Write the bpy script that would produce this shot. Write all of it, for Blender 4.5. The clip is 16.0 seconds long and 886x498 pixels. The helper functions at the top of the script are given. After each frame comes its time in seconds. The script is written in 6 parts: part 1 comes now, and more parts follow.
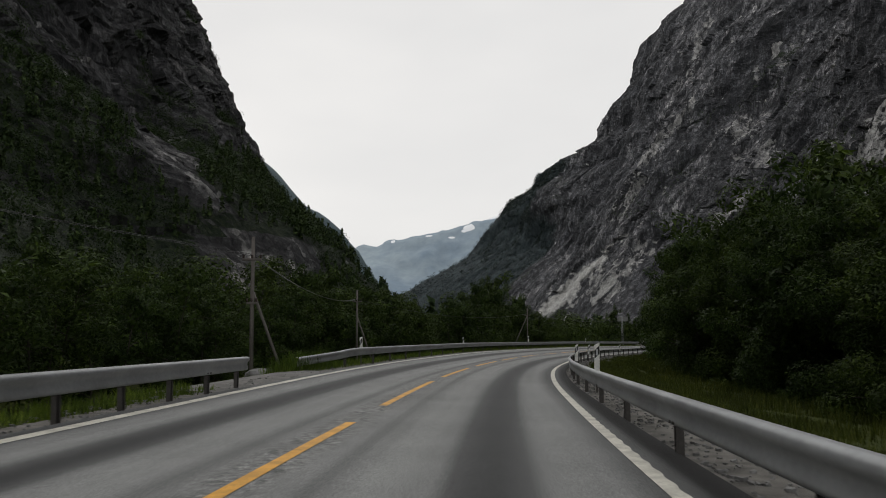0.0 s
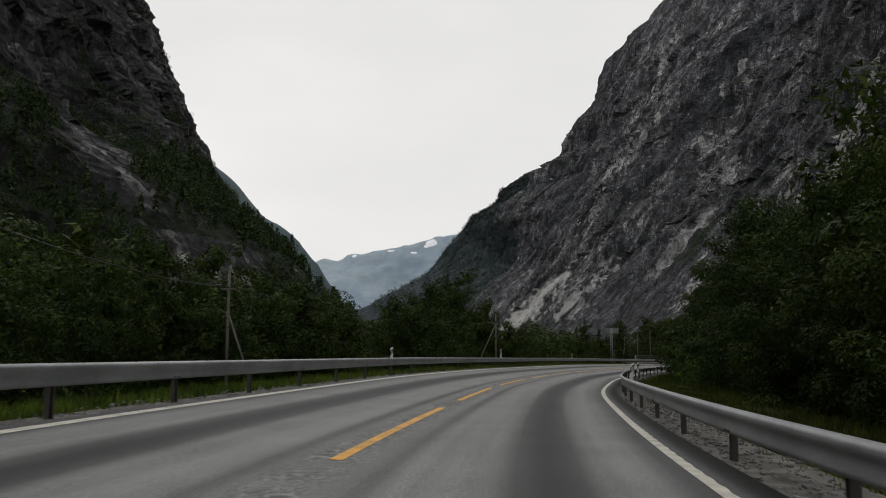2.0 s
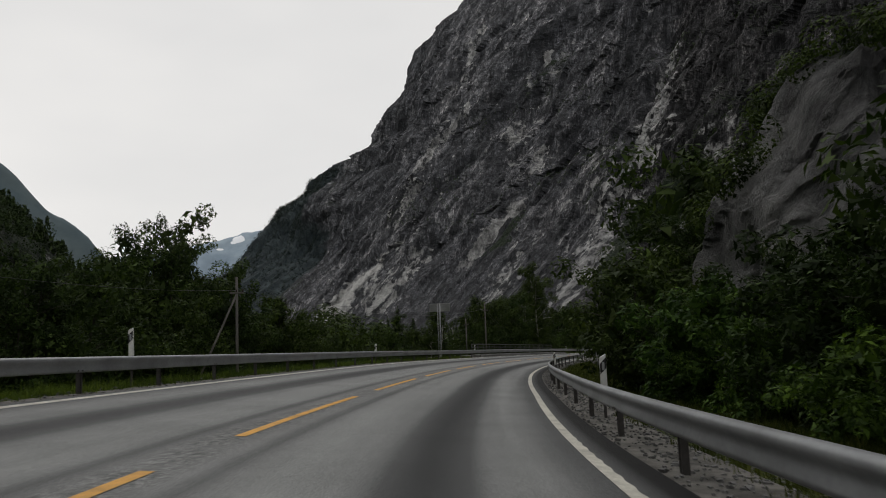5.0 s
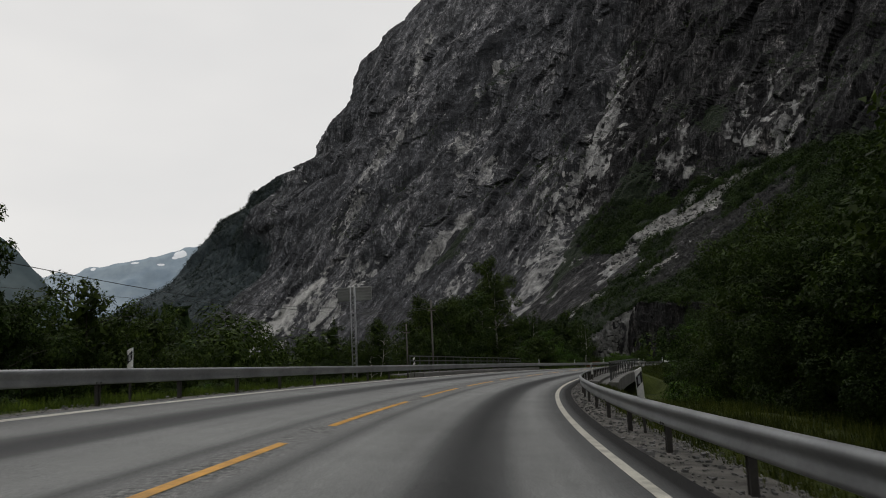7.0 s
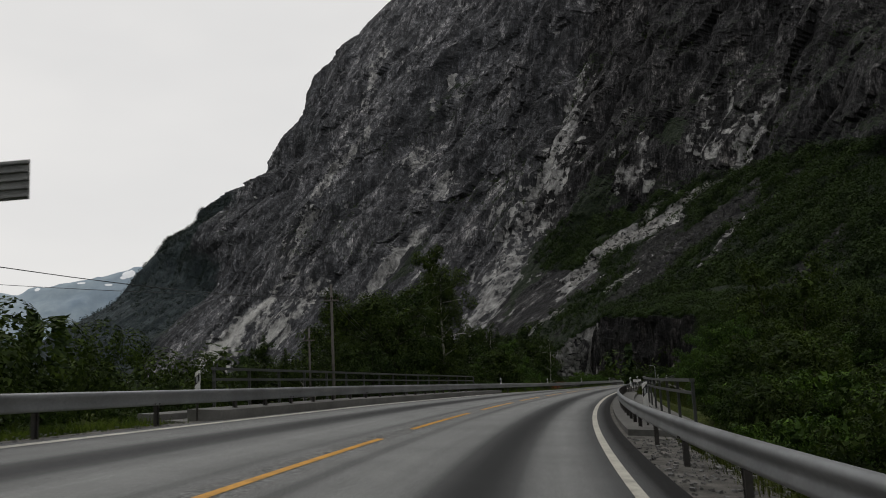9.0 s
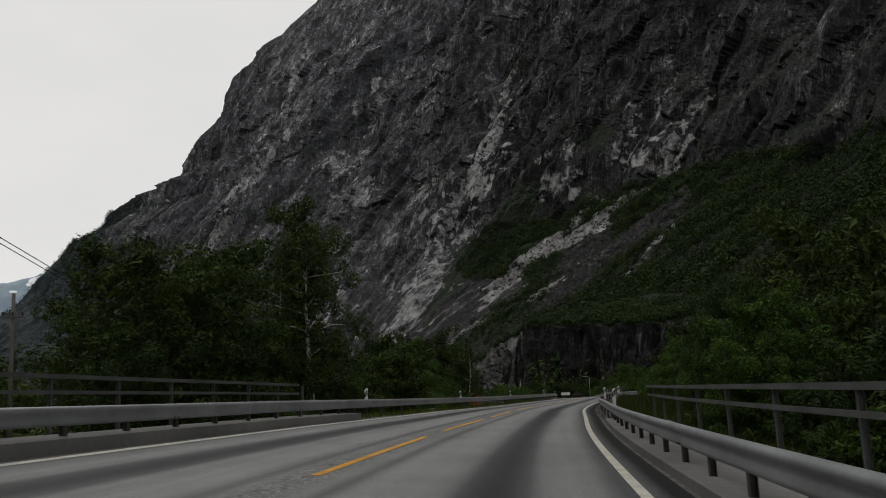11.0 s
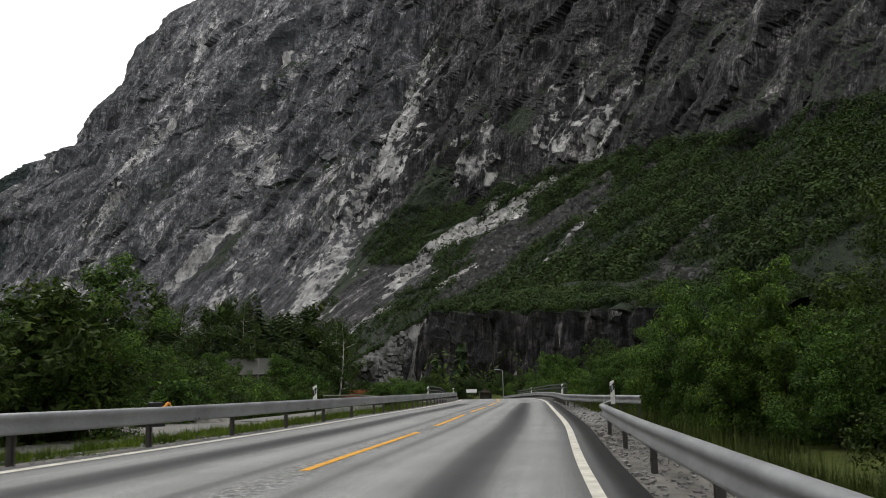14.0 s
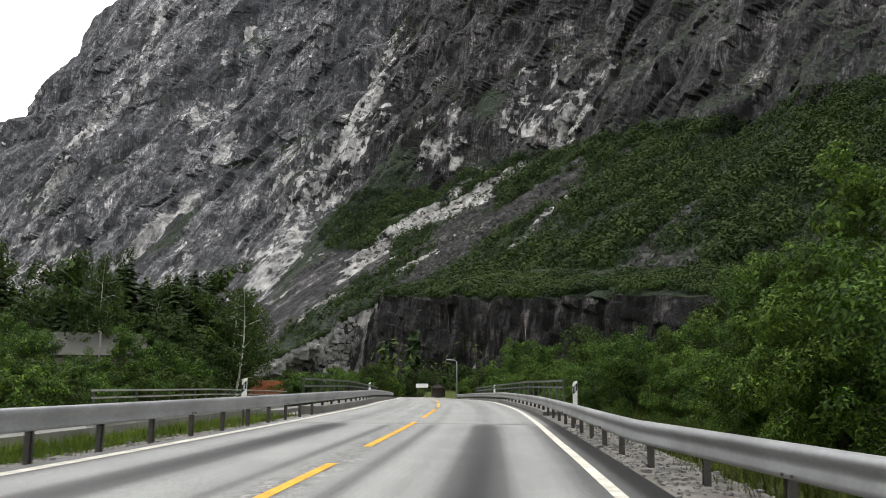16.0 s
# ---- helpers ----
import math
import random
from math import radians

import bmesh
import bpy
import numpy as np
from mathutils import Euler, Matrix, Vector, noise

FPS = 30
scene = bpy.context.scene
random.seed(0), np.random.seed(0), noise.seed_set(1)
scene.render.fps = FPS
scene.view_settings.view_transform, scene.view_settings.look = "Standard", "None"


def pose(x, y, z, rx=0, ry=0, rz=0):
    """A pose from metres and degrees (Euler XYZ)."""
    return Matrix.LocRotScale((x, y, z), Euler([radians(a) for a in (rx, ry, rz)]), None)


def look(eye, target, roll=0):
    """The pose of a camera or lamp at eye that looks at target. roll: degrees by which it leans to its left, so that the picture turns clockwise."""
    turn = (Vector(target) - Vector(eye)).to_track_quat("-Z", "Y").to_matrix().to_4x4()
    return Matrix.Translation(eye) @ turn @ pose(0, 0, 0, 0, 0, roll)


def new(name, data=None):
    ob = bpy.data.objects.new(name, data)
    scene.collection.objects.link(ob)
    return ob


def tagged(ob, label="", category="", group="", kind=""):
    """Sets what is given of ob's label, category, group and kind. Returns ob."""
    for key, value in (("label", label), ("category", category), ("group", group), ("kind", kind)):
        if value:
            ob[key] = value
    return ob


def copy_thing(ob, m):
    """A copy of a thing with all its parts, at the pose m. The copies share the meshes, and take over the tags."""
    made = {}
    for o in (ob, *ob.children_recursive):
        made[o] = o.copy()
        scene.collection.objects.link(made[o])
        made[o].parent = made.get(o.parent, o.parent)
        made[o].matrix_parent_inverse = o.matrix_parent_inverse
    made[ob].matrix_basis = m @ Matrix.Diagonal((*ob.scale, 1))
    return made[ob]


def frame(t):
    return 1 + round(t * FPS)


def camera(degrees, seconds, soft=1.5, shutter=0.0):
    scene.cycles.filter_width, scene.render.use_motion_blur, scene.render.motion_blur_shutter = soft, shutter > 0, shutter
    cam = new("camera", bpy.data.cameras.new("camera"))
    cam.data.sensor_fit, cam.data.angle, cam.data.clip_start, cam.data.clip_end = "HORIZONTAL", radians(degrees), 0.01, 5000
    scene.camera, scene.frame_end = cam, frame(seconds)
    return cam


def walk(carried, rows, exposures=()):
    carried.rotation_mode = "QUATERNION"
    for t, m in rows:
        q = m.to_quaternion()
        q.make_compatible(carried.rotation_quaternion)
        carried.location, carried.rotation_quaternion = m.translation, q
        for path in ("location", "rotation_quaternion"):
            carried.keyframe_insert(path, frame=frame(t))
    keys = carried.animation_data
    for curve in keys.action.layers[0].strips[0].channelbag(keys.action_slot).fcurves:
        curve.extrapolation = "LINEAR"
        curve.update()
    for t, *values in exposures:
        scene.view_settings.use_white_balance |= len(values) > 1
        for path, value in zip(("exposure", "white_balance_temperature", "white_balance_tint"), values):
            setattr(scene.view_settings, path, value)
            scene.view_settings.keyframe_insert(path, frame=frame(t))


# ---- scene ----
cam = camera(53.13, 16.0, soft=1.0, shutter=0.12)
# seconds, x, y, z in metres, then the turn in degrees as pose() takes it
ROWS = [
    (0.0, 0.000, 0.000, 1.041, 96.15, 0.47, -0.00),
    (0.5, 0.280, 7.536, 1.032, 96.13, 0.09, -0.57),
    (1.0, 0.702, 15.074, 1.028, 96.34, -0.06, -1.16),
    (1.5, 1.288, 22.623, 1.026, 96.61, -0.15, -1.75),
    (2.0, 2.047, 30.148, 1.016, 97.18, -0.01, -2.50),
    (2.5, 3.047, 37.773, 1.011, 97.32, 0.55, -3.99),
    (3.0, 4.270, 45.355, 1.009, 97.20, 1.04, -6.04),
    (3.5, 5.709, 52.870, 1.009, 97.05, 1.38, -8.68),
    (4.0, 7.361, 60.219, 1.014, 96.89, 1.66, -10.85),
    (4.5, 9.121, 67.490, 1.019, 96.72, 1.95, -12.85),
    (7.0, 20.667, 105.808, 1.008, 97.62, 2.59, -17.81),
    (7.5, 23.482, 113.089, 1.013, 98.29, 2.67, -18.36),
    (8.0, 26.455, 120.339, 1.016, 98.49, 2.79, -18.92),
    (10.5, 44.042, 155.669, 1.009, 99.40, 2.91, -24.28),
    (11.0, 48.047, 162.688, 1.015, 99.38, 2.80, -25.64),
    (11.5, 52.249, 169.546, 1.018, 99.27, 2.67, -26.96),
    (12.0, 56.520, 176.353, 1.019, 99.16, 2.43, -28.23),
    (12.5, 60.815, 182.935, 1.017, 99.07, 2.21, -29.20),
    (13.0, 65.266, 189.440, 1.020, 98.99, 2.02, -30.04),
    (13.5, 69.803, 195.841, 1.023, 98.92, 1.71, -30.81),
    (14.0, 74.477, 202.160, 1.025, 98.80, 1.33, -31.50),
    (14.5, 79.174, 208.593, 1.025, 98.71, 0.99, -32.19),
    (15.0, 84.093, 215.226, 1.018, 98.57, 0.63, -32.86),
    (15.5, 89.022, 221.729, 1.018, 98.46, 0.21, -33.48),
    (16.0, 93.856, 228.252, 1.018, 98.37, -0.24, -34.08),
]
EXPOSURES = [(0.0, 0.0), (2.0, 0.0), (4.5, -0.05), (8.0, -0.08), (10.5, -0.08), (11.0, -0.1), (12.0, 0.16), (12.5, 0.2), (13.0, 0.5), (13.5, 0.98), (14.0, 1.08), (14.5, 1.05), (15.0, 1.0), (15.5, 1.3), (16.0, 1.75)]
walk(cam, [(t, pose(x, y, z, rx, ry, rz)) for t, x, y, z, rx, ry, rz in ROWS], EXPOSURES)

# ---- sky and sun: an overcast evening ----
world = bpy.data.worlds.new("overcast_sky")
scene.world = world
world.use_nodes = True
wn, wl = world.node_tree.nodes, world.node_tree.links
wn.clear()
w_out, w_bg = wn.new("ShaderNodeOutputWorld"), wn.new("ShaderNodeBackground")
sky = wn.new("ShaderNodeTexSky")
sky.sky_type, sky.sun_disc = "NISHITA", False
sky.sun_elevation, sky.sun_rotation = radians(38), radians(-25)
w_tc = wn.new("ShaderNodeTexCoord")
w_map = wn.new("ShaderNodeMapping")
w_map.inputs["Scale"].default_value = (1.2, 1.2, 3.0)
w_noise = wn.new("ShaderNodeTexNoise")
w_noise.inputs["Scale"].default_value, w_noise.inputs["Detail"].default_value = 1.6, 4.0
w_ramp = wn.new("ShaderNodeValToRGB")
w_ramp.color_ramp.elements[0].position, w_ramp.color_ramp.elements[0].color = 0.32, (7.1, 7.05, 7.0, 1)
w_ramp.color_ramp.elements[1].position, w_ramp.color_ramp.elements[1].color = 0.7, (8.3, 8.15, 7.95, 1)
w_mix = wn.new("ShaderNodeMix")
w_mix.data_type = "RGBA"
w_mix.inputs[0].default_value = 0.97
wl.new(w_tc.outputs["Generated"], w_map.inputs["Vector"])
wl.new(w_map.outputs["Vector"], w_noise.inputs["Vector"])
wl.new(w_noise.outputs["Fac"], w_ramp.inputs["Fac"])
wl.new(sky.outputs["Color"], w_mix.inputs[6])
wl.new(w_ramp.outputs["Color"], w_mix.inputs[7])
wl.new(w_mix.outputs[2], w_bg.inputs["Color"])
w_bg.inputs["Strength"].default_value = 0.105
wl.new(w_bg.outputs["Background"], w_out.inputs["Surface"])

sun = new("sun", bpy.data.lights.new("sun", "SUN"))
sun.data.energy, sun.data.angle, sun.data.color = 0.5, radians(25), (1.0, 0.97, 0.93)
sun.matrix_world = look((0, 0, 300), (120, -160, 0))


# ---- node materials ----
def material(name, rough=0.8, metal=0.0, spec=0.3):
    m = bpy.data.materials.new(name)
    m.use_nodes = True
    b = m.node_tree.nodes["Principled BSDF"]
    b.inputs["Roughness"].default_value, b.inputs["Metallic"].default_value = rough, metal
    b.inputs["Specular IOR Level"].default_value = spec
    return m, m.node_tree.nodes, m.node_tree.links, b


def tex_noise(n, l, vec, scale, detail=6.0, rough=0.6, stretch=None, turn=None):
    if stretch or turn:
        mp = n.new("ShaderNodeMapping")
        st = stretch or (1, 1, 1)
        if turn:
            mp.vector_type = "TEXTURE"
            st = tuple(1 / v for v in st)
            mp.inputs["Rotation"].default_value = turn
        mp.inputs["Scale"].default_value = st
        l.new(vec, mp.inputs["Vector"])
        vec = mp.outputs["Vector"]
    t = n.new("ShaderNodeTexNoise")
    t.inputs["Scale"].default_value, t.inputs["Detail"].default_value = scale, detail
    t.inputs["Roughness"].default_value = rough
    l.new(vec, t.inputs["Vector"])
    return t.outputs["Fac"]


def cells(n, l, vec, scale, stretch, turn, warp=0.0):
    """Angular blocks: a random value for each, and the distance to the joints between them."""
    mp = n.new("ShaderNodeMapping")
    mp.vector_type = "TEXTURE"
    mp.inputs["Scale"].default_value, mp.inputs["Rotation"].default_value = stretch, turn
    if warp:
        w = n.new("ShaderNodeTexNoise")
        w.inputs["Scale"].default_value, w.inputs["Detail"].default_value = scale * 1.3, 5.0
        l.new(vec, w.inputs["Vector"])
        v1, v2 = n.new("ShaderNodeVectorMath"), n.new("ShaderNodeVectorMath")
        v1.operation, v2.operation = "SCALE", "ADD"
        v1.inputs["Scale"].default_value = warp / scale
        l.new(w.outputs["Color"], v1.inputs[0])
        l.new(vec, v2.inputs[0])
        l.new(v1.outputs[0], v2.inputs[1])
        vec = v2.outputs[0]
    l.new(vec, mp.inputs["Vector"])
    t = n.new("ShaderNodeTexVoronoi")
    t.inputs["Scale"].default_value = scale
    l.new(mp.outputs["Vector"], t.inputs["Vector"])
    sp = n.new("ShaderNodeSeparateColor")
    l.new(t.outputs["Color"], sp.inputs[0])
    e = n.new("ShaderNodeTexVoronoi")
    e.feature = "DISTANCE_TO_EDGE"
    e.inputs["Scale"].default_value = scale
    l.new(mp.outputs["Vector"], e.inputs["Vector"])
    return sp.outputs[0], e.outputs["Distance"]


def ramp(n, l, fac, stops):
    r = n.new("ShaderNodeValToRGB")
    e = r.color_ramp.elements
    while len(e) < len(stops):
        e.new(0.5)
    for k, (p, c) in zip(e, stops):
        k.position = p
        k.color = (*c, 1) if len(c) == 3 else c
    l.new(fac, r.inputs["Fac"])
    return r.outputs["Color"]


def mix(n, l, fac, a, b, kind="MIX"):
    m = n.new("ShaderNodeMix")
    m.data_type, m.blend_type = "RGBA", kind
    for s, v in ((m.inputs[0], fac), (m.inputs[6], a), (m.inputs[7], b)):
        if isinstance(v, (int, float)):
            s.default_value = v
        elif isinstance(v, tuple):
            s.default_value = (*v, 1)
        else:
            l.new(v, s)
    return m.outputs[2]


def calc(n, l, op, a, b=0.0, clamp=False):
    m = n.new("ShaderNodeMath")
    m.operation, m.use_clamp = op, clamp
    for s, v in zip(m.inputs, (a, b)):
        if isinstance(v, (int, float)):
            s.default_value = v
        else:
            l.new(v, s)
    return m.outputs[0]


def bump(n, l, b, height, strength, dist, normal=None):
    k = n.new("ShaderNodeBump")
    k.inputs["Strength"].default_value, k.inputs["Distance"].default_value = strength, dist
    l.new(height, k.inputs["Height"])
    if normal:
        l.new(normal, k.inputs["Normal"])
    l.new(k.outputs["Normal"], b.inputs["Normal"])
    return k.outputs["Normal"]


def obj_co(n):
    return n.new("ShaderNodeTexCoord").outputs["Object"]


def attr(n, name):
    a = n.new("ShaderNodeAttribute")
    a.attribute_name = name
    return a.outputs["Fac"]


def plain(name, col, rough=0.7, metal=0.0, vary=0.25, scale=8.0, relief=0.02, spec=0.3):
    """A surface of one stuff with two scales of unevenness."""
    m, n, l, b = material(name, rough, metal, spec)
    co = obj_co(n)
    big = tex_noise(n, l, co, scale * 0.25, 3)
    fine = tex_noise(n, l, co, scale * 6, 5)
    lo, hi = tuple(c * (1 - vary) for c in col), tuple(min(1, c * (1 + vary)) for c in col)
    c1 = ramp(n, l, big, [(0.3, lo), (0.7, hi)])
    c2 = ramp(n, l, fine, [(0.3, (0.8, 0.8, 0.8)), (0.7, (1.15, 1.15, 1.15))])
    l.new(mix(n, l, 0.7, c1, c2, "MULTIPLY"), b.inputs["Base Color"])
    bump(n, l, b, fine, 0.4, relief)
    return m


def rock_material(name, tint=(1, 1, 1), runs=1.0):
    m, n, l, b = material(name, 0.85, 0.0, 0.25)
    co = obj_co(n)
    geo = n.new("ShaderNodeNewGeometry")
    sep = n.new("ShaderNodeSeparateXYZ")
    l.new(geo.outputs["Normal"], sep.inputs[0])
    wide = tex_noise(n, l, co, 0.011, 7, 0.58, (1, 1, 0.6), (radians(20), 0, 0))
    mid = tex_noise(n, l, co, 0.024, 12, 0.68, (1, 1, 0.4), (radians(16), 0, 0))
    fine = tex_noise(n, l, co, 0.085, 12, 0.74, (1, 1, 0.42), (radians(8), 0, 0))
    streak = tex_noise(n, l, co, 0.09, 8, 0.66, (1, 1, 0.07), (radians(4), 0, 0))
    crack = tex_noise(n, l, co, 0.06, 10, 0.74, (1, 0.35, 1.4), (radians(-12), 0, 0))
    b1, d1 = cells(n, l, co, 0.045, (1, 1, 2.2), (radians(14), 0, 0), 0.4)
    b2, d2 = cells(n, l, co, 0.13, (1, 1, 2.0), (radians(6), 0, 0), 0.35)
    b3, d3 = cells(n, l, co, 0.36, (1, 1.5, 1.2), (radians(-10), 0, 0), 0.25)
    facet = attr(n, "facet")
    tone = calc(n, l, "ADD", calc(n, l, "MULTIPLY", facet, 0.46), calc(n, l, "ADD", calc(n, l, "MULTIPLY", b2, 0.20), calc(n, l, "MULTIPLY", b3, 0.20)))
    tone = calc(n, l, "ADD", tone, calc(n, l, "MULTIPLY", calc(n, l, "SUBTRACT", fine, 0.5), 1.15))
    tone = calc(n, l, "ADD", tone, calc(n, l, "MULTIPLY", calc(n, l, "SUBTRACT", mid, 0.5), 0.8))
    c = ramp(n, l, tone, [(0.10, (0.014, 0.015, 0.018)), (0.30, (0.048, 0.050, 0.055)), (0.46, (0.098, 0.101, 0.108)), (0.62, (0.175, 0.178, 0.185)), (0.86, (0.42, 0.42, 0.42))])
    # joints and cracks between the blocks
    for dist, deep in ((d1, 0.75), (d2, 0.8), (d3, 0.6)):
        c = mix(n, l, deep, c, ramp(n, l, dist, [(0.0, (0.22, 0.22, 0.23)), (0.035, (0.55, 0.55, 0.56)), (0.085, (1.0, 1.0, 1.0)), (0.2, (1.12, 1.12, 1.12))]), "MULTIPLY")
    k = ramp(n, l, crack, [(0.42, (0.5, 0.5, 0.51)), (0.5, (1, 1, 1)), (0.6, (1.4, 1.39, 1.37))])
    c = mix(n, l, 0.45 * runs, c, k, "MULTIPLY")
    s = ramp(n, l, streak, [(0.43, (0.40, 0.39, 0.40)), (0.49, (1, 1, 1)), (0.58, (1.4, 1.38, 1.37))])
    c = mix(n, l, 0.75 * runs, c, s, "MULTIPLY")
    w = ramp(n, l, wide, [(0.36, (0.6, 0.61, 0.64)), (0.5, (0.95, 0.95, 0.96)), (0.64, (1.4, 1.38, 1.36))])
    c = mix(n, l, 1.0, c, w, "MULTIPLY")
    # buttresses and gullies told apart by their lichen and by the water that runs down them
    band = tex_noise(n, l, co, 0.028, 8, 0.7, (1, 1, 0.16), (radians(10), 0, 0))
    c = mix(n, l, 0.6 * runs, c, ramp(n, l, band, [(0.38, (0.5, 0.5, 0.52)), (0.5, (1, 1, 1)), (0.64, (1.45, 1.45, 1.44))]), "MULTIPLY")
    # rock darkened by attribute: wet stone, and the near wall's shade as colour
    damp_shade = attr(n, "wet_shade")
    wet_shade = ramp(n, l, damp_shade, [(0.0, (0.84, 0.84, 0.86)), (1.0, (0.33, 0.32, 0.32))])
    c = mix(n, l, 1.0, c, wet_shade, "MULTIPLY")
    drip = tex_noise(n, l, co, 0.75, 8, 0.74, (1, 1, 0.06))
    drip_c = ramp(n, l, drip, [(0.41, (0.28, 0.27, 0.27)), (0.48, (0.8, 0.8, 0.8)), (0.54, (1.35, 1.34, 1.32)), (0.62, (2.7, 2.66, 2.62))])
    c = mix(n, l, calc(n, l, "MULTIPLY", calc(n, l, "ADD", calc(n, l, "MULTIPLY", damp_shade, 0.3), 0.6), runs), c, mix(n, l, 1.0, c, drip_c, "MULTIPLY"))
    # haze that lifts the far rock's darks, mixed in as a blue-grey colour
    c = mix(n, l, calc(n, l, "MULTIPLY", calc(n, l, "SUBTRACT", 1.0, damp_shade), 0.16), c, (0.105, 0.111, 0.122))
    # thin strata with broken, lighter lips
    strata = tex_noise(n, l, co, 0.95, 8, 0.74, (1, 0.13, 1), (radians(-14), 0, 0))
    strata_c = ramp(n, l, strata, [(0.42, (0.4, 0.4, 0.4)), (0.5, (0.95, 0.95, 0.95)), (0.57, (1.4, 1.39, 1.37)), (0.66, (2.3, 2.27, 2.22))])
    c = mix(n, l, calc(n, l, "MULTIPLY", calc(n, l, "ADD", calc(n, l, "MULTIPLY", damp_shade, 0.35), 0.4), runs), c, mix(n, l, 1.0, c, strata_c, "MULTIPLY"))
    c = mix(n, l, 1.0, c, tint, "MULTIPLY")
    rag = calc(n, l, "ADD", calc(n, l, "MULTIPLY", calc(n, l, "SUBTRACT", fine, 0.5), 3.2), calc(n, l, "MULTIPLY", calc(n, l, "SUBTRACT", mid, 0.5), 2.2))
    rag = calc(n, l, "ADD", calc(n, l, "MULTIPLY", rag, 0.7), calc(n, l, "ADD", calc(n, l, "MULTIPLY", calc(n, l, "SUBTRACT", b2, 0.5), 0.5), calc(n, l, "MULTIPLY", calc(n, l, "SUBTRACT", b3, 0.5), 0.3)))
    rag = calc(n, l, "MULTIPLY", rag, calc(n, l, "SUBTRACT", 1.0, calc(n, l, "MULTIPLY", attr(n, "pale"), 0.3)))
    fresh = tex_noise(n, l, co, 0.018, 7, 0.66, (1, 1, 0.55), (radians(25), 0, 0))
    fresh = ramp(n, l, fresh, [(0.56, (0, 0, 0)), (0.68, (0.26, 0.26, 0.26))])
    scar = calc(n, l, "MAXIMUM", attr(n, "pale"), calc(n, l, "MULTIPLY", fresh, calc(n, l, "SUBTRACT", 1.0, damp_shade)))
    pale = ramp(n, l, calc(n, l, "ADD", scar, rag), [(0.44, (0, 0, 0)), (0.62, (1, 1, 1))])
    pale = calc(n, l, "MULTIPLY", pale, calc(n, l, "MULTIPLY", scar, 3.0, True))
    pale_c = ramp(n, l, fine, [(0.38, (0.06, 0.06, 0.062)), (0.47, (0.19, 0.19, 0.19)), (0.54, (0.29, 0.29, 0.287)), (0.64, (0.47, 0.467, 0.46))])
    pale_c = mix(n, l, 0.35, pale_c, ramp(n, l, b3, [(0.1, (0.45, 0.45, 0.46)), (0.9, (1.35, 1.34, 1.32))]), "MULTIPLY")
    bright = calc(n, l, "MULTIPLY", calc(n, l, "SUBTRACT", attr(n, "pale"), 1.0), 2.0, True)
    pale_c = mix(n, l, bright, pale_c, ramp(n, l, fine, [(0.35, (0.36, 0.357, 0.35)), (0.6, (0.58, 0.575, 0.56))]))
    c = mix(n, l, pale, c, pale_c)
    # turf and bushes where the slope lets them hold
    flat = calc(n, l, "ADD", sep.outputs["Z"], calc(n, l, "MULTIPLY", calc(n, l, "SUBTRACT", mid, 0.5), 0.9))
    flat = calc(n, l, "ADD", flat, calc(n, l, "SUBTRACT", calc(n, l, "MULTIPLY", attr(n, "green"), 0.7), calc(n, l, "MULTIPLY", attr(n, "pale"), 0.8)))
    g = ramp(n, l, flat, [(0.62, (0, 0, 0)), (0.72, (1, 1, 1))])
    moss = ramp(n, l, tex_noise(n, l, co, 0.5, 6, 0.7), [(0.36, (0.004, 0.009, 0.004)), (0.48, (0.009, 0.017, 0.007)), (0.56, (0.017, 0.027, 0.011)), (0.70, (0.040, 0.044, 0.026))])
    c = mix(n, l, g, c, moss)
    # woods on the far spur, blued by haze that is put into the colour
    hazy_forest = ramp(n, l, fine, [(0.4, (0.02, 0.029, 0.033)), (0.6, (0.05, 0.066, 0.072))])
    c = mix(n, l, attr(n, "hazy_forest"), c, hazy_forest)
    l.new(c, b.inputs["Base Color"])
    h = calc(n, l, "ADD", calc(n, l, "ADD", calc(n, l, "MULTIPLY", b1, 1.2), calc(n, l, "MULTIPLY", b2, 0.7)), calc(n, l, "ADD", calc(n, l, "MULTIPLY", fine, 1.2), calc(n, l, "MULTIPLY", b3, 0.3)))
    bump(n, l, b, h, 0.9, 3.5)
    return m


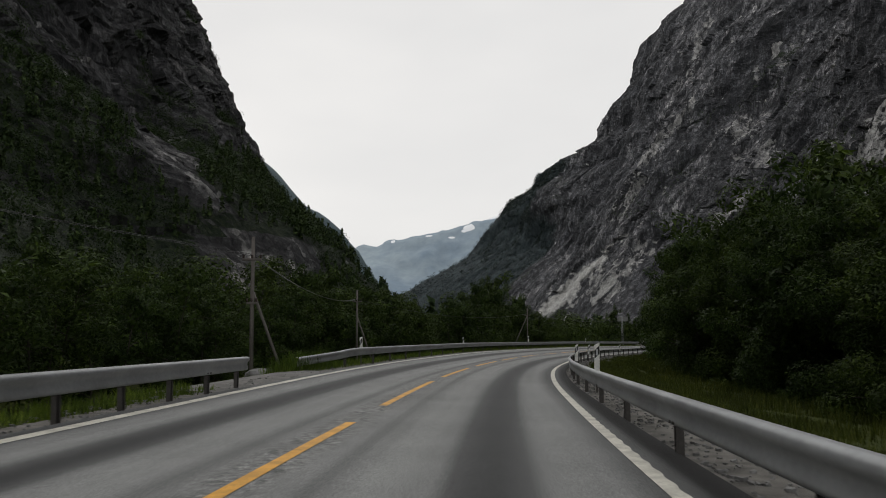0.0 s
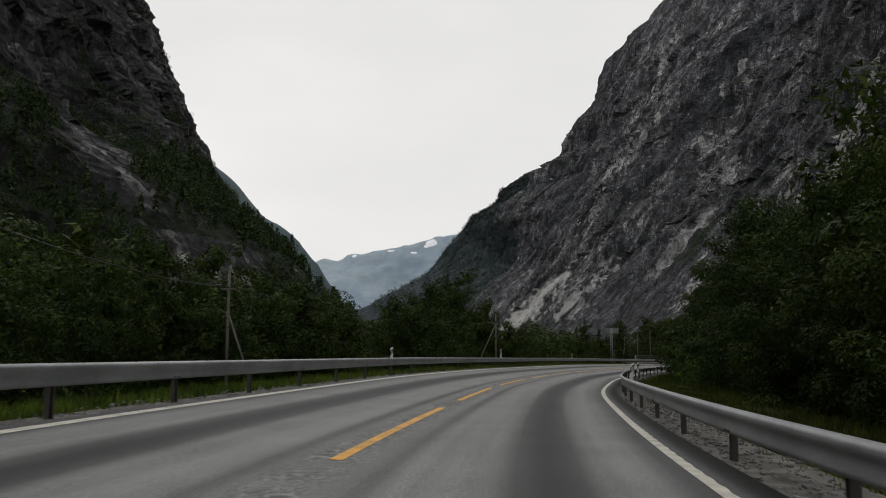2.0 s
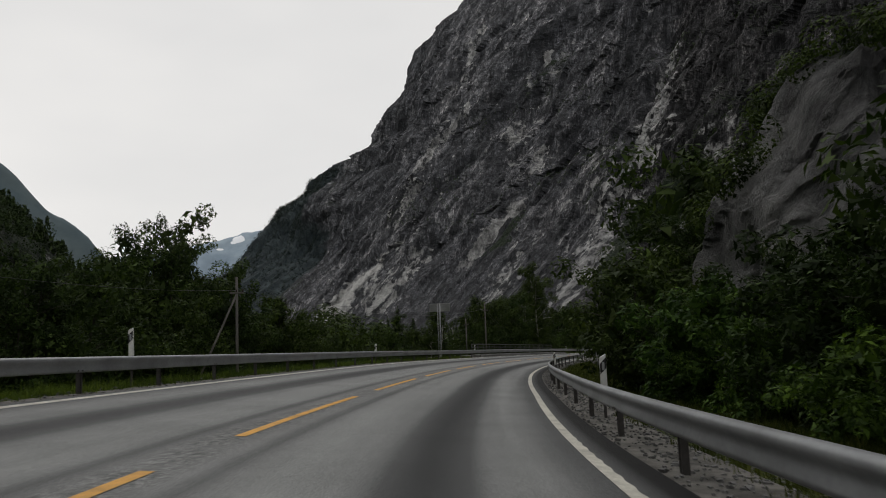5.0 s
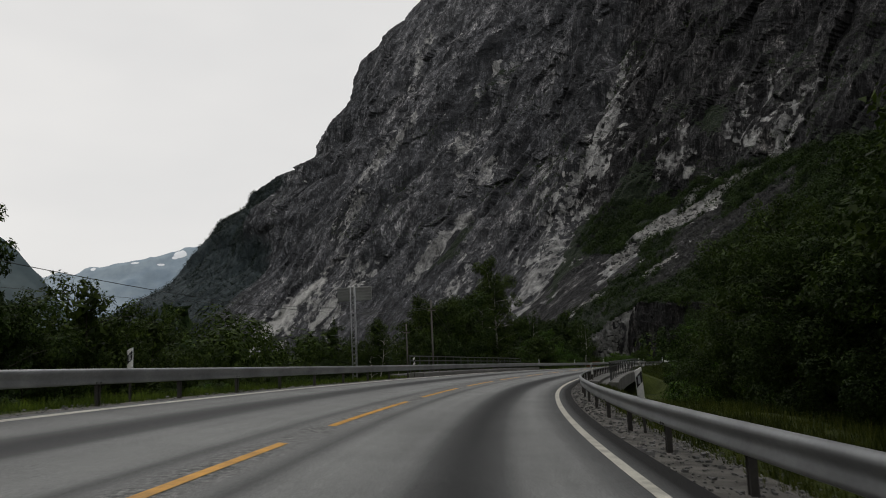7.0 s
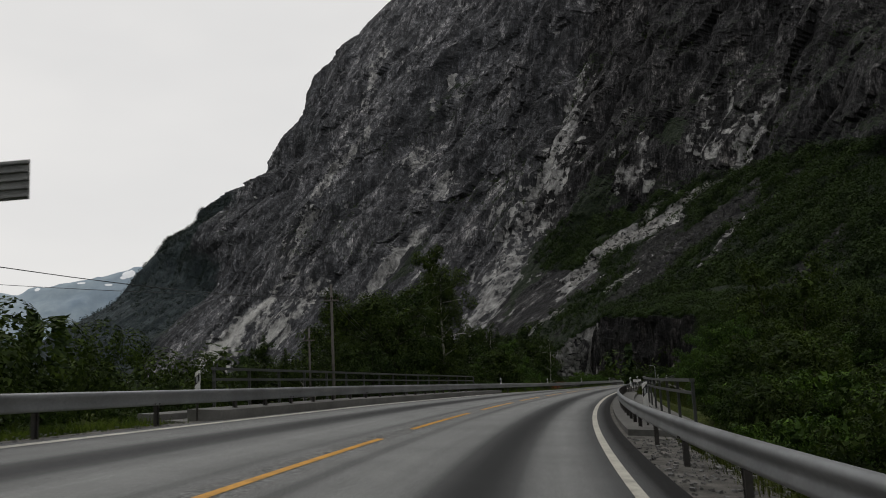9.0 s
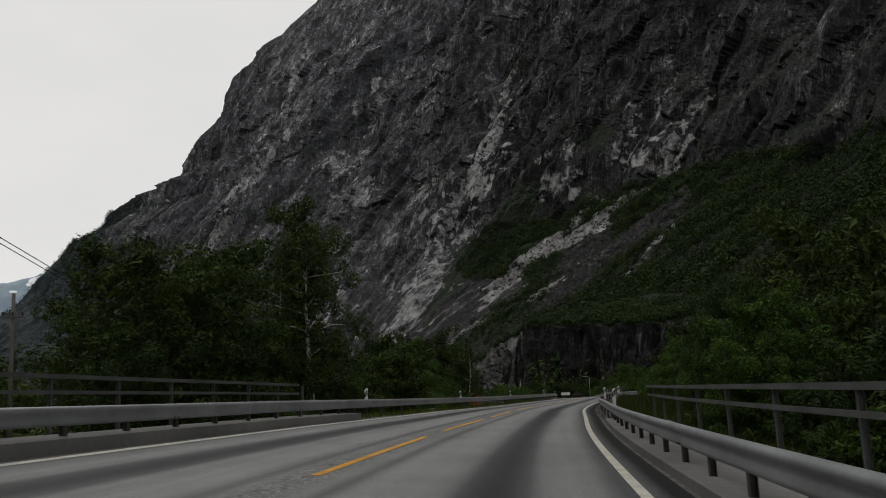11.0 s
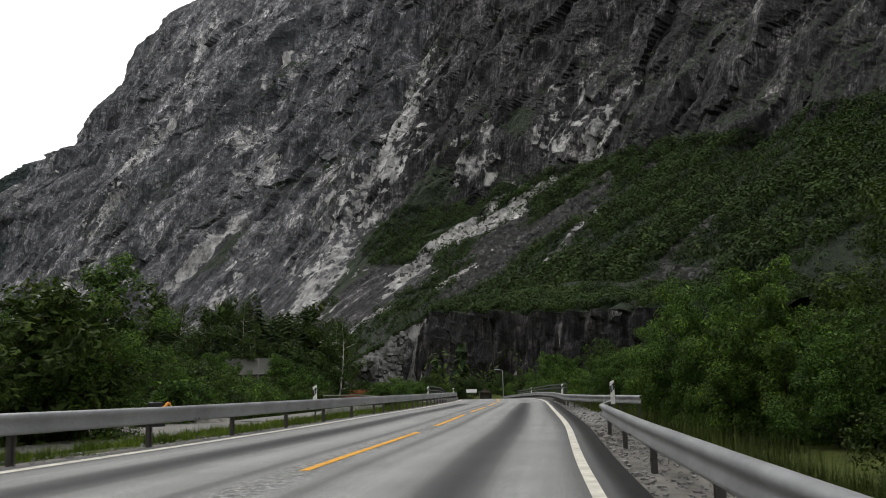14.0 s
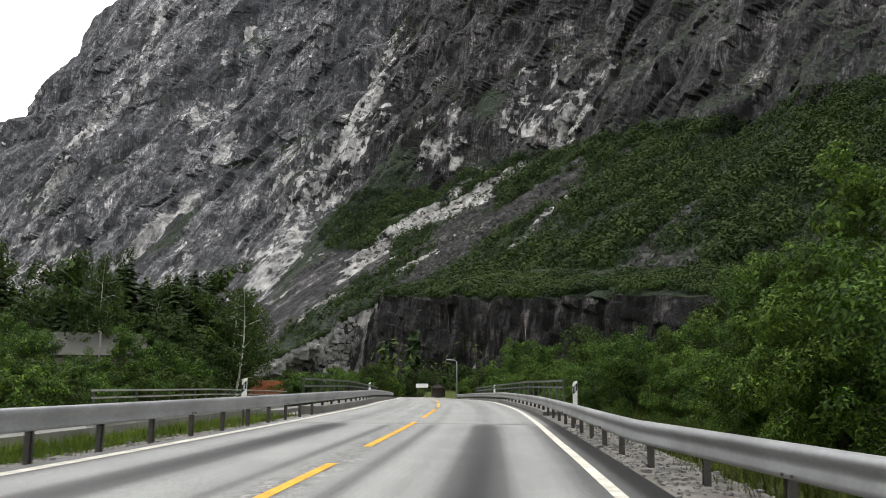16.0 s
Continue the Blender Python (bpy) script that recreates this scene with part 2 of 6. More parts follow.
def asphalt_material():
    m, n, l, b = material("asphalt", 0.75, 0.0, 0.12)
    co = obj_co(n)
    lat = attr(n, "lat")
    grit = tex_noise(n, l, co, 60, 3, 0.7)
    blot = tex_noise(n, l, co, 0.5, 5, 0.6)
    along = n.new("ShaderNodeTexNoise")
    along.inputs["Scale"].default_value, along.inputs["Detail"].default_value = 1.0, 4.0
    comb = n.new("ShaderNodeCombineXYZ")
    l.new(calc(n, l, "MULTIPLY", lat, 3.0), comb.inputs[0])
    l.new(calc(n, l, "MULTIPLY", attr(n, "run"), 0.06), comb.inputs[1])
    l.new(comb.outputs[0], along.inputs["Vector"])
    base = ramp(n, l, grit, [(0.3, (0.092, 0.095, 0.096)), (0.5, (0.172, 0.176, 0.176)), (0.72, (0.29, 0.294, 0.292))])
    base = mix(n, l, 0.6, base, ramp(n, l, blot, [(0.3, (0.8, 0.8, 0.8)), (0.7, (1.15, 1.15, 1.15))]), "MULTIPLY")
    base = mix(n, l, 0.6, base, ramp(n, l, along.outputs["Fac"], [(0.3, (0.8, 0.8, 0.8)), (0.7, (1.18, 1.18, 1.18))]), "MULTIPLY")
    # tracks of bitumen worn up by the wheels, and the rough strip along the middle line
    worn = ramp(n, l, attr(n, "worn"), [(0.0, (1.38, 1.38, 1.36)), (0.3, (1.08, 1.08, 1.07)), (0.55, (0.5, 0.5, 0.505)), (1.0, (0.17, 0.174, 0.178))])
    base = mix(n, l, 1.0, base, worn, "MULTIPLY")
    edge = ramp(n, l, attr(n, "edge"), [(0.0, (1, 1, 1)), (1.0, (0.17, 0.165, 0.165))])
    base = mix(n, l, 1.0, base, edge, "MULTIPLY")
    l.new(base, b.inputs["Base Color"])
    rough_strip = tex_noise(n, l, co, 14, 4, 0.75)
    stones = ramp(n, l, rough_strip, [(0.38, (0.3, 0.3, 0.3)), (0.5, (0.8, 0.8, 0.8)), (0.62, (1.7, 1.67, 1.62))])
    strip = calc(n, l, "MULTIPLY", attr(n, "strip"), ramp(n, l, tex_noise(n, l, co, 1.3, 4), [(0.35, (0.3,) * 3), (0.6, (1.0,) * 3)]), True)
    base = mix(n, l, strip, base, mix(n, l, 1.0, base, stones, "MULTIPLY"))
    l.new(base, b.inputs["Base Color"])
    rg = ramp(n, l, attr(n, "worn"), [(0.0, (0.8,) * 3), (1.0, (0.62,) * 3)])
    l.new(rg, b.inputs["Roughness"])
    bump(n, l, b, grit, 0.5, 0.012)
    return m


def paint_material(name, col):
    m, n, l, b = material(name, 0.55, 0.0, 0.35)
    co = obj_co(n)
    a, c = tex_noise(n, l, co, 3.0, 5), tex_noise(n, l, co, 40, 4)
    dirty = tuple(v * 0.55 for v in col)
    l.new(mix(n, l, 0.6, ramp(n, l, a, [(0.3, dirty), (0.6, col)]), ramp(n, l, c, [(0.35, (0.6, 0.6, 0.6)), (0.55, (1, 1, 1))]), "MULTIPLY"), b.inputs["Base Color"])
    bump(n, l, b, c, 0.3, 0.004)
    return m


def leaf_material(name, dark, lite, thin=0.3, scale=0.7):
    m, n, l, b = material(name, 0.65, 0.0, 0.1)
    geo, info = n.new("ShaderNodeNewGeometry"), n.new("ShaderNodeObjectInfo")
    co = obj_co(n)
    patch = tex_noise(n, l, co, scale, 4)
    c = ramp(n, l, geo.outputs["Random Per Island"], [(0.0, dark), (0.7, tuple(0.55 * a + 0.45 * b for a, b in zip(dark, lite))), (1.0, lite)])
    c = mix(n, l, 0.9, c, ramp(n, l, patch, [(0.36, (0.42, 0.47, 0.45)), (0.64, (1.6, 1.52, 1.3))]), "MULTIPLY")
    c = mix(n, l, 0.8, c, ramp(n, l, info.outputs["Random"], [(0.0, (0.7, 0.78, 0.75)), (1.0, (1.25, 1.15, 0.95))]), "MULTIPLY")
    l.new(c, b.inputs["Base Color"])
    tr = n.new("ShaderNodeBsdfTranslucent")
    l.new(mix(n, l, 1.0, c, (1.1, 1.2, 0.6), "MULTIPLY"), tr.inputs["Color"])
    ms = n.new("ShaderNodeMixShader")
    ms.inputs[0].default_value = thin
    l.new(b.outputs[0], ms.inputs[1])
    l.new(tr.outputs[0], ms.inputs[2])
    l.new(ms.outputs[0], n["Material Output"].inputs["Surface"])
    return m


def ground_material():
    m, n, l, b = material("grass_ground", 0.9, 0.0, 0.1)
    co = obj_co(n)
    big, mid, fine = tex_noise(n, l, co, 0.06, 4), tex_noise(n, l, co, 0.7, 6), tex_noise(n, l, co, 9.0, 6, 0.75)
    c = ramp(n, l, fine, [(0.3, (0.018, 0.028, 0.008)), (0.5, (0.048, 0.066, 0.018)), (0.72, (0.10, 0.115, 0.042))])
    c = mix(n, l, 0.8, c, ramp(n, l, mid, [(0.35, (0.6, 0.62, 0.5)), (0.65, (1.25, 1.15, 0.95))]), "MULTIPLY")
    c = mix(n, l, 0.6, c, ramp(n, l, big, [(0.35, (0.8, 0.8, 0.7)), (0.65, (1.15, 1.1, 0.9))]), "MULTIPLY")
    l.new(c, b.inputs["Base Color"])
    bump(n, l, b, fine, 0.8, 0.08)
    return m


ROCK = rock_material("cliff_rock")
CRAG_ROCK = rock_material("dark_crag_rock", (0.72, 0.70, 0.68), 0.35)
ASPHALT = asphalt_material()
WHITE_LINE = paint_material("white_road_paint", (0.64, 0.62, 0.54))
YELLOW_LINE = paint_material("yellow_road_paint", (0.76, 0.37, 0.02))
GROUND = ground_material()
GRAVEL = plain("gravel", (0.125, 0.119, 0.108), 0.9, 0, 0.5, 10.0, 0.04)
ZINC = plain("galvanised_steel", (0.275, 0.283, 0.292), 0.44, 0.35, 0.25, 3.0, 0.002)
POST_STEEL = plain("weathered_steel_post", (0.075, 0.07, 0.066), 0.65, 0.3, 0.3, 5.0, 0.002)
CONCRETE = plain("grey_concrete", (0.15, 0.148, 0.14), 0.85, 0, 0.25, 1.5, 0.01)
WHITE_PLASTIC = plain("white_plastic", (0.72, 0.72, 0.7), 0.45, 0, 0.1, 2.0, 0.002)
BLACK_PLASTIC = plain("black_plastic", (0.02, 0.02, 0.022), 0.4, 0, 0.2, 2.0, 0.002)
REFLECTOR = plain("grey_reflector", (0.45, 0.46, 0.48), 0.25, 0.3, 0.1, 20.0, 0.002)
TIMBER = plain("weathered_timber", (0.11, 0.10, 0.092), 0.85, 0, 0.3, 2.0, 0.006)
BARK = plain("grey_bark", (0.045, 0.039, 0.032), 0.9, 0, 0.35, 3.0, 0.02)
BIRCH_BARK = plain("pale_birch_bark", (0.42, 0.40, 0.37), 0.8, 0, 0.4, 3.0, 0.01)
LEAF = leaf_material("green_leaves", (0.016, 0.029, 0.009), (0.056, 0.088, 0.022), 0.2)
LEAF_LIGHT = leaf_material("fresh_green_leaves", (0.016, 0.036, 0.010), (0.105, 0.185, 0.036), 0.22)
SCRUB = leaf_material("scrub_leaves", (0.018, 0.034, 0.011), (0.031, 0.053, 0.017), 0.15, 0.1)
# leaves of the far spur's wood, with the blue haze in their colour
HAZY_WOOD = leaf_material("far_hazy_wood", (0.016, 0.025, 0.028), (0.042, 0.058, 0.062), 0.1)
NEEDLES = leaf_material("dark_needles", (0.020, 0.037, 0.018), (0.056, 0.084, 0.034), 0.12)
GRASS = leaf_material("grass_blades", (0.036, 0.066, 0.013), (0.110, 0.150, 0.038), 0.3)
# darker copy of the grass, with shade put into its colour
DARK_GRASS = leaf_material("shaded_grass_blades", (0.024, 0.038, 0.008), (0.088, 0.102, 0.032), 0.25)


# ---- numbers: noise and the road's line ----
def hashed(ix, iy, iz):
    h = (ix.astype(np.int64) * 374761393 + iy.astype(np.int64) * 668265263 + iz.astype(np.int64) * 2147483647) & 0xFFFFFFFF
    h = ((h ^ (h >> 13)) * 1274126177) & 0xFFFFFFFF
    return ((h ^ (h >> 16)) & 0xFFFF) / 65535.0


def vnoise(x, y, z=0.0):
    x, y, z = np.broadcast_arrays(np.asarray(x, float), np.asarray(y, float), np.asarray(z, float))
    ix, iy, iz = np.floor(x), np.floor(y), np.floor(z)
    fx, fy, fz = x - ix, y - iy, z - iz
    fx, fy, fz = (f * f * (3 - 2 * f) for f in (fx, fy, fz))
    r = 0
    for dx in (0, 1):
        for dy in (0, 1):
            for dz in (0, 1):
                w = (fx if dx else 1 - fx) * (fy if dy else 1 - fy) * (fz if dz else 1 - fz)
                r = r + w * hashed(ix + dx, iy + dy, iz + dz)
    return r * 2 - 1


def fbm(x, y, z=0.0, octaves=4, gain=0.5):
    r, a = 0, 1.0
    for k in range(octaves):
        f = 2.03 ** k
        r = r + a * vnoise(np.asarray(x) * f + 17 * k, np.asarray(y) * f + 5 * k, np.asarray(z) * f)
        a *= gain
    return r


# middle line of the road: one point every twelve metres from s = -108
LINE = [(-0.9, -93.0), (-1.8, -69.0), (-2.3, -45.0), (-2.4, -21.3), (-2.15, -9.4), (-1.72, 2.6), (-0.99, 14.67), (-0.01, 26.64), (1.42, 38.59), (3.3, 50.43), (5.5, 62.24),
        (8.28, 73.95), (11.35, 85.6), (14.98, 97.07), (18.95, 108.45), (23.27, 119.7), (28.02, 130.77), (33.22, 141.67), (38.9, 152.3), (44.95, 162.75),
        (51.31, 173.08), (57.88, 183.2), (64.7, 193.15), (71.55, 203.0), (78.8, 212.5), (86.3, 221.87), (93.62, 231.4), (100.95, 240.9), (108.2, 250.5),
        (115.2, 260.2), (121.9, 270.2), (128.4, 280.3), (134.8, 290.4), (141.2, 300.6), (147.5, 310.8), (153.8, 321.0), (160.1, 331.2), (166.4, 341.4), (172.7, 351.6), (179.0, 361.8), (191.6, 382.2), (204.2, 402.6)]
LINE_S = [-108, -84, -60, -36, -24, -12] + [12 * k for k in range(34)] + [420, 444]


def spline(ts, ps, q):
    """Smooth curve through the points ps at ts, at the places q."""
    ts, ps, q = np.asarray(ts, float), np.asarray(ps, float), np.asarray(q, float)
    m = np.gradient(ps, ts, axis=0)
    i = np.clip(np.searchsorted(ts, q) - 1, 0, len(ts) - 2)
    h = ts[i + 1] - ts[i]
    u = ((q - ts[i]) / h)[:, None]
    h = h[:, None]
    return ((2 * u ** 3 - 3 * u ** 2 + 1) * ps[i] + (u ** 3 - 2 * u ** 2 + u) * h * m[i]
            + (-2 * u ** 3 + 3 * u ** 2) * ps[i + 1] + (u ** 3 - u ** 2) * h * m[i + 1])


S_ALL = np.arange(-106.0, 440.0, 1.0)
C_ALL = spline(LINE_S, LINE, S_ALL)
D_ALL = np.gradient(C_ALL, axis=0)
D_ALL /= np.linalg.norm(D_ALL, axis=1)[:, None]


def bank(s):
    return np.tan(np.radians(np.interp(s, [-40, -14, 16, 54, 110, 157, 181, 221, 238, 300], [0.3, 0.6, 2.2, 3.9, 4.8, 4.3, 3.4, 0.8, 0.2, 0.0])))


def width_right(s):
    return np.interp(s, [-14, 23, 62, 85, 120, 170, 193, 230, 254], [3.1, 3.35, 3.8, 4.0, 3.9, 3.7, 3.55, 3.3, 3.15])


def width_left(s):
    return np.interp(s, [-6, 26, 69, 123, 169, 193, 233, 249], [3.1, 3.75, 4.2, 4.4, 4.0, 3.75, 3.45, 3.25])


def grade(s):
    return np.interp(s, [238, 250, 262, 270, 290, 310, 345, 440], [0.0, -0.05, -0.1, -0.13, -0.27, -0.6, -1.3, -3.0])


def road_xy(s, lat):
    s = np.asarray(s, float)
    x, y = np.interp(s, S_ALL, C_ALL[:, 0]), np.interp(s, S_ALL, C_ALL[:, 1])
    dx, dy = np.interp(s, S_ALL, D_ALL[:, 0]), np.interp(s, S_ALL, D_ALL[:, 1])
    return x + dy * lat, y - dx * lat


def road_z(s, lat):
    return grade(s) - bank(s) * (np.asarray(lat) - 2.2)


def on_road(s, lat, up=0.0):
    x, y = road_xy(s, lat)
    return Vector((float(x), float(y), float(road_z(s, lat)) + up))


def heading(s):
    return math.atan2(float(np.interp(s, S_ALL, D_ALL[:, 1])), float(np.interp(s, S_ALL, D_ALL[:, 0])))


def road_coords(x, y):
    """s and lat of the nearest place on the middle line."""
    x, y = np.asarray(x, float).ravel(), np.asarray(y, float).ravel()
    s, lat = np.empty(len(x)), np.empty(len(x))
    for a in range(0, len(x), 4000):
        px, py = x[a:a + 4000, None], y[a:a + 4000, None]
        i = np.argmin((px - C_ALL[None, ::2, 0]) ** 2 + (py - C_ALL[None, ::2, 1]) ** 2, axis=1) * 2
        ex, ey = px[:, 0] - C_ALL[i, 0], py[:, 0] - C_ALL[i, 1]
        f = ex * D_ALL[i, 0] + ey * D_ALL[i, 1]
        s[a:a + 4000] = S_ALL[i] + f
        side = ex * D_ALL[i, 1] - ey * D_ALL[i, 0]
        lat[a:a + 4000] = np.where(np.abs(f) > 3, np.sign(side) * np.hypot(ex, ey), side)
    return s, lat


# ---- making objects ----
def mesh_from(name, verts, faces, mats=(), smooth=True, attrs=None):
    me = bpy.data.meshes.new(name)
    verts, faces = np.asarray(verts, np.float32), np.asarray(faces, np.int32)
    k = faces.shape[1]
    me.vertices.add(len(verts))
    me.vertices.foreach_set("co", verts.ravel())
    me.loops.add(faces.size)
    me.loops.foreach_set("vertex_index", faces.ravel())
    me.polygons.add(len(faces))
    me.polygons.foreach_set("loop_start", np.arange(0, faces.size, k, dtype=np.int32))
    me.polygons.foreach_set("use_smooth", np.full(len(faces), smooth))
    for n, v in (attrs or {}).items():
        me.attributes.new(n, "FLOAT", "POINT").data.foreach_set("value", np.asarray(v, np.float32))
    for m in mats if isinstance(mats, (list, tuple)) else [mats]:
        me.materials.append(m)
    me.update(calc_edges=True)
    me.validate()
    return me


def grid_faces(nu, nv):
    i = np.arange(nu * nv).reshape(nu, nv)
    return np.stack([i[:-1, :-1], i[1:, :-1], i[1:, 1:], i[:-1, 1:]], -1).reshape(-1, 4)


def part(name, bm, mat, parent=None, label=""):
    """One bmesh or mesh as a mesh object, under a thing or a part."""
    if isinstance(bm, bmesh.types.BMesh):
        me = bpy.data.meshes.new(name)
        bm.to_mesh(me)
        bm.free()
        me.materials.append(mat)
    else:
        me = bm
    ob = new(name, me)
    ob.parent = parent
    if label:
        ob["label"] = label
    return ob


def thing(name, m, label, category, group="", kind=""):
    e = new(name)
    e.matrix_world = m
    e.empty_display_size = 0.3
    return tagged(e, label, category, group, kind)


def box(bm, x0, x1, y0, y1, z0, z1, bevel=0.0):
    r = bmesh.ops.create_cube(bm, size=1.0)
    for v in r["verts"]:
        v.co = Vector((x0 + (v.co.x + 0.5) * (x1 - x0), y0 + (v.co.y + 0.5) * (y1 - y0), z0 + (v.co.z + 0.5) * (z1 - z0)))
    if bevel:
        es = list({e for v in r["verts"] for e in v.link_edges})
        bmesh.ops.bevel(bm, geom=es, offset=bevel, segments=1, affect="EDGES")


def tube(bm, pts, radii, sides=8, cap=True):
    """A round bar through pts."""
    rings = []
    for i, p in enumerate(pts):
        p = Vector(p)
        d = (Vector(pts[min(i + 1, len(pts) - 1)]) - Vector(pts[max(i - 1, 0)])).normalized()
        a = d.orthogonal().normalized() if abs(d.z) < 0.95 else (Vector((1, 0, 0)) - d * d.x).normalized()
        b = d.cross(a)
        r = radii[i] if isinstance(radii, (list, tuple)) else radii
        rings.append([bm.verts.new(p + (a * math.cos(2 * math.pi * k / sides) + b * math.sin(2 * math.pi * k / sides)) * r) for k in range(sides)])
    for r0, r1 in zip(rings, rings[1:]):
        for k in range(sides):
            f = bm.faces.new((r0[k], r0[(k + 1) % sides], r1[(k + 1) % sides], r1[k]))
            f.smooth = True
    if cap:
        bm.faces.new(list(reversed(rings[0])))
        bm.faces.new(rings[-1])


# ---- ground ----
def steps(*spans):
    """Grid lines: (from, to, step) one after another."""
    out = [np.arange(a, b, d) for a, b, d in spans]
    return np.concatenate(out + [[spans[-1][1]]])


def valley(x, y):
    """Height of the valley floor without the road."""
    z = -1.9 + 0.5 * fbm(x * 0.03, y * 0.03, 0.0, 3) + 0.12 * fbm(x * 0.3, y * 0.3, 0.0, 2)
    return z


def ground_z(x, y):
    shape = np.shape(x)
    x, y = np.ravel(x).astype(float), np.ravel(y).astype(float)
    s, lat = road_coords(x, y)
    base = valley(x, y)
    base = base + np.interp(lat, [-60, -25, 0, 25, 60], [0.0, 0.3, 0, 0.4, 0.8])
    inner = np.clip((lat - 3) / 2, 0, 1) * np.clip((16 - lat) / 6, 0, 1) * np.clip((136 - s) / 10, 0, 1)
    base = base * (1 - inner) + inner * (-0.55 - 0.05 * (lat - 5) + 0.1 * fbm(x * 0.4, y * 0.4, 1.0, 2))
    # the brook under the first bridge and the river under the second
    for s0, half, deep in ((165.0, 15.0, 2.6), (318.0, 18.0, 2.0)):
        base = base - deep * np.clip(1 - np.abs(s - s0) / half, 0, 1) ** 0.5 * (np.abs(lat) < 400)
    rz = road_z(s, np.clip(lat, -7, 7))
    out_r = np.clip((lat - width_right(s) - 1.7) / 4.5, 0, 1)
    out_l = np.clip((-lat - width_left(s) - 1.6) / 4.5, 0, 1)
    t = np.maximum(out_r, out_l)
    t = t * t * (3 - 2 * t)
    # a gravel yard beside the road on the outer side, near the end
    yard = np.clip(1 - np.abs(s - 238) / 26, 0, 1) * np.clip((-lat - 4) / 2, 0, 1) * np.clip((30 + lat) / 8, 0, 1)
    base = base * (1 - np.clip(yard * 3, 0, 1)) + np.clip(yard * 3, 0, 1) * (-0.75)
    z = (rz - 0.09) * (1 - t) + base * t
    span = ((s > 146) & (s < 185)) | ((s > 304) & (s < 332))
    z = np.where(span & (np.abs(lat) < 9), np.minimum(z, rz - 2.2), z)
    return z.reshape(shape)


gx = steps((-4600, -600, 200), (-600, -120, 30), (-120, -20, 4), (-20, 130, 1.0), (130, 260, 3), (260, 600, 30), (600, 4600, 200))
gy = steps((-1500, -200, 100), (-200, -30, 10), (-30, 300, 1.0), (300, 420, 3), (420, 800, 15), (800, 4800, 150))
GX, GY = np.meshgrid(gx, gy, indexing="ij")
GZ = ground_z(GX, GY)
ground = new("ground", mesh_from("ground", np.stack([GX, GY, GZ], -1).reshape(-1, 3), grid_faces(len(gx), len(gy)), GROUND))
tagged(ground, "grassy valley floor beside the road", "ground", kind="structure")


# ---- road and its markings ----
def ribbon(name, s, lats, mat, lift=0.0, extra=None):
    """A strip along the road; lats: a list of functions of s, left to right."""
    s = np.asarray(s, float)
    cols = [np.broadcast_to(f(s) if callable(f) else f, s.shape) for f in lats]
    L = np.stack(cols, 1)
    SS = np.repeat(s[:, None], len(lats), 1)
    x, y = road_xy(SS.ravel(), L.ravel())
    z = road_z(SS.ravel(), L.ravel()) + lift
    at = {"lat": L.ravel(), "run": SS.ravel()}
    if extra:
        at.update(extra(SS.ravel(), L.ravel()))
    return mesh_from(name, np.stack([x, y, z], 1), grid_faces(len(s), len(lats))[:, ::-1], mat, True, at)


def road_wear(s, lat):
    wide = np.where(lat > 0, width_right(s), width_left(s))
    a = np.abs(lat) / wide + 0.02 * vnoise(s * 0.03, 3.0)
    w = 0.82 * np.exp(-((a - 0.58) / 0.115) ** 2) + 0.22 * np.exp(-((a - 0.58) / 0.2) ** 2)
    w = w + np.where(lat > 0, 0.62, 0.5) * np.clip((a - 0.80) / 0.16, 0, 1) + 0.3 * np.exp(-(a / 0.1) ** 2)
    w = w + 0.5 * np.exp(-((np.abs(lat) - 0.56) / 0.17) ** 2)
    w = w * (0.9 + 0.2 * vnoise(s * 0.05, lat * 0.7)) * np.interp(s, [260.2, 260.4], [1.0, 0.35])
    strip = np.clip(1.6 - np.abs(lat + 0.04) / 0.25, 0, 1)
    edge = np.clip((lat - width_right(s) - 0.16) / 0.12, 0, 1)
    return {"worn": np.clip(w, 0, 1), "edge": edge, "strip": strip}


road_s = np.arange(-104, 438, 1.5)
road_cols = [(lambda q, f=f: -width_left(q) - 0.35 + f * (width_left(q) + width_right(q) + 0.86)) for f in np.linspace(0, 1, 90)]
road = new("road", ribbon("road", road_s, road_cols, ASPHALT, 0.0, road_wear))
tagged(road, "grey worn asphalt two-lane road with dark wheel tracks", "road", kind="structure")


def line_strip(name, s0, s1, lat, half, mat, lift=0.006):
    s = np.arange(s0, s1 + 0.01, min(1.5, (s1 - s0) / 4))
    f = lat if callable(lat) else (lambda q: q * 0 + lat)
    return new(name, ribbon(name, s, [lambda q: f(q) - half, lambda q: f(q) + half], mat, lift))


tagged(line_strip("edge_line_outer", -104, 436, lambda q: -width_left(q), 0.1, WHITE_LINE), "worn white edge line painted on asphalt", "road marking", kind="structure")
rumble_s = np.concatenate([np.arange(-104, -16, 1.5), np.arange(-16, 74, 0.15), np.arange(74, 436, 1.5)])
scallop = lambda q: width_right(q) + 0.075 + np.where((q > -16) & (q < 74), 0.012 * np.sin(q * 2 * math.pi / 0.6), 0.0)
edge_inner = new("edge_line_inner", ribbon("edge_line_inner", rumble_s, [lambda q: width_right(q) - 0.06, scallop], WHITE_LINE, 0.006))
tagged(edge_inner, "worn white edge line with a scalloped rumble edge", "road marking", kind="structure")
for k in range(-6, 33):
    tagged(line_strip("centre_dash", 12 * k, 12 * k + 9.0, 0.0, 0.065, YELLOW_LINE), "yellow dash of the centre line", "road marking", "centre line dashes", "structure")

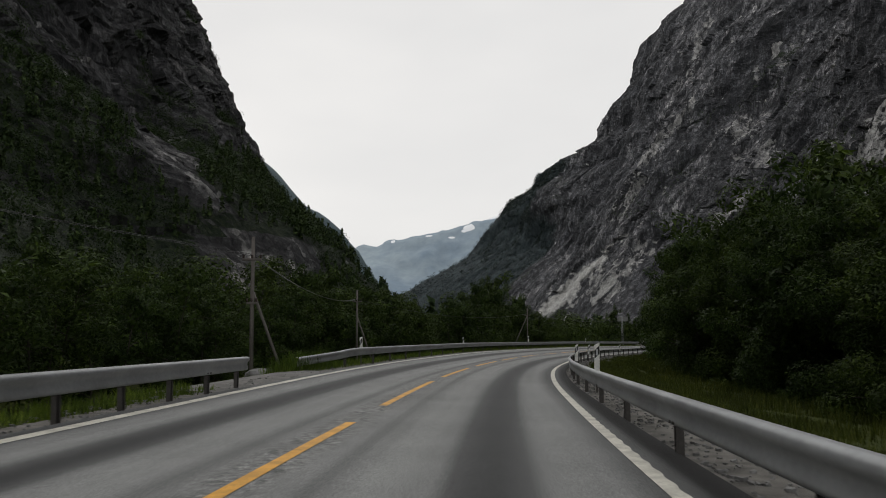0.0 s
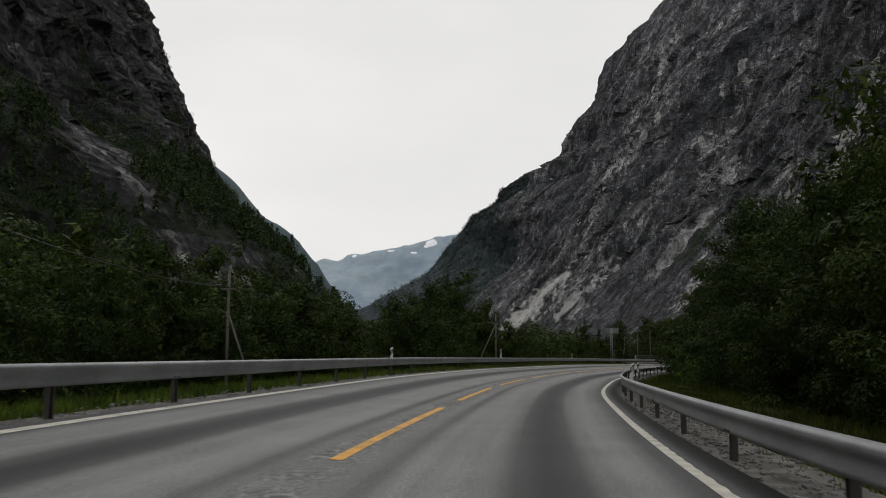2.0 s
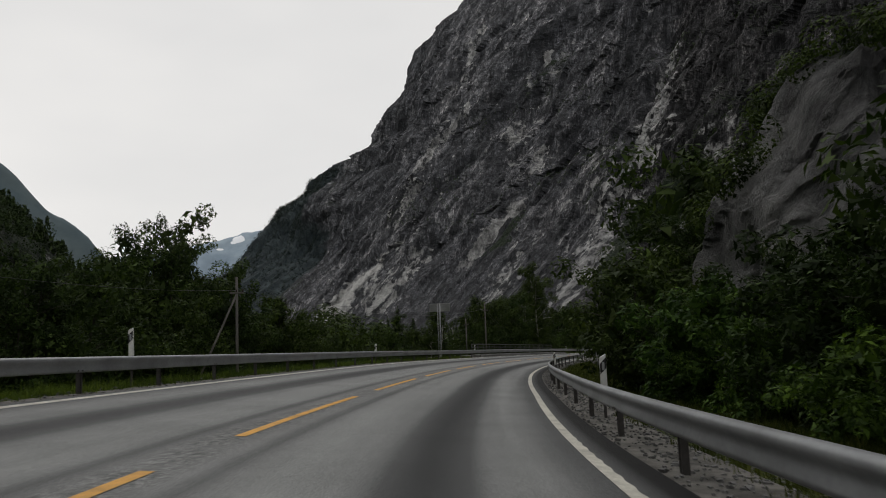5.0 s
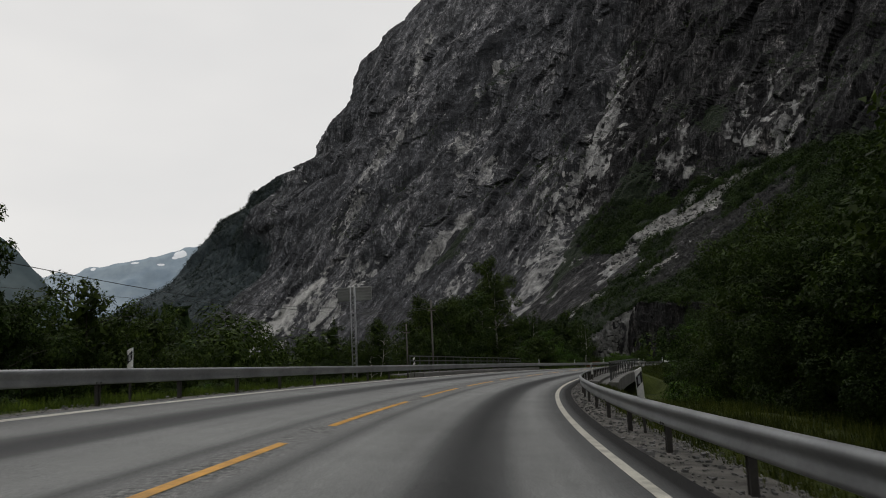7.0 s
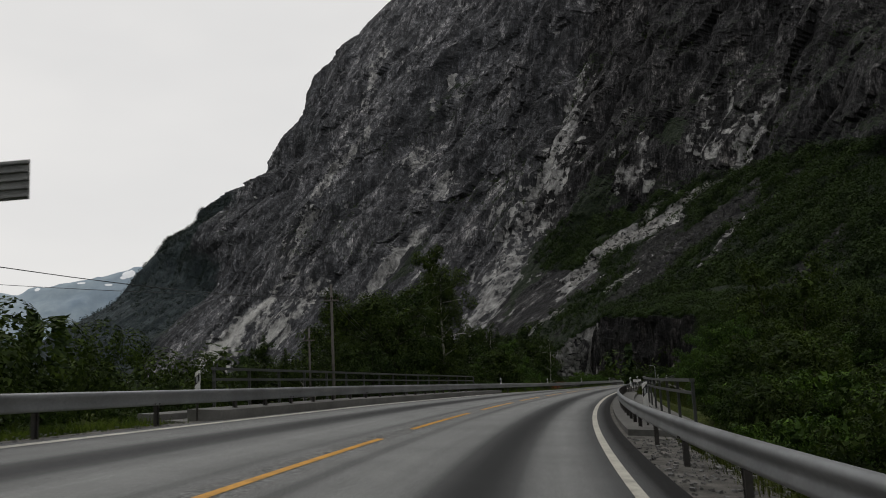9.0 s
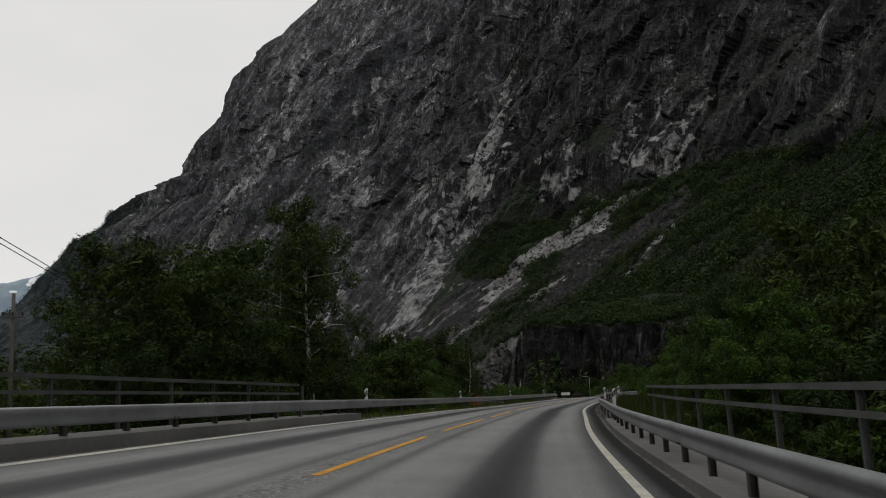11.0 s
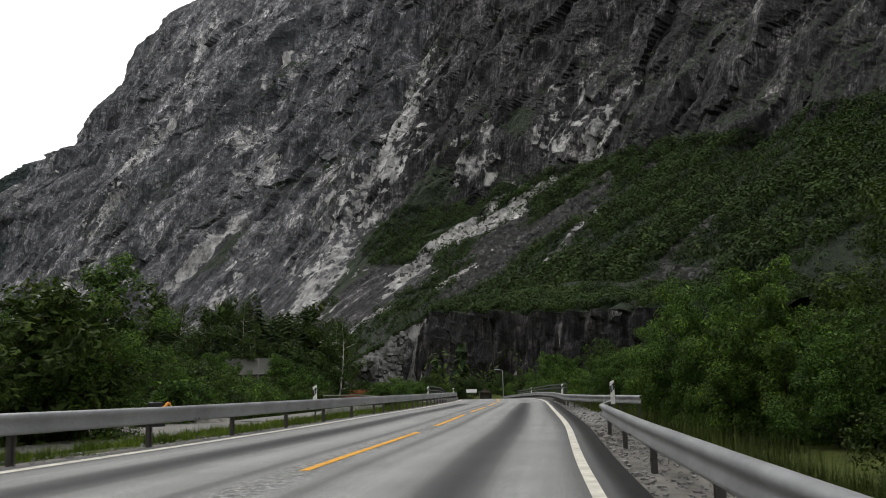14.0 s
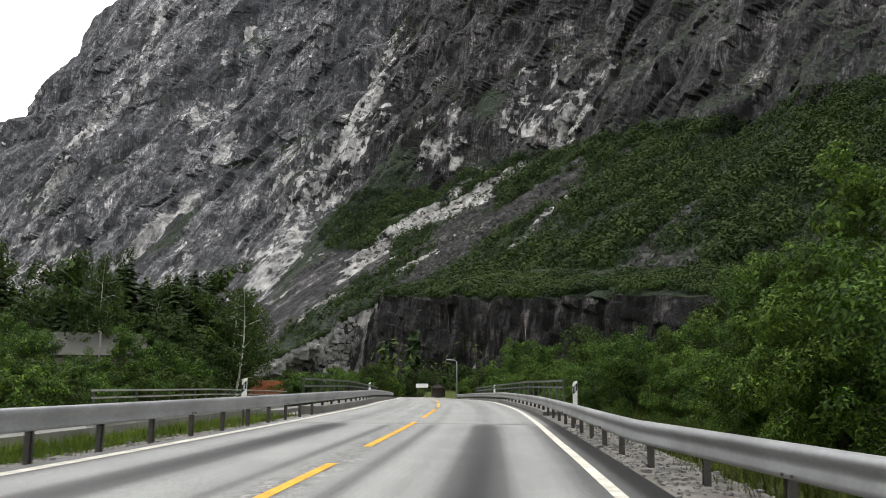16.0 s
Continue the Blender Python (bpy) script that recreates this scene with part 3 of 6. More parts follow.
for name, f0, f1 in (("verge_inner", lambda q: width_right(q) + 0.49, lambda q: width_right(q) + 1.5), ("verge_outer", lambda q: -width_left(q) - 0.85, lambda q: -width_left(q) - 0.3)):
    ob = new(name, ribbon(name, np.arange(-104, 436, 1.0), [f0, (lambda q, a=f0, b=f1: (a(q) + b(q)) / 2), f1], GRAVEL, -0.03))
    tagged(ob, "strip of grey gravel under the crash barrier", "verge", kind="structure")


# ---- mountains ----
def slabs(u, v, seed):
    """Angular rock faces: each cell of a jittered grid stands out by its own amount and leans its own way."""
    iu, iv = np.floor(u), np.floor(v)
    best = np.full(u.shape, 9.0)
    out, tone = np.zeros(u.shape), np.zeros(u.shape)
    k = np.full(u.shape, float(round(seed * 3)))
    for du in (-1, 0, 1):
        for dv in (-1, 0, 1):
            cu, cv = iu + du, iv + dv
            pu, pv = cu + 0.1 + 0.8 * hashed(cu, cv, k + 1), cv + 0.1 + 0.8 * hashed(cu, cv, k + 2)
            dist = (u - pu) ** 2 + (v - pv) ** 2
            near = dist < best
            best = np.where(near, dist, best)
            high = hashed(cu, cv, k + 3) - 0.5 + (u - pu) * 1.6 * (hashed(cu, cv, k + 4) - 0.5) + (v - pv) * 1.6 * (hashed(cu, cv, k + 5) - 0.5)
            out, tone = np.where(near, high, out), np.where(near, hashed(cu, cv, k + 6), tone)
    return out, tone


def capsule(P, a, b):
    """Distance of the points from the line a to b on the wall, both as (y, z)."""
    a, b = np.array(a, float), np.array(b, float)
    q = P[:, 1:] - a
    t = np.clip((q @ (b - a)) / ((b - a) @ (b - a)), 0, 1)
    return np.linalg.norm(q - t[:, None] * (b - a), axis=1)


def massif(name, stations, rows, noise_amp, label, pales=(), seed=0.0, dy=6.0, side=1, wood=lambda P: P[:, 1] * 0 + 1, wet_shade=lambda P: P[:, 1] * 0, woods=lambda P: P[:, 1] * 0, ridge=None, bench=None):
    """A rock wall along y: stations (y, [(x, z) ...]) give its cross-sections, rows the number of lines in each of their spans."""
    ys = np.array([a for a, _ in stations], float)
    K = np.array([k for _, k in stations], float)
    y = np.arange(ys[0], ys[-1], dy) if np.isscalar(dy) else steps(*dy)
    prof = np.stack([np.stack([np.interp(y, ys, K[:, i, c]) for i in range(K.shape[1])], 1) for c in (0, 1)], -1)
    # soften the bends between stations
    even = np.arange(ys[0], ys[-1], 3.0)
    prof = np.stack([np.stack([np.interp(even, y, prof[:, i, c]) for i in range(K.shape[1])], 1) for c in (0, 1)], -1)
    for _ in range(8):
        prof[1:-1] = (prof[:-2] + 2 * prof[1:-1] + prof[2:]) / 4
    prof = np.stack([np.stack([np.interp(y, even, prof[:, i, c]) for i in range(K.shape[1])], 1) for c in (0, 1)], -1)
    v = []
    for i, r in enumerate(rows):
        f = np.linspace(0, 1, r, endpoint=False)
        v += [i + q for q in f]
    v.append(len(rows))
    v = np.array(v)
    i = np.clip(np.floor(v).astype(int), 0, K.shape[1] - 2)
    f = (v - i)[None, :, None]
    XZ = prof[:, i] * (1 - f) + prof[:, i + 1] * f
    amp = np.interp(v, np.arange(len(noise_amp)), noise_amp)[None, :]
    X, Z = XZ[..., 0], XZ[..., 1]
    Y = np.repeat(y[:, None], len(v), 1)
    lean = Y + 0.2 * Z
    big = fbm(lean / 130 + seed, Z / 260, seed, 2)
    mid = 1 - 2 * np.abs(fbm(lean / 48 + seed, Z / 120, 3.1 + seed, 3))
    small = fbm(lean / 15, Z / 24, X / 30, 4, 0.6)
    ledge = vnoise(Y / 60, (Z + 0.12 * Y) / 14, seed)
    pillar = 1 - 2 * np.abs(vnoise(lean / 22, Z / 150, 7.7 + seed))
    if side < 0:
        mid = 1 - 2 * np.abs(fbm(Y / 44 + seed, Z / 40, X / 44, 4))
        pillar = 1 - 2 * np.abs(vnoise(Y / 17, Z / 30, X / 20))
    warp = 0.8 * vnoise(Y / 17, Z / 17, 2.0 + seed)
    block = hashed(np.floor(lean / 13 + warp), np.floor(Z / 30 + warp + 0.3 * np.floor(lean / 13)), 0 * Z) * 2 - 1
    chip = hashed(np.floor(lean / 6 + 1.3 * warp), np.floor(Z / 9 + 1.3 * warp), 0 * Z + 5) * 2 - 1
    slab, tone_a = slabs(lean / 27 + 0.5 * warp, Z / 74, seed)
    flake, tone_b = slabs(lean / 9 + 0.4 * warp, Z / 27, seed + 3)
    if side < 0:
        across = 0.6 * Y - 0.8 * X
        slab, tone_a = slabs(across / 15 + 0.5 * warp, Z / 24, seed)
        flake, tone_b = slabs(across / 5 + 0.4 * warp, Z / 9, seed + 3)
    d = amp * (14 * big + 7.0 * mid + 4.0 * pillar + 2.0 * small + 0.7 * ledge + 1.2 * block + 0.6 * chip + 6.5 * slab + 2.6 * flake)
    facet = (0.5 * tone_a + 0.5 * tone_b).ravel()
    if bench:
        X = X + np.interp(Z, [k[0] for k in bench], [k[1] for k in bench]) * np.clip((Y - 1360) / 150, 0, 1)
    if ridge:
        # a buttress that stands out beyond the line (y, z) of its near edge
        edge = np.interp(Z, [k[1] for k in ridge], [k[0] for k in ridge]) + 8 * fbm(Z / 30, 4.0, seed, 3)
        out = (Y - edge) / 10
        d = d + amp * 16 * np.clip(out, 0, 1) * np.clip(1 - (Y - edge - 10) / 110, 0, 1) * np.clip((Z - 40) / 40, 0, 1)
    X2 = X - side * d
    Z2 = Z + 0.25 * d + 1.5 * amp * small
    Y2 = Y + amp * 6 * fbm(Y / 40, Z / 30, 9 + seed, 2)
    P = np.stack([X2, Y2, Z2], -1).reshape(-1, 3)
    pale = np.zeros(len(P))
    wob = fbm(P[:, 1] / 14, P[:, 2] / 14, 1.0, 3)
    nick = vnoise(P[:, 1] / 6, P[:, 2] / 4, 8.0)
    for (a, b, w, k) in pales:
        pale = np.maximum(pale, k * np.clip(1.6 - capsule(P, a, b) * (1 + 0.5 * wob + 0.5 * nick) / w, 0, 1))
    green = np.interp(np.repeat(v[None, :], len(y), 0).ravel(), [0, 1, 1.8, 2.2], [1.2, 1.0, 0.6, 0.0])
    green = green * wood(P) - 0.7 * (1 - wood(P))
    if side > 0:
        green = green - 1.3 * rubble(P)
        for (a, b, w) in TURF_R:
            green = green + 1.3 * np.clip(1.5 - capsule(P, a, b) * (1 + 0.6 * wob) / w, 0, 1)
    ob = new(name, mesh_from(name, P, grid_faces(len(y), len(v)) if side > 0 else grid_faces(len(y), len(v))[:, ::-1], ROCK if side > 0 else CRAG_ROCK, False, {"pale": pale, "green": green, "wet_shade": wet_shade(P), "facet": facet, "hazy_forest": np.clip(woods(P), 0, 1)}))
    return tagged(ob, label, "mountain", kind="structure"), P.reshape(len(y), len(v), 3)


RIGHT = [
    (-260, [(300, -3), (322, 22), (392, 90), (505, 300), (590, 480), (680, 640), (900, 920)]),
    (340, [(262, -3), (290, 30), (392, 97), (505, 300), (590, 470), (670, 640), (900, 950)]),
    (480, [(262, -3), (300, 36), (426, 116), (535, 300), (606, 470), (680, 640), (900, 950)]),
    (640, [(265, -3), (315, 42), (455, 140), (560, 300), (620, 470), (690, 640), (900, 950)]),
    (760, [(280, -3), (325, 45), (440, 135), (512, 290), (590, 470), (660, 640), (900, 950)]),
    (930, [(250, -3), (300, 40), (390, 130), (493, 300), (560, 470), (630, 640), (900, 950)]),
    (1100, [(205, -3), (255, 40), (345, 150), (440, 300), (510, 470), (590, 645), (900, 950)]),
    (1290, [(120, -3), (165, 30), (218, 117), (320, 290), (410, 460), (520, 650), (900, 950)]),
    (1500, [(-40, -3), (40, 40), (150, 150), (270, 330), (380, 520), (480, 650), (900, 950)]),
    (1660, [(-260, -3), (-70, 104), (113, 250), (205, 327), (282, 396), (420, 616), (590, 800)]),
    (1760, [(-200, -3), (-40, 90), (135, 235), (230, 310), (300, 380), (460, 610), (640, 790)]),
    (2100, [(300, -3), (360, 60), (420, 160), (500, 280), (560, 350), (640, 450), (900, 600)]),
]
PALES_R = [  # pale scars of slides: from and to as (y, z), half width, strength
    ((898, 330), (895, 284), 12, 0.6), ((895, 284), (872, 226), 17, 0.62), ((872, 226), (862, 183), 15, 0.5), ((868, 196), (882, 168), 20, 0.66), ((882, 168), (880, 140), 22, 0.55), ((880, 140), (854, 99), 19, 0.45), ((854, 99), (817, 54), 19, 0.62),
    ((1078, 174), (1098, 132), 9, 1.05), ((1098, 132), (1093, 105), 8, 0.6), ((1352, 490), (1318, 410), 14, 0.5), ((1240, 345), (1278, 262), 13, 0.62), ((1278, 262), (1264, 190), 16, 0.5),
    ((1152, 292), (1150, 276), 12, 0.62), ((1085, 244), (1080, 224), 14, 0.45), ((1157, 396), (1156, 380), 6, 0.9), ((1200, 110), (1240, 78), 16, 0.5), ((1010, 120), (990, 70), 20, 0.4), ((960, 210), (950, 180), 14, 0.4),
    ((1268, 120), (1296, 84), 7, 1.5), ((1296, 84), (1318, 56), 15, 1.6), ((1214, 84), (1226, 62), 9, 1.3), ((1200, 74), (1206, 60), 6, 1.0),
    ((669, 119), (667, 132), 4, 1.25), ((676, 106), (694, 106), 9, 1.35), ((694, 104), (713, 101), 11, 1.45), ((716, 88), (722, 78), 7, 1.15), ((706, 80), (712, 76), 5, 0.7), ((622, 66), (630, 60), 4, 1.15), ((630, 60), (671, 47), 3, 0.8), ((671, 47), (698, 37), 2.5, 1.1),
    ((638, 166), (634, 156), 12, 0.75), ((688, 205), (676, 168), 13, 0.42), ((766, 190), (764, 170), 16, 0.42), ((640, 128), (651, 136), 3.5, 1.1), ((535, 79), (539, 88), 3, 0.75), ((525, 60), (532, 69), 3, 0.75),
]
TURF_R = [((1146, 362), (1136, 346), 22), ((1052, 152), (1056, 128), 16), ((800, 168), (790, 150), 16), ((730, 205), (720, 190), 10), ((842, 120), (800, 70), 14)]  # grassy ledges
RUBBLE_R = [((575, 90), (586, 66), 16), ((644, 96), (602, 66), 11), ((539, 90), (524, 58), 4), ((431, 60), (430, 46), 3.2), ((426, 34), (400, 36), 3)]  # bare boulder runs


def rubble(P):
    """1 on the runs of bare boulders on the slope under the wall."""
    wob = fbm(P[:, 1] / 12, P[:, 2] / 9, 3.0, 3)
    r = np.zeros(len(P))
    for a, b, w in RUBBLE_R:
        r = np.maximum(r, np.clip(1.8 - capsule(P, a, b) * (1 + 0.7 * wob) / w, 0, 1))
    return r


BENCHES = [(90, 0), (103, 7), (126, 15), (145, 28), (165, 36), (192, 27), (211, 12), (235, -7), (268, -14), (297, 0), (334, -14), (346, 11), (368, 33), (395, 19), (411, 8), (433, 9), (470, 22), (492, 20), (525, 8), (545, 0), (572, -13), (600, 0), (618, 33), (647, 14), (680, 0)]
BUTTRESS = [(790, 20), (815, 60), (838, 95), (872, 141), (880, 180), (908, 234), (918, 299), (922, 340), (940, 480), (955, 700)]


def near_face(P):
    """The wall on the great buttress's near side: moisture and shade put into colour."""
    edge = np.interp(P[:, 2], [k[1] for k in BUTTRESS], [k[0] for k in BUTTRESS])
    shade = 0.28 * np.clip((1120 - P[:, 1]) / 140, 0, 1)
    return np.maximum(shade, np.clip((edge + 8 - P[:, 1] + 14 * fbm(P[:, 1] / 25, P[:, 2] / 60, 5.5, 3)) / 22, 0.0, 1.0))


def slope_wood(P):
    """1 on the wooded slope, 0 on the rock beside it and on the low bare step at its edge."""
    edge = np.interp(P[:, 2], [30, 49, 63, 74, 84, 93, 140], [704, 679, 664, 670, 730, 800, 860]) + 9 * fbm(P[:, 1] / 14, P[:, 2] / 9, 6.2, 3)
    near = np.clip((edge - P[:, 1]) / 6, 0, 1)
    return np.where(P[:, 1] < 1000, np.minimum(near, np.interp(P[:, 1], [790, 860], [1.0, 0.0])), np.interp(P[:, 1], [1380, 1520], [0.0, 0.75]))


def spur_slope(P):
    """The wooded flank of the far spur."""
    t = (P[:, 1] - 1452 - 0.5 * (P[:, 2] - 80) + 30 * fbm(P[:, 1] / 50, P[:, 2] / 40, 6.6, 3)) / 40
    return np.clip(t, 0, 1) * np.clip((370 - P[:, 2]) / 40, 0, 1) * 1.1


def crag_bare(P):
    """1 where the western crag shows its rock."""
    q = P[:, 0] / P[:, 1]
    n = 0.035 * fbm(P[:, 1] / 40, P[:, 2] / 24, 1.2, 4)
    axis = np.interp(P[:, 2], [50, 71, 95, 127, 145, 230, 320], [-0.25, -0.29, -0.335, -0.37, -0.395, -0.46, -0.5])
    band = (np.abs(q - axis + n) < np.interp(P[:, 2], [55, 75, 140, 240], [0.02, 0.045, 0.05, 0.09])) & (P[:, 2] > 54)
    top = (P[:, 2] > 120) & (q > axis + 0.04) & (n > 0.004)
    low = (P[:, 2] < 46) & (P[:, 2] > 16) & (q > -0.255 + n) & (q < -0.165 + n)
    return ((band | top | low) & (P[:, 1] > 250)).astype(float)


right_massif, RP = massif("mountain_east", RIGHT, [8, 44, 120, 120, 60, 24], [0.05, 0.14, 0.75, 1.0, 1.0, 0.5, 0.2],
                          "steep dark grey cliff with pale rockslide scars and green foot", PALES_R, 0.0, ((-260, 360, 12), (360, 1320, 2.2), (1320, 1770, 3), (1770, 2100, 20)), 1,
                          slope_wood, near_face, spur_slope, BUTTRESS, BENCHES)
LEFT = [
    (-400, [(-90, -3), (-170, 60), (-250, 170), (-330, 330), (-450, 520), (-900, 600)]),
    (100, [(-75, -3), (-150, 55), (-235, 170), (-310, 330), (-430, 520), (-900, 600)]),
    (300, [(-60, -3), (-115, 50), (-195, 140), (-290, 320), (-430, 520), (-900, 600)]),
    (425, [(1, -3), (-46, 46), (-160, 104), (-245, 260), (-400, 520), (-900, 600)]),
    (540, [(-52, -3), (-94, 86), (-170, 160), (-240, 285), (-385, 540), (-900, 620)]),
    (680, [(-98, -3), (-134, 132), (-172, 196), (-247, 330), (-375, 560), (-900, 640)]),
    (820, [(-160, -3), (-188, 202), (-208, 247), (-269, 390), (-375, 600), (-900, 660)]),
    (940, [(-265, -3), (-276, 218), (-288, 300), (-308, 420), (-390, 600), (-900, 680)]),
    (1100, [(-420, -3), (-440, 120), (-470, 250), (-500, 380), (-560, 500), (-900, 600)]),
]
PALES_L = [((425, 34), (345, 26), 14, 0.26), ((402, 170), (410, 125), 24, 0.22), ((410, 125), (352, 70), 16, 0.16)]
left_massif, LP = massif("mountain_west", LEFT, [24, 80, 90, 60, 12], [0.1, 0.35, 0.7, 0.9, 0.8, 0.2],
                         "dark crag with wooded ledges above the road", PALES_L, 5.0, ((-400, 200, 12), (200, 620, 2.2), (620, 960, 4), (960, 1100, 20)), -1, lambda P: 0.75 * (1 - crag_bare(P)), lambda P: 0.25 + 0 * P[:, 1])


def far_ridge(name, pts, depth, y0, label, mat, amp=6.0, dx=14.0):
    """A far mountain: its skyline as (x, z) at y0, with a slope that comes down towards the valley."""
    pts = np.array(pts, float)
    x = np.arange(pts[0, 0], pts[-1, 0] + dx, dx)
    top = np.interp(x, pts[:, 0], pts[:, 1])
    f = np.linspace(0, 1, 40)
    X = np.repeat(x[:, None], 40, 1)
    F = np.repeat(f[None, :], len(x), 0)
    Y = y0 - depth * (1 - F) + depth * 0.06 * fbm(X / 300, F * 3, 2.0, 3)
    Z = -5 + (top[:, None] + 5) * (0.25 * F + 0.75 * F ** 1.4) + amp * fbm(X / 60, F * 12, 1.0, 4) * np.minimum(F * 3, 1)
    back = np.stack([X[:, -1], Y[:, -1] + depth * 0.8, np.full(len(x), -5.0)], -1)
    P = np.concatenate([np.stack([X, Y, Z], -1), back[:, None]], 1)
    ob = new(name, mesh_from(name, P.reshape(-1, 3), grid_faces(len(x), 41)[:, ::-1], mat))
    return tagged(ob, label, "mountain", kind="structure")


# far slopes: the distance haze is mixed into the low and high colours
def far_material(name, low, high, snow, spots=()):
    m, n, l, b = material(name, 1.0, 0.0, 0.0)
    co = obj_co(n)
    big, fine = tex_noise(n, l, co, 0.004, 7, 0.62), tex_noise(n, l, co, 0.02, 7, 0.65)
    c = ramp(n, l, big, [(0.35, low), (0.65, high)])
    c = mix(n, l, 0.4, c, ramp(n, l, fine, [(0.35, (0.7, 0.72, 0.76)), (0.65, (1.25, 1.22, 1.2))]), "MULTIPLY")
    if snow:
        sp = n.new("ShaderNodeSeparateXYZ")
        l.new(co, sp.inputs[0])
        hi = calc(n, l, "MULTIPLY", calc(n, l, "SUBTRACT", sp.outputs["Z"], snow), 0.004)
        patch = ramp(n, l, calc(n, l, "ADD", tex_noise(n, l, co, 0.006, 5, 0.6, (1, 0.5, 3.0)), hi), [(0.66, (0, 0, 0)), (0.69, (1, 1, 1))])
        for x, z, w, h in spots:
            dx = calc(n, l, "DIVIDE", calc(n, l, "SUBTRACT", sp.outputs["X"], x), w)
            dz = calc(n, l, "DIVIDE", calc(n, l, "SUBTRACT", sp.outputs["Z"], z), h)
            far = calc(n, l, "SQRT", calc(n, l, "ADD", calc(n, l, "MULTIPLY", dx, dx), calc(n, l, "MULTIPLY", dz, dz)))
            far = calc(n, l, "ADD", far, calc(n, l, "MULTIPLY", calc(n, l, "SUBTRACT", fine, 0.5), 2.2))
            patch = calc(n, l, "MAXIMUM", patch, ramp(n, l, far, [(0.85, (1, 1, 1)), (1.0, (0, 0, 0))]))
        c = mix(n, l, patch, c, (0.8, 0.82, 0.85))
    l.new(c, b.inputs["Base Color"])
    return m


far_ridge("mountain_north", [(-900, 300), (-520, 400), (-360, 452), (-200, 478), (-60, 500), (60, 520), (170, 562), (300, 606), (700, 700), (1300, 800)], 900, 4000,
          "far mountain painted in hazy blue, with snow patches", far_material("far_hazy_slope", (0.22, 0.28, 0.34), (0.31, 0.37, 0.41), 530, ((123, 520, 26, 20), (100, 506, 14, 8), (43, 474, 16, 6), (-57, 486, 18, 5), (-225, 470, 12, 8), (330, 560, 30, 12))), 10.0, 20.0)
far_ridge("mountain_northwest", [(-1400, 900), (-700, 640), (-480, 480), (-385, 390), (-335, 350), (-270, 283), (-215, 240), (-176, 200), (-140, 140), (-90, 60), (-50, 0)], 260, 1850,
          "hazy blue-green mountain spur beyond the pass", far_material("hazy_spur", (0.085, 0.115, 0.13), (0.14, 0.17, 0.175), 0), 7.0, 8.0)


def bluff():
    """The dark rock cutting above the road, with its paler broken end."""
    way = np.array([(252, 340), (240, 372), (236, 420), (233, 470), (238, 486), (230, 497), (217, 507), (206, 532)], float)
    tops = np.array([18, 19.5, 22.5, 27, 25, 17, 9, 1], float)
    run = np.concatenate([[0], np.cumsum(np.linalg.norm(np.diff(way, axis=0), axis=1))])
    u = np.arange(0, run[-1], 0.9)
    line = np.stack([np.interp(u, run, way[:, i]) for i in (0, 1)], 1)
    top = np.interp(u, run, tops)
    nv = 46
    f = np.linspace(0, 1, nv)
    Fq = np.repeat(f[None, :], len(u), 0)
    U = np.repeat(u[:, None], nv, 1)
    Z = -3 + (top[:, None] + 3) * np.clip(Fq / 0.8, 0, 1)
    back = np.where(Fq > 0.8, (Fq - 0.8) * 360, Fq * 4)
    soft = np.interp(u, [0, 30, 148, 160, 400], [0.3, 1, 1, 0.6, 0.3])[:, None]
    chip = hashed(np.floor(U / 3.2), np.floor(Z / 7 + 0.4 * np.floor(U / 3.2)), 0 * Z) - 0.5
    d = soft * (1.4 * chip + 1.6 * (1 - 2 * np.abs(vnoise(U / 7, Z / 40, 3.3))) + 1.1 * fbm(U / 4, Z / 8, 1.0, 3) + 1.8 * vnoise(U / 22, Z / 16, 8.0)) + (1 - soft) * (1.5 * fbm(U / 5, Z / 5, 4.0, 3) + 7 * np.clip(1 - Fq / 0.8, 0, 1))
    X = line[:, 0][:, None] + back - d
    Y = np.repeat(line[:, 1][:, None], nv, 1) + 0.8 * fbm(U / 6, Z / 6, 2.0, 2)
    Z = Z + np.where(Fq > 0.8, (Fq - 0.8) * 72 + 0.5 * fbm(U / 9, Fq * 30, 5.0, 3), 0) + 0.4 * d * (Fq < 0.85)
    P = np.stack([X, Y, Z], -1)
    pale = np.where((U > 149) & (Fq < 0.8), 0.55, 0.0) + 0.35 * ((vnoise(U / 5, Z / 14, 6.0) > 0.62) & (Fq < 0.78))
    green = np.where(Fq > 0.79, 1.1, -0.7)
    ob = new("rock_bluff", mesh_from("rock_bluff", P.reshape(-1, 3), grid_faces(len(u), nv), BLUFF_ROCK, False, {"pale": pale.ravel(), "green": green.ravel(), "wet_shade": np.where(U > 149, 0.3, 1.0).ravel(), "facet": hashed(np.floor(U / 3.2), np.floor(Z / 7), 0 * Z).ravel()}))
    bluff_top[:] = [P[:, 36:], P]
    tagged(ob, "dark wet rock cutting with a pale broken end", "rock face", kind="structure")


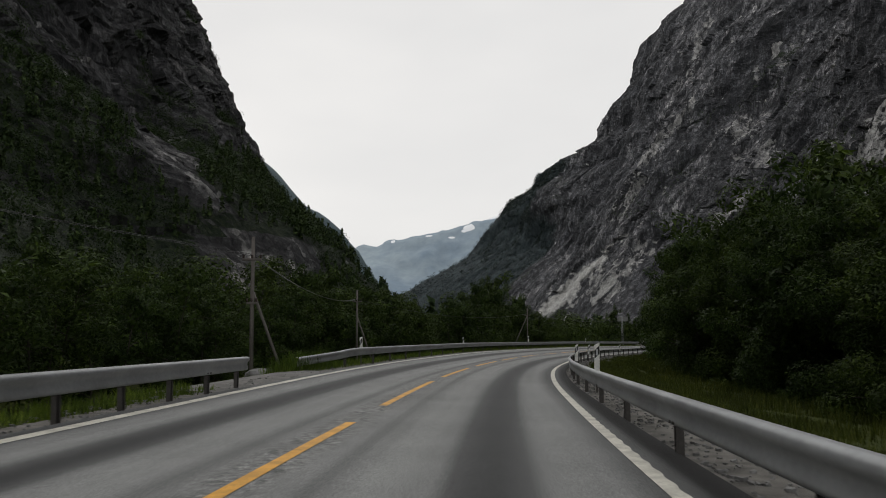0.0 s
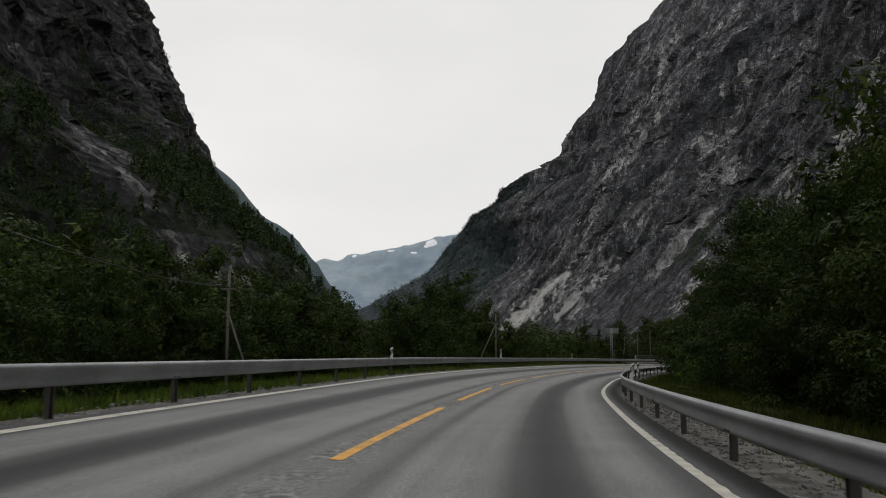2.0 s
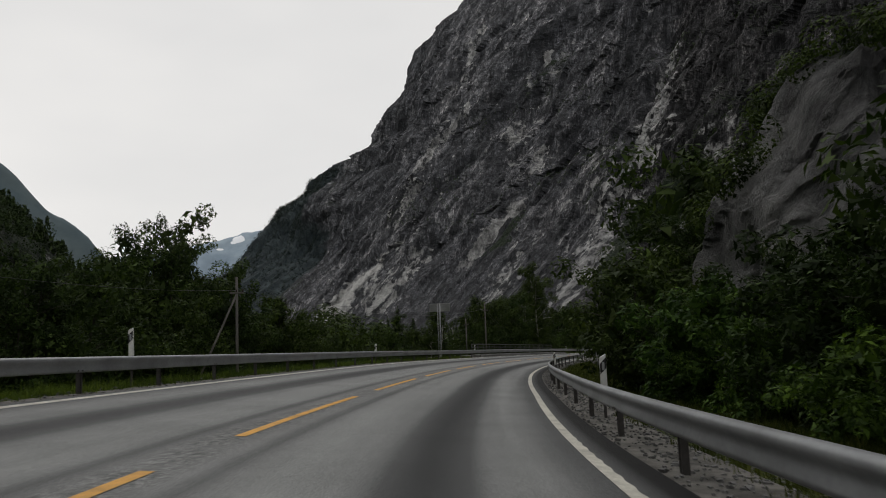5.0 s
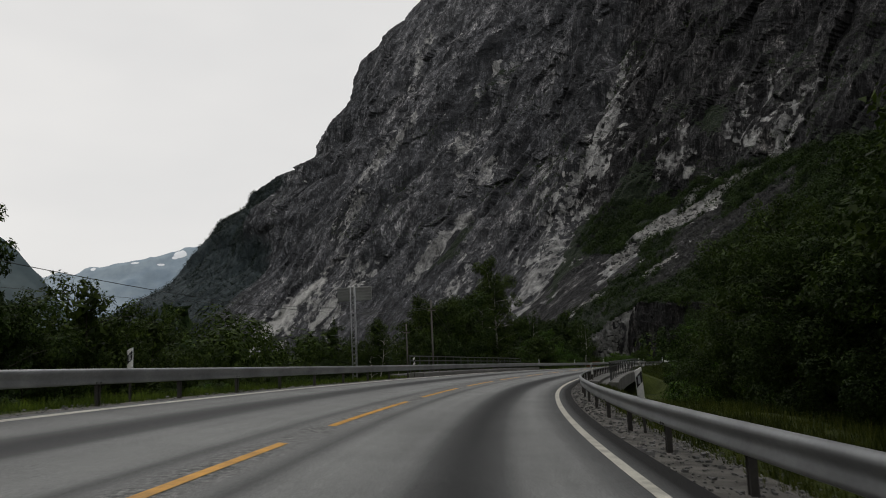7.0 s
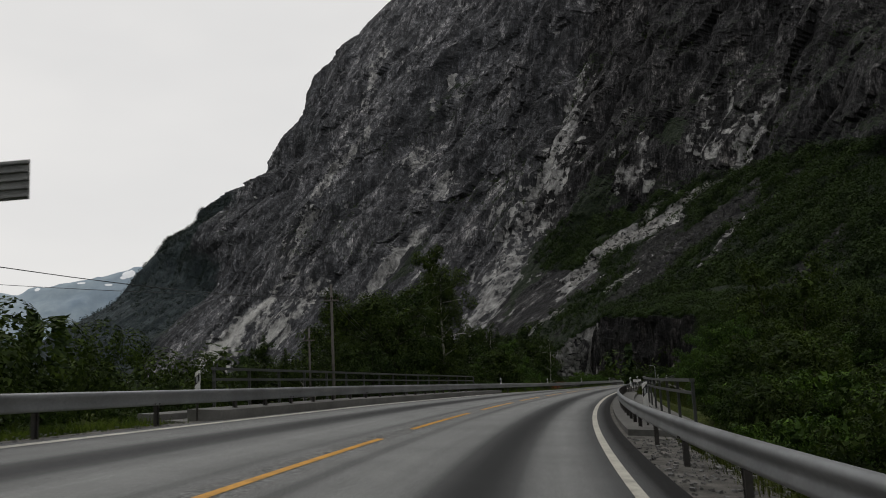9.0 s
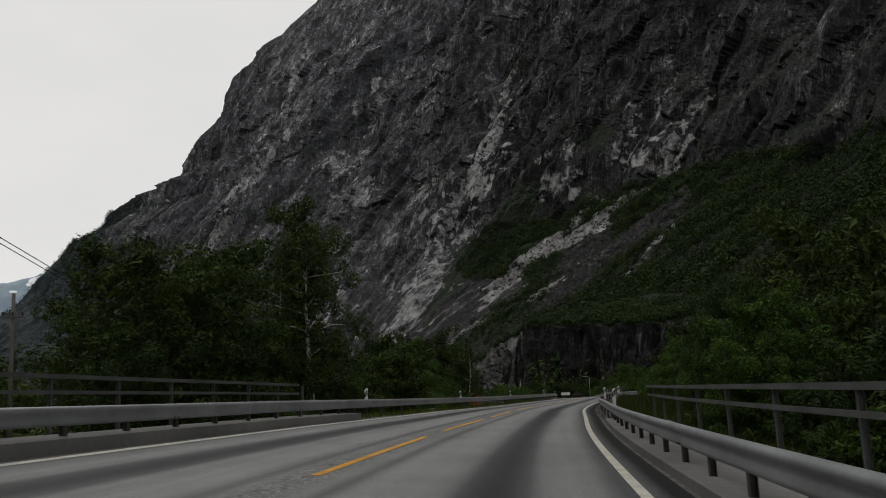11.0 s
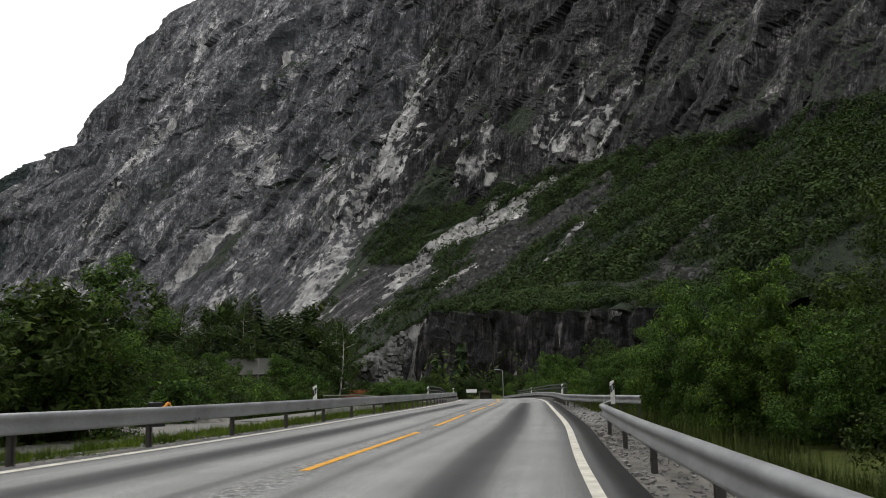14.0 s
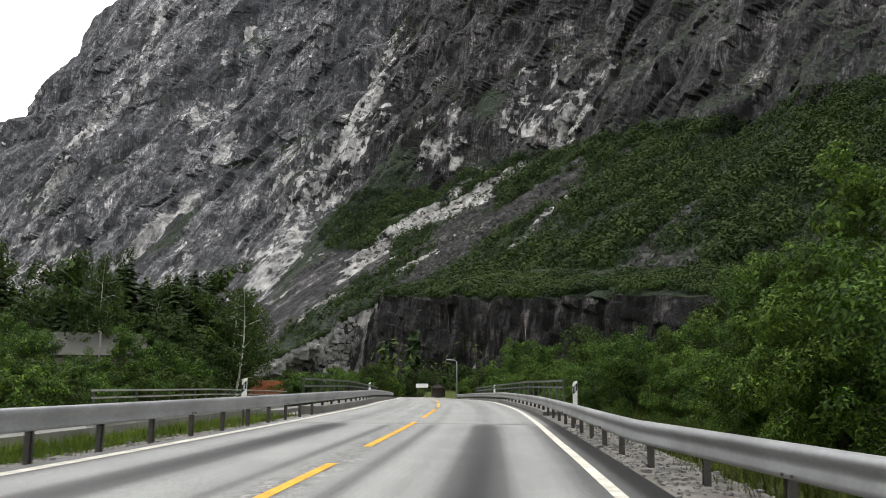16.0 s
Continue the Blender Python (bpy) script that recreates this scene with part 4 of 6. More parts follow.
def outcrop(s, lat, rx, ry, top):
    """A rounded, split knoll of bare rock standing among the roadside trees; gives back points for its shrubs."""
    nu, nv = 180, 110
    a, f = np.meshgrid(np.linspace(0, 2 * math.pi, nu), np.linspace(0, 1, nv), indexing="ij")
    out = np.cos(f * math.pi / 2) ** 0.72
    cx, cy = (float(q) for q in road_xy(s, lat))
    ux, uy, uz = np.cos(a) * out, np.sin(a) * out, np.sin(f * math.pi / 2)
    block, tone = slabs((ux - 0.6 * uy) * 3.4, uz * 3.2 + 0.5 * uy, 4.0)
    chip, tone_b = slabs((ux + uy) * 8.0, uz * 9.0, 9.0)
    r = 1 + 0.10 * block + 0.03 * chip + 0.14 * fbm(1.6 * ux, 1.6 * uy, 2 * uz, 4)
    X, Y = cx + rx * ux * r, cy + ry * uy * r
    Z = float(ground_z(np.array([cx]), np.array([cy]))[0]) - 0.5 + (top + 1) * uz * (1 + 0.05 * block + 0.08 * fbm(2 * ux, 2 * uy, 8.0, 4))
    moss = fbm(3 * ux, 3 * uy, 3 * uz + 4, 4)
    green = np.clip(-0.5 + 2.2 * moss + 0.9 * (uz > 0.9), -0.8, 0.8)
    P = np.stack([X, Y, Z], -1).reshape(-1, 3)
    ob = new("rock_outcrop", mesh_from("rock_outcrop", P, grid_faces(nu, nv), KNOLL_ROCK, False, {"pale": 0.75 + 0 * f.ravel(), "green": green.ravel(), "wet_shade": 0.2 + 0 * f.ravel(), "facet": (0.5 * tone + 0.5 * tone_b).ravel()}))
    tagged(ob, "rounded knoll of lichened grey rock among the trees", "rock", kind="structure")
    bushy = (moss.ravel() > 0.04) & (uz.ravel() > 0.35) & (uz.ravel() < 0.97)
    return P[bushy][::23]


KNOLL_ROCK = rock_material("lichened_rock", (1.9, 1.85, 1.6), 0.5)
KNOLL = outcrop(92.0, 17.8, 8.4, 8.2, 11.2)
bluff_top = []
BLUFF_ROCK = rock_material("dark_wet_rock", (0.8, 0.76, 0.75))
bluff()


# ---- crash barriers ----
def w_profile(h):
    """The wave of a steel barrier: (out from its back, up), road side positive."""
    return [(0.0, h - 0.295), (0.02, h - 0.30), (0.05, h - 0.283), (0.056, h - 0.24), (0.036, h - 0.185), (0.034, h - 0.155), (0.05, h - 0.118), (0.088, h - 0.078), (0.09, h - 0.05), (0.078, h - 0.022), (0.045, h - 0.004), (0.0, h + 0.0), (-0.012, h - 0.012)]


def rail_mesh(s0, s1, lat, side, height):
    s = np.linspace(s0, s1, max(3, int((s1 - s0) / 1.3)))
    vs, cols = [], 0
    for q in s:
        h = height(q)
        prof = w_profile(h)
        cols = len(prof)
        base_lat = lat(q)
        for out, up in prof:
            p = on_road(q, base_lat - side * out)
            vs.append((p.x, p.y, p.z + up))
    return mesh_from("rail", vs, grid_faces(len(s), cols), ZINC)


def post_mesh(h):
    bm = bmesh.new()
    # a C-shaped steel post, open on one side
    box(bm, -0.055, 0.055, -0.004, 0.004, -0.5, h, 0)
    box(bm, -0.059, -0.051, 0.004, 0.07, -0.5, h, 0)
    box(bm, 0.051, 0.059, 0.004, 0.07, -0.5, h, 0)
    box(bm, -0.06, -0.02, 0.062, 0.07, -0.5, h, 0)
    me = bpy.data.meshes.new("post")
    bm.to_mesh(me)
    bm.free()
    me.materials.append(POST_STEEL)
    return me


def plate_post_mesh(h):
    bm = bmesh.new()
    box(bm, -0.06, 0.06, -0.005, 0.005, 0.02, h)
    box(bm, -0.06, 0.06, 0.065, 0.075, 0.02, h)
    box(bm, -0.006, 0.006, 0.0, 0.07, 0.02, h)
    box(bm, -0.13, 0.13, -0.09, 0.16, -0.3, 0.025, 0.008)
    for x in (-0.09, 0.09):
        for y in (-0.06, 0.12):
            tube(bm, [(x, y, 0.02), (x, y, 0.07)], 0.016, 6)
    me = bpy.data.meshes.new("post")
    bm.to_mesh(me)
    bm.free()
    me.materials.append(POST_STEEL)
    return me


RAIL_H = 0.68
POST, PLATE_POST = post_mesh(RAIL_H - 0.06), plate_post_mesh(RAIL_H - 0.06)
bm = bmesh.new()
tube(bm, [(0, 0, 0), (0, -0.018, 0)], 0.016, 6)
BOLT = bpy.data.meshes.new("bolt")
bm.to_mesh(BOLT)
bm.free()
BOLT.materials.append(POST_STEEL)


def barrier(s0, s1, lat, side, label, height=lambda q: RAIL_H, every=4.0, decks=()):
    """A crash barrier; side 1 stands on the right of the road, -1 on the left."""
    at = on_road(s0, lat(s0))
    e = thing("crash_barrier", Matrix.Translation(at), label, "crash barrier", "crash barriers along the road")
    inv = Matrix.Translation(-at)
    s = s0
    while s < s1 - 0.5:
        q = min(s + 8.0, s1)
        r = part("rail", rail_mesh(s, q + (0.12 if q < s1 else 0), lat, side, height), None, e)
        r.matrix_parent_inverse = inv
        for ds in (0.12, 0.3):
            for up in (-0.05, -0.26):
                if s0 < s + ds < 300:
                    p = on_road(s + ds, lat(s + ds) - side * 0.08, height(s + ds) + up)
                    b = part("bolt", BOLT, None, r)
                    b.matrix_basis = Matrix.Translation(p) @ Matrix.Rotation(heading(s) + (math.pi if side > 0 else 0) + math.pi, 4, "Z")
        s = q
    s = s0 + 0.35
    rng = random.Random(int(s0 * 7) + side)
    while s < s1:
        on_deck = any(a < s < b for a, b in decks)
        p = on_road(s, lat(s) + side * 0.06, height(s) - RAIL_H)
        b = part("post", PLATE_POST if on_deck else POST, None, e)
        b.matrix_parent_inverse = inv
        b.matrix_basis = Matrix.Translation(p) @ Matrix.Rotation(heading(s) + (math.pi if side > 0 else 0) + math.pi, 4, "Z") @ Matrix.Rotation(radians(rng.uniform(-2.5, 2.5)), 4, "Y")
        s += 2.0 if on_deck else (every(s) if callable(every) else every)
    return e


def lat_right(q):
    return width_right(q) + np.interp(q, [-10, 20, 62, 120, 150, 190, 246], [0.45, 0.68, 0.72, 0.95, 0.95, 0.85, 0.75])


def lat_left(q):
    return -(width_left(q) + np.interp(q, [-10, 26, 71, 123, 195, 250], [0.42, 0.55, 0.75, 0.65, 0.72, 0.5]))


def high_right(q):
    return float(np.interp(q, [0, 25, 50, 160, 250], [0.565, 0.575, 0.615, 0.63, 0.55]))


DECKS = ((146.0, 188.0), (268.0, 336.0))
barrier(-70, 230.3, lambda q: lat_right(q) + np.interp(q, [226, 230.3], [0, 0.55]), 1, "grey steel crash barrier on short posts beside the inner lane", height=high_right, decks=DECKS)
barrier(237.0, 345, lambda q: lat_right(q) + np.interp(q, [237, 243, 250], [2.2, 0.8, 0.0]), 1, "grey steel crash barrier curving out at its start", height=high_right, every=2.0, decks=DECKS)
barrier(-70, 5.0, lat_left, -1, "grey steel crash barrier ending before a gravel lay-by", every=lambda q: 4.0 if q < -12 else 2.0, height=lambda q: 0.64)
barrier(14.3, 345, lambda q: lat_left(q) - np.interp(q, [14.3, 17, 22], [1.1, 0.5, 0.0]), -1, "grey steel crash barrier dipping into grass at its start",
        height=lambda q: RAIL_H - float(np.interp(q, [14.3, 20], [0.3, 0.0])), every=lambda q: 4.0 if q < 190 else 2.0 if q > 238 else 4.0, decks=DECKS)


# ---- delineator posts ----
def delineator():
    e = thing("delineator_post", Matrix(), "white plastic delineator post with a black band and reflector", "delineator post", "delineator posts along the road")
    bm = bmesh.new()
    box(bm, -0.06, 0.06, -0.025, 0.025, 0.42, 1.06, 0.012)
    for v in bm.verts:
        if v.co.z > 1.0:
            v.co.z += 0.03 * (v.co.x / 0.06)
    part("post", bm, WHITE_PLASTIC, e)
    bm = bmesh.new()
    box(bm, -0.025, 0.025, -0.012, 0.012, -0.3, 0.5, 0.004)
    part("stake", bm, POST_STEEL, e, "thin dark steel stake")
    for y, name in ((-0.027, "front_band"), (0.027, "rear_band")):
        bm = bmesh.new()
        box(bm, -0.056, 0.056, y - 0.004, y + 0.004, 0.76, 0.95, 0.003)
        for v in bm.verts:
            v.co.z += 0.06 * (v.co.x / 0.06) + 0.02
        band = part("black_band", bm, BLACK_PLASTIC, e, "matt black slanted band")
        bm = bmesh.new()
        box(bm, -0.022, 0.022, y + (0.004 if y > 0 else -0.009), y + (0.009 if y > 0 else -0.004), 0.80, 0.94, 0.002)
        part("reflector", bm, REFLECTOR, band, "small grey reflector")
    return e


post_proto = delineator()
first = True
for side, lats, ss in ((1, lat_right, (6.0, 20.5, 47.5, 78.0, 110.0, 147.0, 191.4, 207.5, 230.6, 261.0, 300.0)), (-1, lat_left, (21.2, 51.8, 81.6, 112.5, 145.0, 191.2, 212.8, 232.5, 259.0, 290.0))):
    rng = random.Random(side + 5)
    for s in ss:
        m = Matrix.Translation(on_road(s, lats(s) + side * (0.24 if s != 230.6 else 0.62), 0.22 if (side, s) == (-1, 81.6) else 0.02)) @ Matrix.Rotation(heading(s) - math.pi / 2, 4, "Z") @ Matrix.Rotation(radians({47.5: 4.0, 110.0: -3.0}.get(s, rng.uniform(-1.5, 1.5))), 4, "Y") @ Matrix.Rotation(radians(rng.uniform(-2, 2)), 4, "X")
        if first:
            post_proto.matrix_world = m
            first = False
        else:
            copy_thing(post_proto, m)


# ---- bridges ----
def bridge(name, s0, s1, left, right, label, lift=0.0):
    e = new(name)
    tagged(e, label, "bridge", kind="structure")
    s = np.arange(s0, s1 + 0.1, 1.0)

    def bar(pname, la, lb, za, zb, mat):
        """A straight prism along the deck."""
        vs = []
        for q in s:
            a, b = la(q), lb(q)
            for l, z in ((a, za), (a, zb), (b, zb), (b, za)):
                p = on_road(q, l, z)
                vs.append((p.x, p.y, p.z))
        n = len(s)
        fs = [(4 * i + k, 4 * i + (k + 1) % 4, 4 * i + 4 + (k + 1) % 4, 4 * i + 4 + k) for i in range(n - 1) for k in range(4)]
        fs += [(0, 3, 2, 1), (4 * n - 4, 4 * n - 3, 4 * n - 2, 4 * n - 1)]
        return part(pname, mesh_from(pname, vs, fs, mat, False), None, e)

    if lift:
        bar("deck", left, right, lift - 0.4, lift, CONCRETE)
        bar("edge_beam", lambda q: right(q), lambda q: right(q) + 0.3, lift - 0.55, lift + 0.12, CONCRETE)
        return e
    bar("deck", lambda q: left(q) - 0.35, lambda q: right(q) + 0.35, -0.75, -0.06, CONCRETE)
    bar("kerb", lambda q: -width_left(q) - 1.15, lambda q: -width_left(q) - 0.32, -0.05, 0.22, CONCRETE)
    bar("kerb", lambda q: width_right(q) + 0.62, lambda q: width_right(q) + 1.6, -0.05, 0.10, CONCRETE)
    bar("edge_beam", lambda q: left(q) - 0.36, lambda q: left(q) + 0.2, -0.8, 0.08, CONCRETE)
    bar("edge_beam", lambda q: right(q) - 0.2, lambda q: right(q) + 0.36, -0.8, 0.08, CONCRETE)
    return e


def railing(s0, s1, lat, side, label, lift=0.0, every=2.4, mat=None, low=()):
    at = on_road(s0, lat(s0), lift)
    e = thing("bridge_railing", Matrix.Translation(at), label, "railing", "bridge railings")
    inv = Matrix.Translation(-at)
    s = np.arange(s0, s1 + 0.1, 1.0)
    for name, z0, z1, half in (("top_rail", 1.12, 1.20, 0.06), ("middle_rail", 0.84, 0.91, 0.03)) + tuple(low):
        vs = []
        for q in s:
            for l, z in ((-half, z0), (-half, z1), (half, z1), (half, z0)):
                p = on_road(q, lat(q) + l, z + lift)
                vs.append((p.x, p.y, p.z))
        n = len(s)
        fs = [(4 * i + k, 4 * i + (k + 1) % 4, 4 * i + 4 + (k + 1) % 4, 4 * i + 4 + k) for i in range(n - 1) for k in range(4)]
        fs += [(0, 3, 2, 1), (4 * n - 4, 4 * n - 3, 4 * n - 2, 4 * n - 1)]
        r = part(name, mesh_from(name, vs, fs, mat or RAILING, False), None, e)
        r.matrix_parent_inverse = inv
    q = s0 + 0.1
    while q < s1:
        b = part("post", RAILING_POST, None, e)
        b.matrix_parent_inverse = inv
        b.matrix_basis = Matrix.Translation(on_road(q, lat(q) + side * 0.02, lift)) @ Matrix.Rotation(heading(q), 4, "Z")
        q += every
    return e


RAILING = plain("grey_painted_railing", (0.10, 0.104, 0.103), 0.6, 0.2, 0.3, 4.0, 0.002)
PALE_STEEL = plain("pale_weathered_steel", (0.30, 0.30, 0.285), 0.7, 0.1, 0.3, 2.0, 0.004)
bm = bmesh.new()
box(bm, -0.032, 0.032, -0.035, -0.027, 0.0, 1.13)
box(bm, -0.006, 0.006, -0.027, 0.027, 0.0, 1.13)
box(bm, -0.032, 0.032, 0.027, 0.035, 0.0, 1.13)
box(bm, -0.11, 0.11, -0.11, 0.11, 0.0, 0.09, 0.006)
RAILING_POST = bpy.data.meshes.new("post")
bm.to_mesh(RAILING_POST)
bm.free()
RAILING_POST.materials.append(RAILING)
bridge("bridge_1", 145.0, 188.5, lambda q: -width_left(q) - 2.0, lambda q: width_right(q) + 2.3, "concrete road bridge over a brook")
bridge("bridge_2", 267.5, 336.0, lambda q: -width_left(q) - 2.0, lambda q: width_right(q) + 2.1, "concrete road bridge over a river")
railing(148.3, 187.0, lambda q: -width_left(q) - 2.0, -1, "weathered grey steel bridge railing with two rails")
railing(146.5, 189.6, lambda q: width_right(q) + 2.2, 1, "weathered grey steel bridge railing with two rails", 0.0, 3.4)
railing(273.0, 334.0, lambda q: -width_left(q) - 2.0, -1, "weathered grey steel bridge railing with two rails")
railing(275.0, 334.0, lambda q: width_right(q) + 2.1, 1, "weathered grey steel bridge railing with two rails")

bridge("bridge_3", 262.0, 322.0, lambda q: q * 0 - 17.5, lambda q: q * 0 - 13.2, "low concrete side bridge with a weathered edge", -0.85)
railing(271.5, 320.0, lambda q: q * 0 - 13.1, 1, "pale weathered steel railing of the low side bridge", -0.5, 2.4, PALE_STEEL, (("lower_rail", 0.50, 0.58, 0.03), ("kerb", -0.35, 0.12, 0.16)))

# steel joint between the road and the second bridge's deck
tagged(new("bridge_joint", ribbon("bridge_joint", np.array([260.15, 260.3, 260.45]), [(lambda q, f=f: -width_left(q) + f * (width_left(q) + width_right(q))) for f in np.linspace(0, 1, 12)], CONCRETE, 0.004)), "pale joint across the road at the bridge's end", "road joint", kind="structure")


# ---- trees ----
def leaf_cloud(rng, centres, radii, n, size, droop=0.2, flat=0.8, three=False):
    """n leaves, each a small folded blade, on and in the rounded clumps round the centres."""
    k = rng.choice(len(centres), n, p=radii ** 2 / np.sum(radii ** 2))
    d = rng.normal(size=(n, 3))
    d /= np.linalg.norm(d, axis=1)[:, None]
    r = radii[k] * (0.55 + 0.5 * rng.random(n) ** 0.6)
    c = centres[k] + d * r[:, None] * np.array([1, 1, flat])
    nrm = d * 0.8 + rng.normal(size=(n, 3)) * 0.38 + np.array([0, 0, 0.45])
    nrm /= np.linalg.norm(nrm, axis=1)[:, None]
    a = np.cross(nrm, rng.normal(size=(n, 3)))
    a /= np.linalg.norm(a, axis=1)[:, None]
    a[:, 2] -= droop
    b = np.cross(nrm, a)
    s = size * (0.6 + 0.8 * rng.random(n))[:, None]
    if three:
        return np.stack([c - a * s, c + b * s * 0.62, c + a * s * 0.9 - b * s * 0.3], 1).reshape(-1, 3), np.arange(3 * n).reshape(n, 3)
    v = np.stack([c - a * s, c + b * s * 0.55 + nrm * s * 0.12, c + a * s, c - b * s * 0.55 + nrm * s * 0.12], 1).reshape(-1, 3)
    return v, np.arange(4 * n).reshape(n, 4)


def wood(limbs, sides=6):
    bm = bmesh.new()
    for pts, r0, r1 in limbs:
        k = len(pts)
        tube(bm, pts, [r0 + (r1 - r0) * (i / (k - 1)) ** 0.8 for i in range(k)], sides, False)
    return bm


def bent(rng, a, b, bend, k=5):
    a, b = np.array(a, float), np.array(b, float)
    off = rng.normal(size=3) * bend
    return [tuple(a + (b - a) * f + off * math.sin(math.pi * f) + np.array([0, 0, 0.06 * np.linalg.norm(b - a) * math.sin(math.pi * f)])) for f in np.linspace(0, 1, k)]


def broadleaf(name, seed, h, r, low, n, size, leaf, bark, stems=1, label="", category="tree", slim=1.0, droop=0.2, three=False, tuft=1.0, flat=0.8):
    """A broadleaved tree or bush: stems and limbs, and clumps of leaves with gaps between them."""
    rng = np.random.default_rng(seed)
    e = thing(name, Matrix(), label, category)
    limbs, cs, rs, inner = [], [], [], []
    for k in range(stems):
        an = rng.uniform(0, 6.28)
        foot = (0.25 * r * (stems > 1) * math.cos(an), 0.25 * r * (stems > 1) * math.sin(an), -0.4)
        tip = (foot[0] * 2.2 + rng.normal() * 0.08 * r, foot[1] * 2.2 + rng.normal() * 0.08 * r, h * (0.96 if k == 0 else rng.uniform(0.6, 0.9)))
        line = bent(rng, foot, tip, 0.03 * h, 8)
        limbs.append((line, 0.016 * h / math.sqrt(stems) + 0.02, 0.012))
        m = int((15 if stems == 1 else 8) + h * 0.5)
        for i in range(m):
            f = low + (1 - low) * (i + rng.random()) / m
            base = np.array(line[min(7, int(f * 7))]) * (1 - (f * 7) % 1) + np.array(line[min(7, int(f * 7) + 1)]) * ((f * 7) % 1)
            wide = r * (0.35 + 0.65 * math.sin(math.pi * min(1, (f - low) / (1 - low) * 0.8 + 0.2)) ** 0.8) * slim
            an = i * 2.4 + rng.uniform(-0.5, 0.5)
            reach = wide * rng.uniform(0.45, 1.0)
            end = base + np.array([math.cos(an) * reach, math.sin(an) * reach, reach * rng.uniform(0.05, 0.55)])
            end[2] = min(end[2], h * 1.02)
            limbs.append((bent(rng, base, end, 0.05 * r, 4), 0.006 * h * (1.2 - f), 0.006))
            inner.append(base + (end - base) * 0.3)
            for q, w in ((1.0, 1.0), (0.6, 0.8)):
                cs.append(base + (end - base) * q + rng.normal(size=3) * 0.1 * r)
                rs.append(tuft * w * r * rng.uniform(0.2, 0.36) * (1.15 - 0.45 * f))
        cs.append(np.array(tip) - np.array([0, 0, 0.03 * h]))
        rs.append(r * 0.2 * tuft)
    cs, rs = np.array(cs), np.array(rs)
    v, f = leaf_cloud(rng, cs, rs, n, size, droop, flat, three)
    if three:
        # oversized leaves added deep inside the crown to block light and darken it
        v2, f2 = leaf_cloud(rng, np.array(inner), np.full(len(inner), 0.2 * r * slim), n // 12, size * 2.3, droop, flat, three)
        v, f = np.concatenate([v, v2]), np.concatenate([f, f2 + len(v)])
    v[:, 2] = np.maximum(v[:, 2], 0.02)
    t = part("trunk", wood(limbs), bark, e)
    part("crown", mesh_from("crown", v, f, leaf, False), None, e)
    return e


def spruce(name, seed, h, r, n, label):
    rng = np.random.default_rng(seed)
    e = thing(name, Matrix(), label, "tree")
    limbs = [(bent(rng, (0, 0, -0.4), (0, 0, h), 0.03, 6), 0.012 * h + 0.03, 0.012)]
    vs = []
    tiers = int(h * 2.8)
    per = n // (tiers * 7)
    for i in range(tiers):
        f = (i + 0.5) / tiers
        z = h * (0.1 + 0.9 * f)
        reach = r * (1 - f) ** 0.75 * rng.uniform(0.75, 1.15) + 0.15
        for j in range(7):
            z = h * (0.1 + 0.9 * f) + rng.uniform(-0.25, 0.25)
            an = j * 0.898 + i * 1.1 + rng.uniform(-0.25, 0.25)
            d = np.array([math.cos(an), math.sin(an), 0])
            R = reach * rng.uniform(0.5, 1.15)
            side = np.array([-d[1], d[0], 0])
            for k in range(max(1, per)):
                q = (k + rng.random()) / max(1, per)
                c = d * R * q + np.array([0, 0, z - 0.35 * R * q + 0.12 * R * q * q])
                w = side * (0.10 + 0.16 * R * (1 - 0.6 * q)) * rng.uniform(0.7, 1.3)
                a = d * R * 0.34 + np.array([0, 0, -0.12 * R - 0.05])
                tilt = np.array([0, 0, rng.uniform(-0.1, 0.06)])
                vs += [c, c + a * 0.5 + w + tilt, c + a, c + a * 0.5 - w + tilt]
    v = np.array(vs)
    part("trunk", wood(limbs), BARK, e)
    part("crown", mesh_from("crown", v, np.arange(len(v)).reshape(-1, 4), NEEDLES, False), None, e)
    return e


def bare_tree(name, seed, h, label):
    rng = np.random.default_rng(seed)
    e = thing(name, Matrix(), label, "tree")
    limbs = []
    for k in range(3):
        an = k * 2.1
        tip = (math.cos(an) * 0.12 * h, math.sin(an) * 0.12 * h, h * rng.uniform(0.8, 1.0))
        line = bent(rng, (0, 0, -0.4), tip, 0.04 * h, 8)
        limbs.append((line, 0.014 * h, 0.015))
        for i in range(12):
            b = np.array(line[int(rng.integers(3, 8))])
            a2 = rng.uniform(0, 6.28)
            L = rng.uniform(0.06, 0.16) * h
            limbs.append((bent(rng, b, b + np.array([math.cos(a2) * L, math.sin(a2) * L, L * 0.9]), 0.1, 4), 0.03, 0.008))
    part("trunk", wood(limbs, 5), BIRCH_BARK, e)
    return e


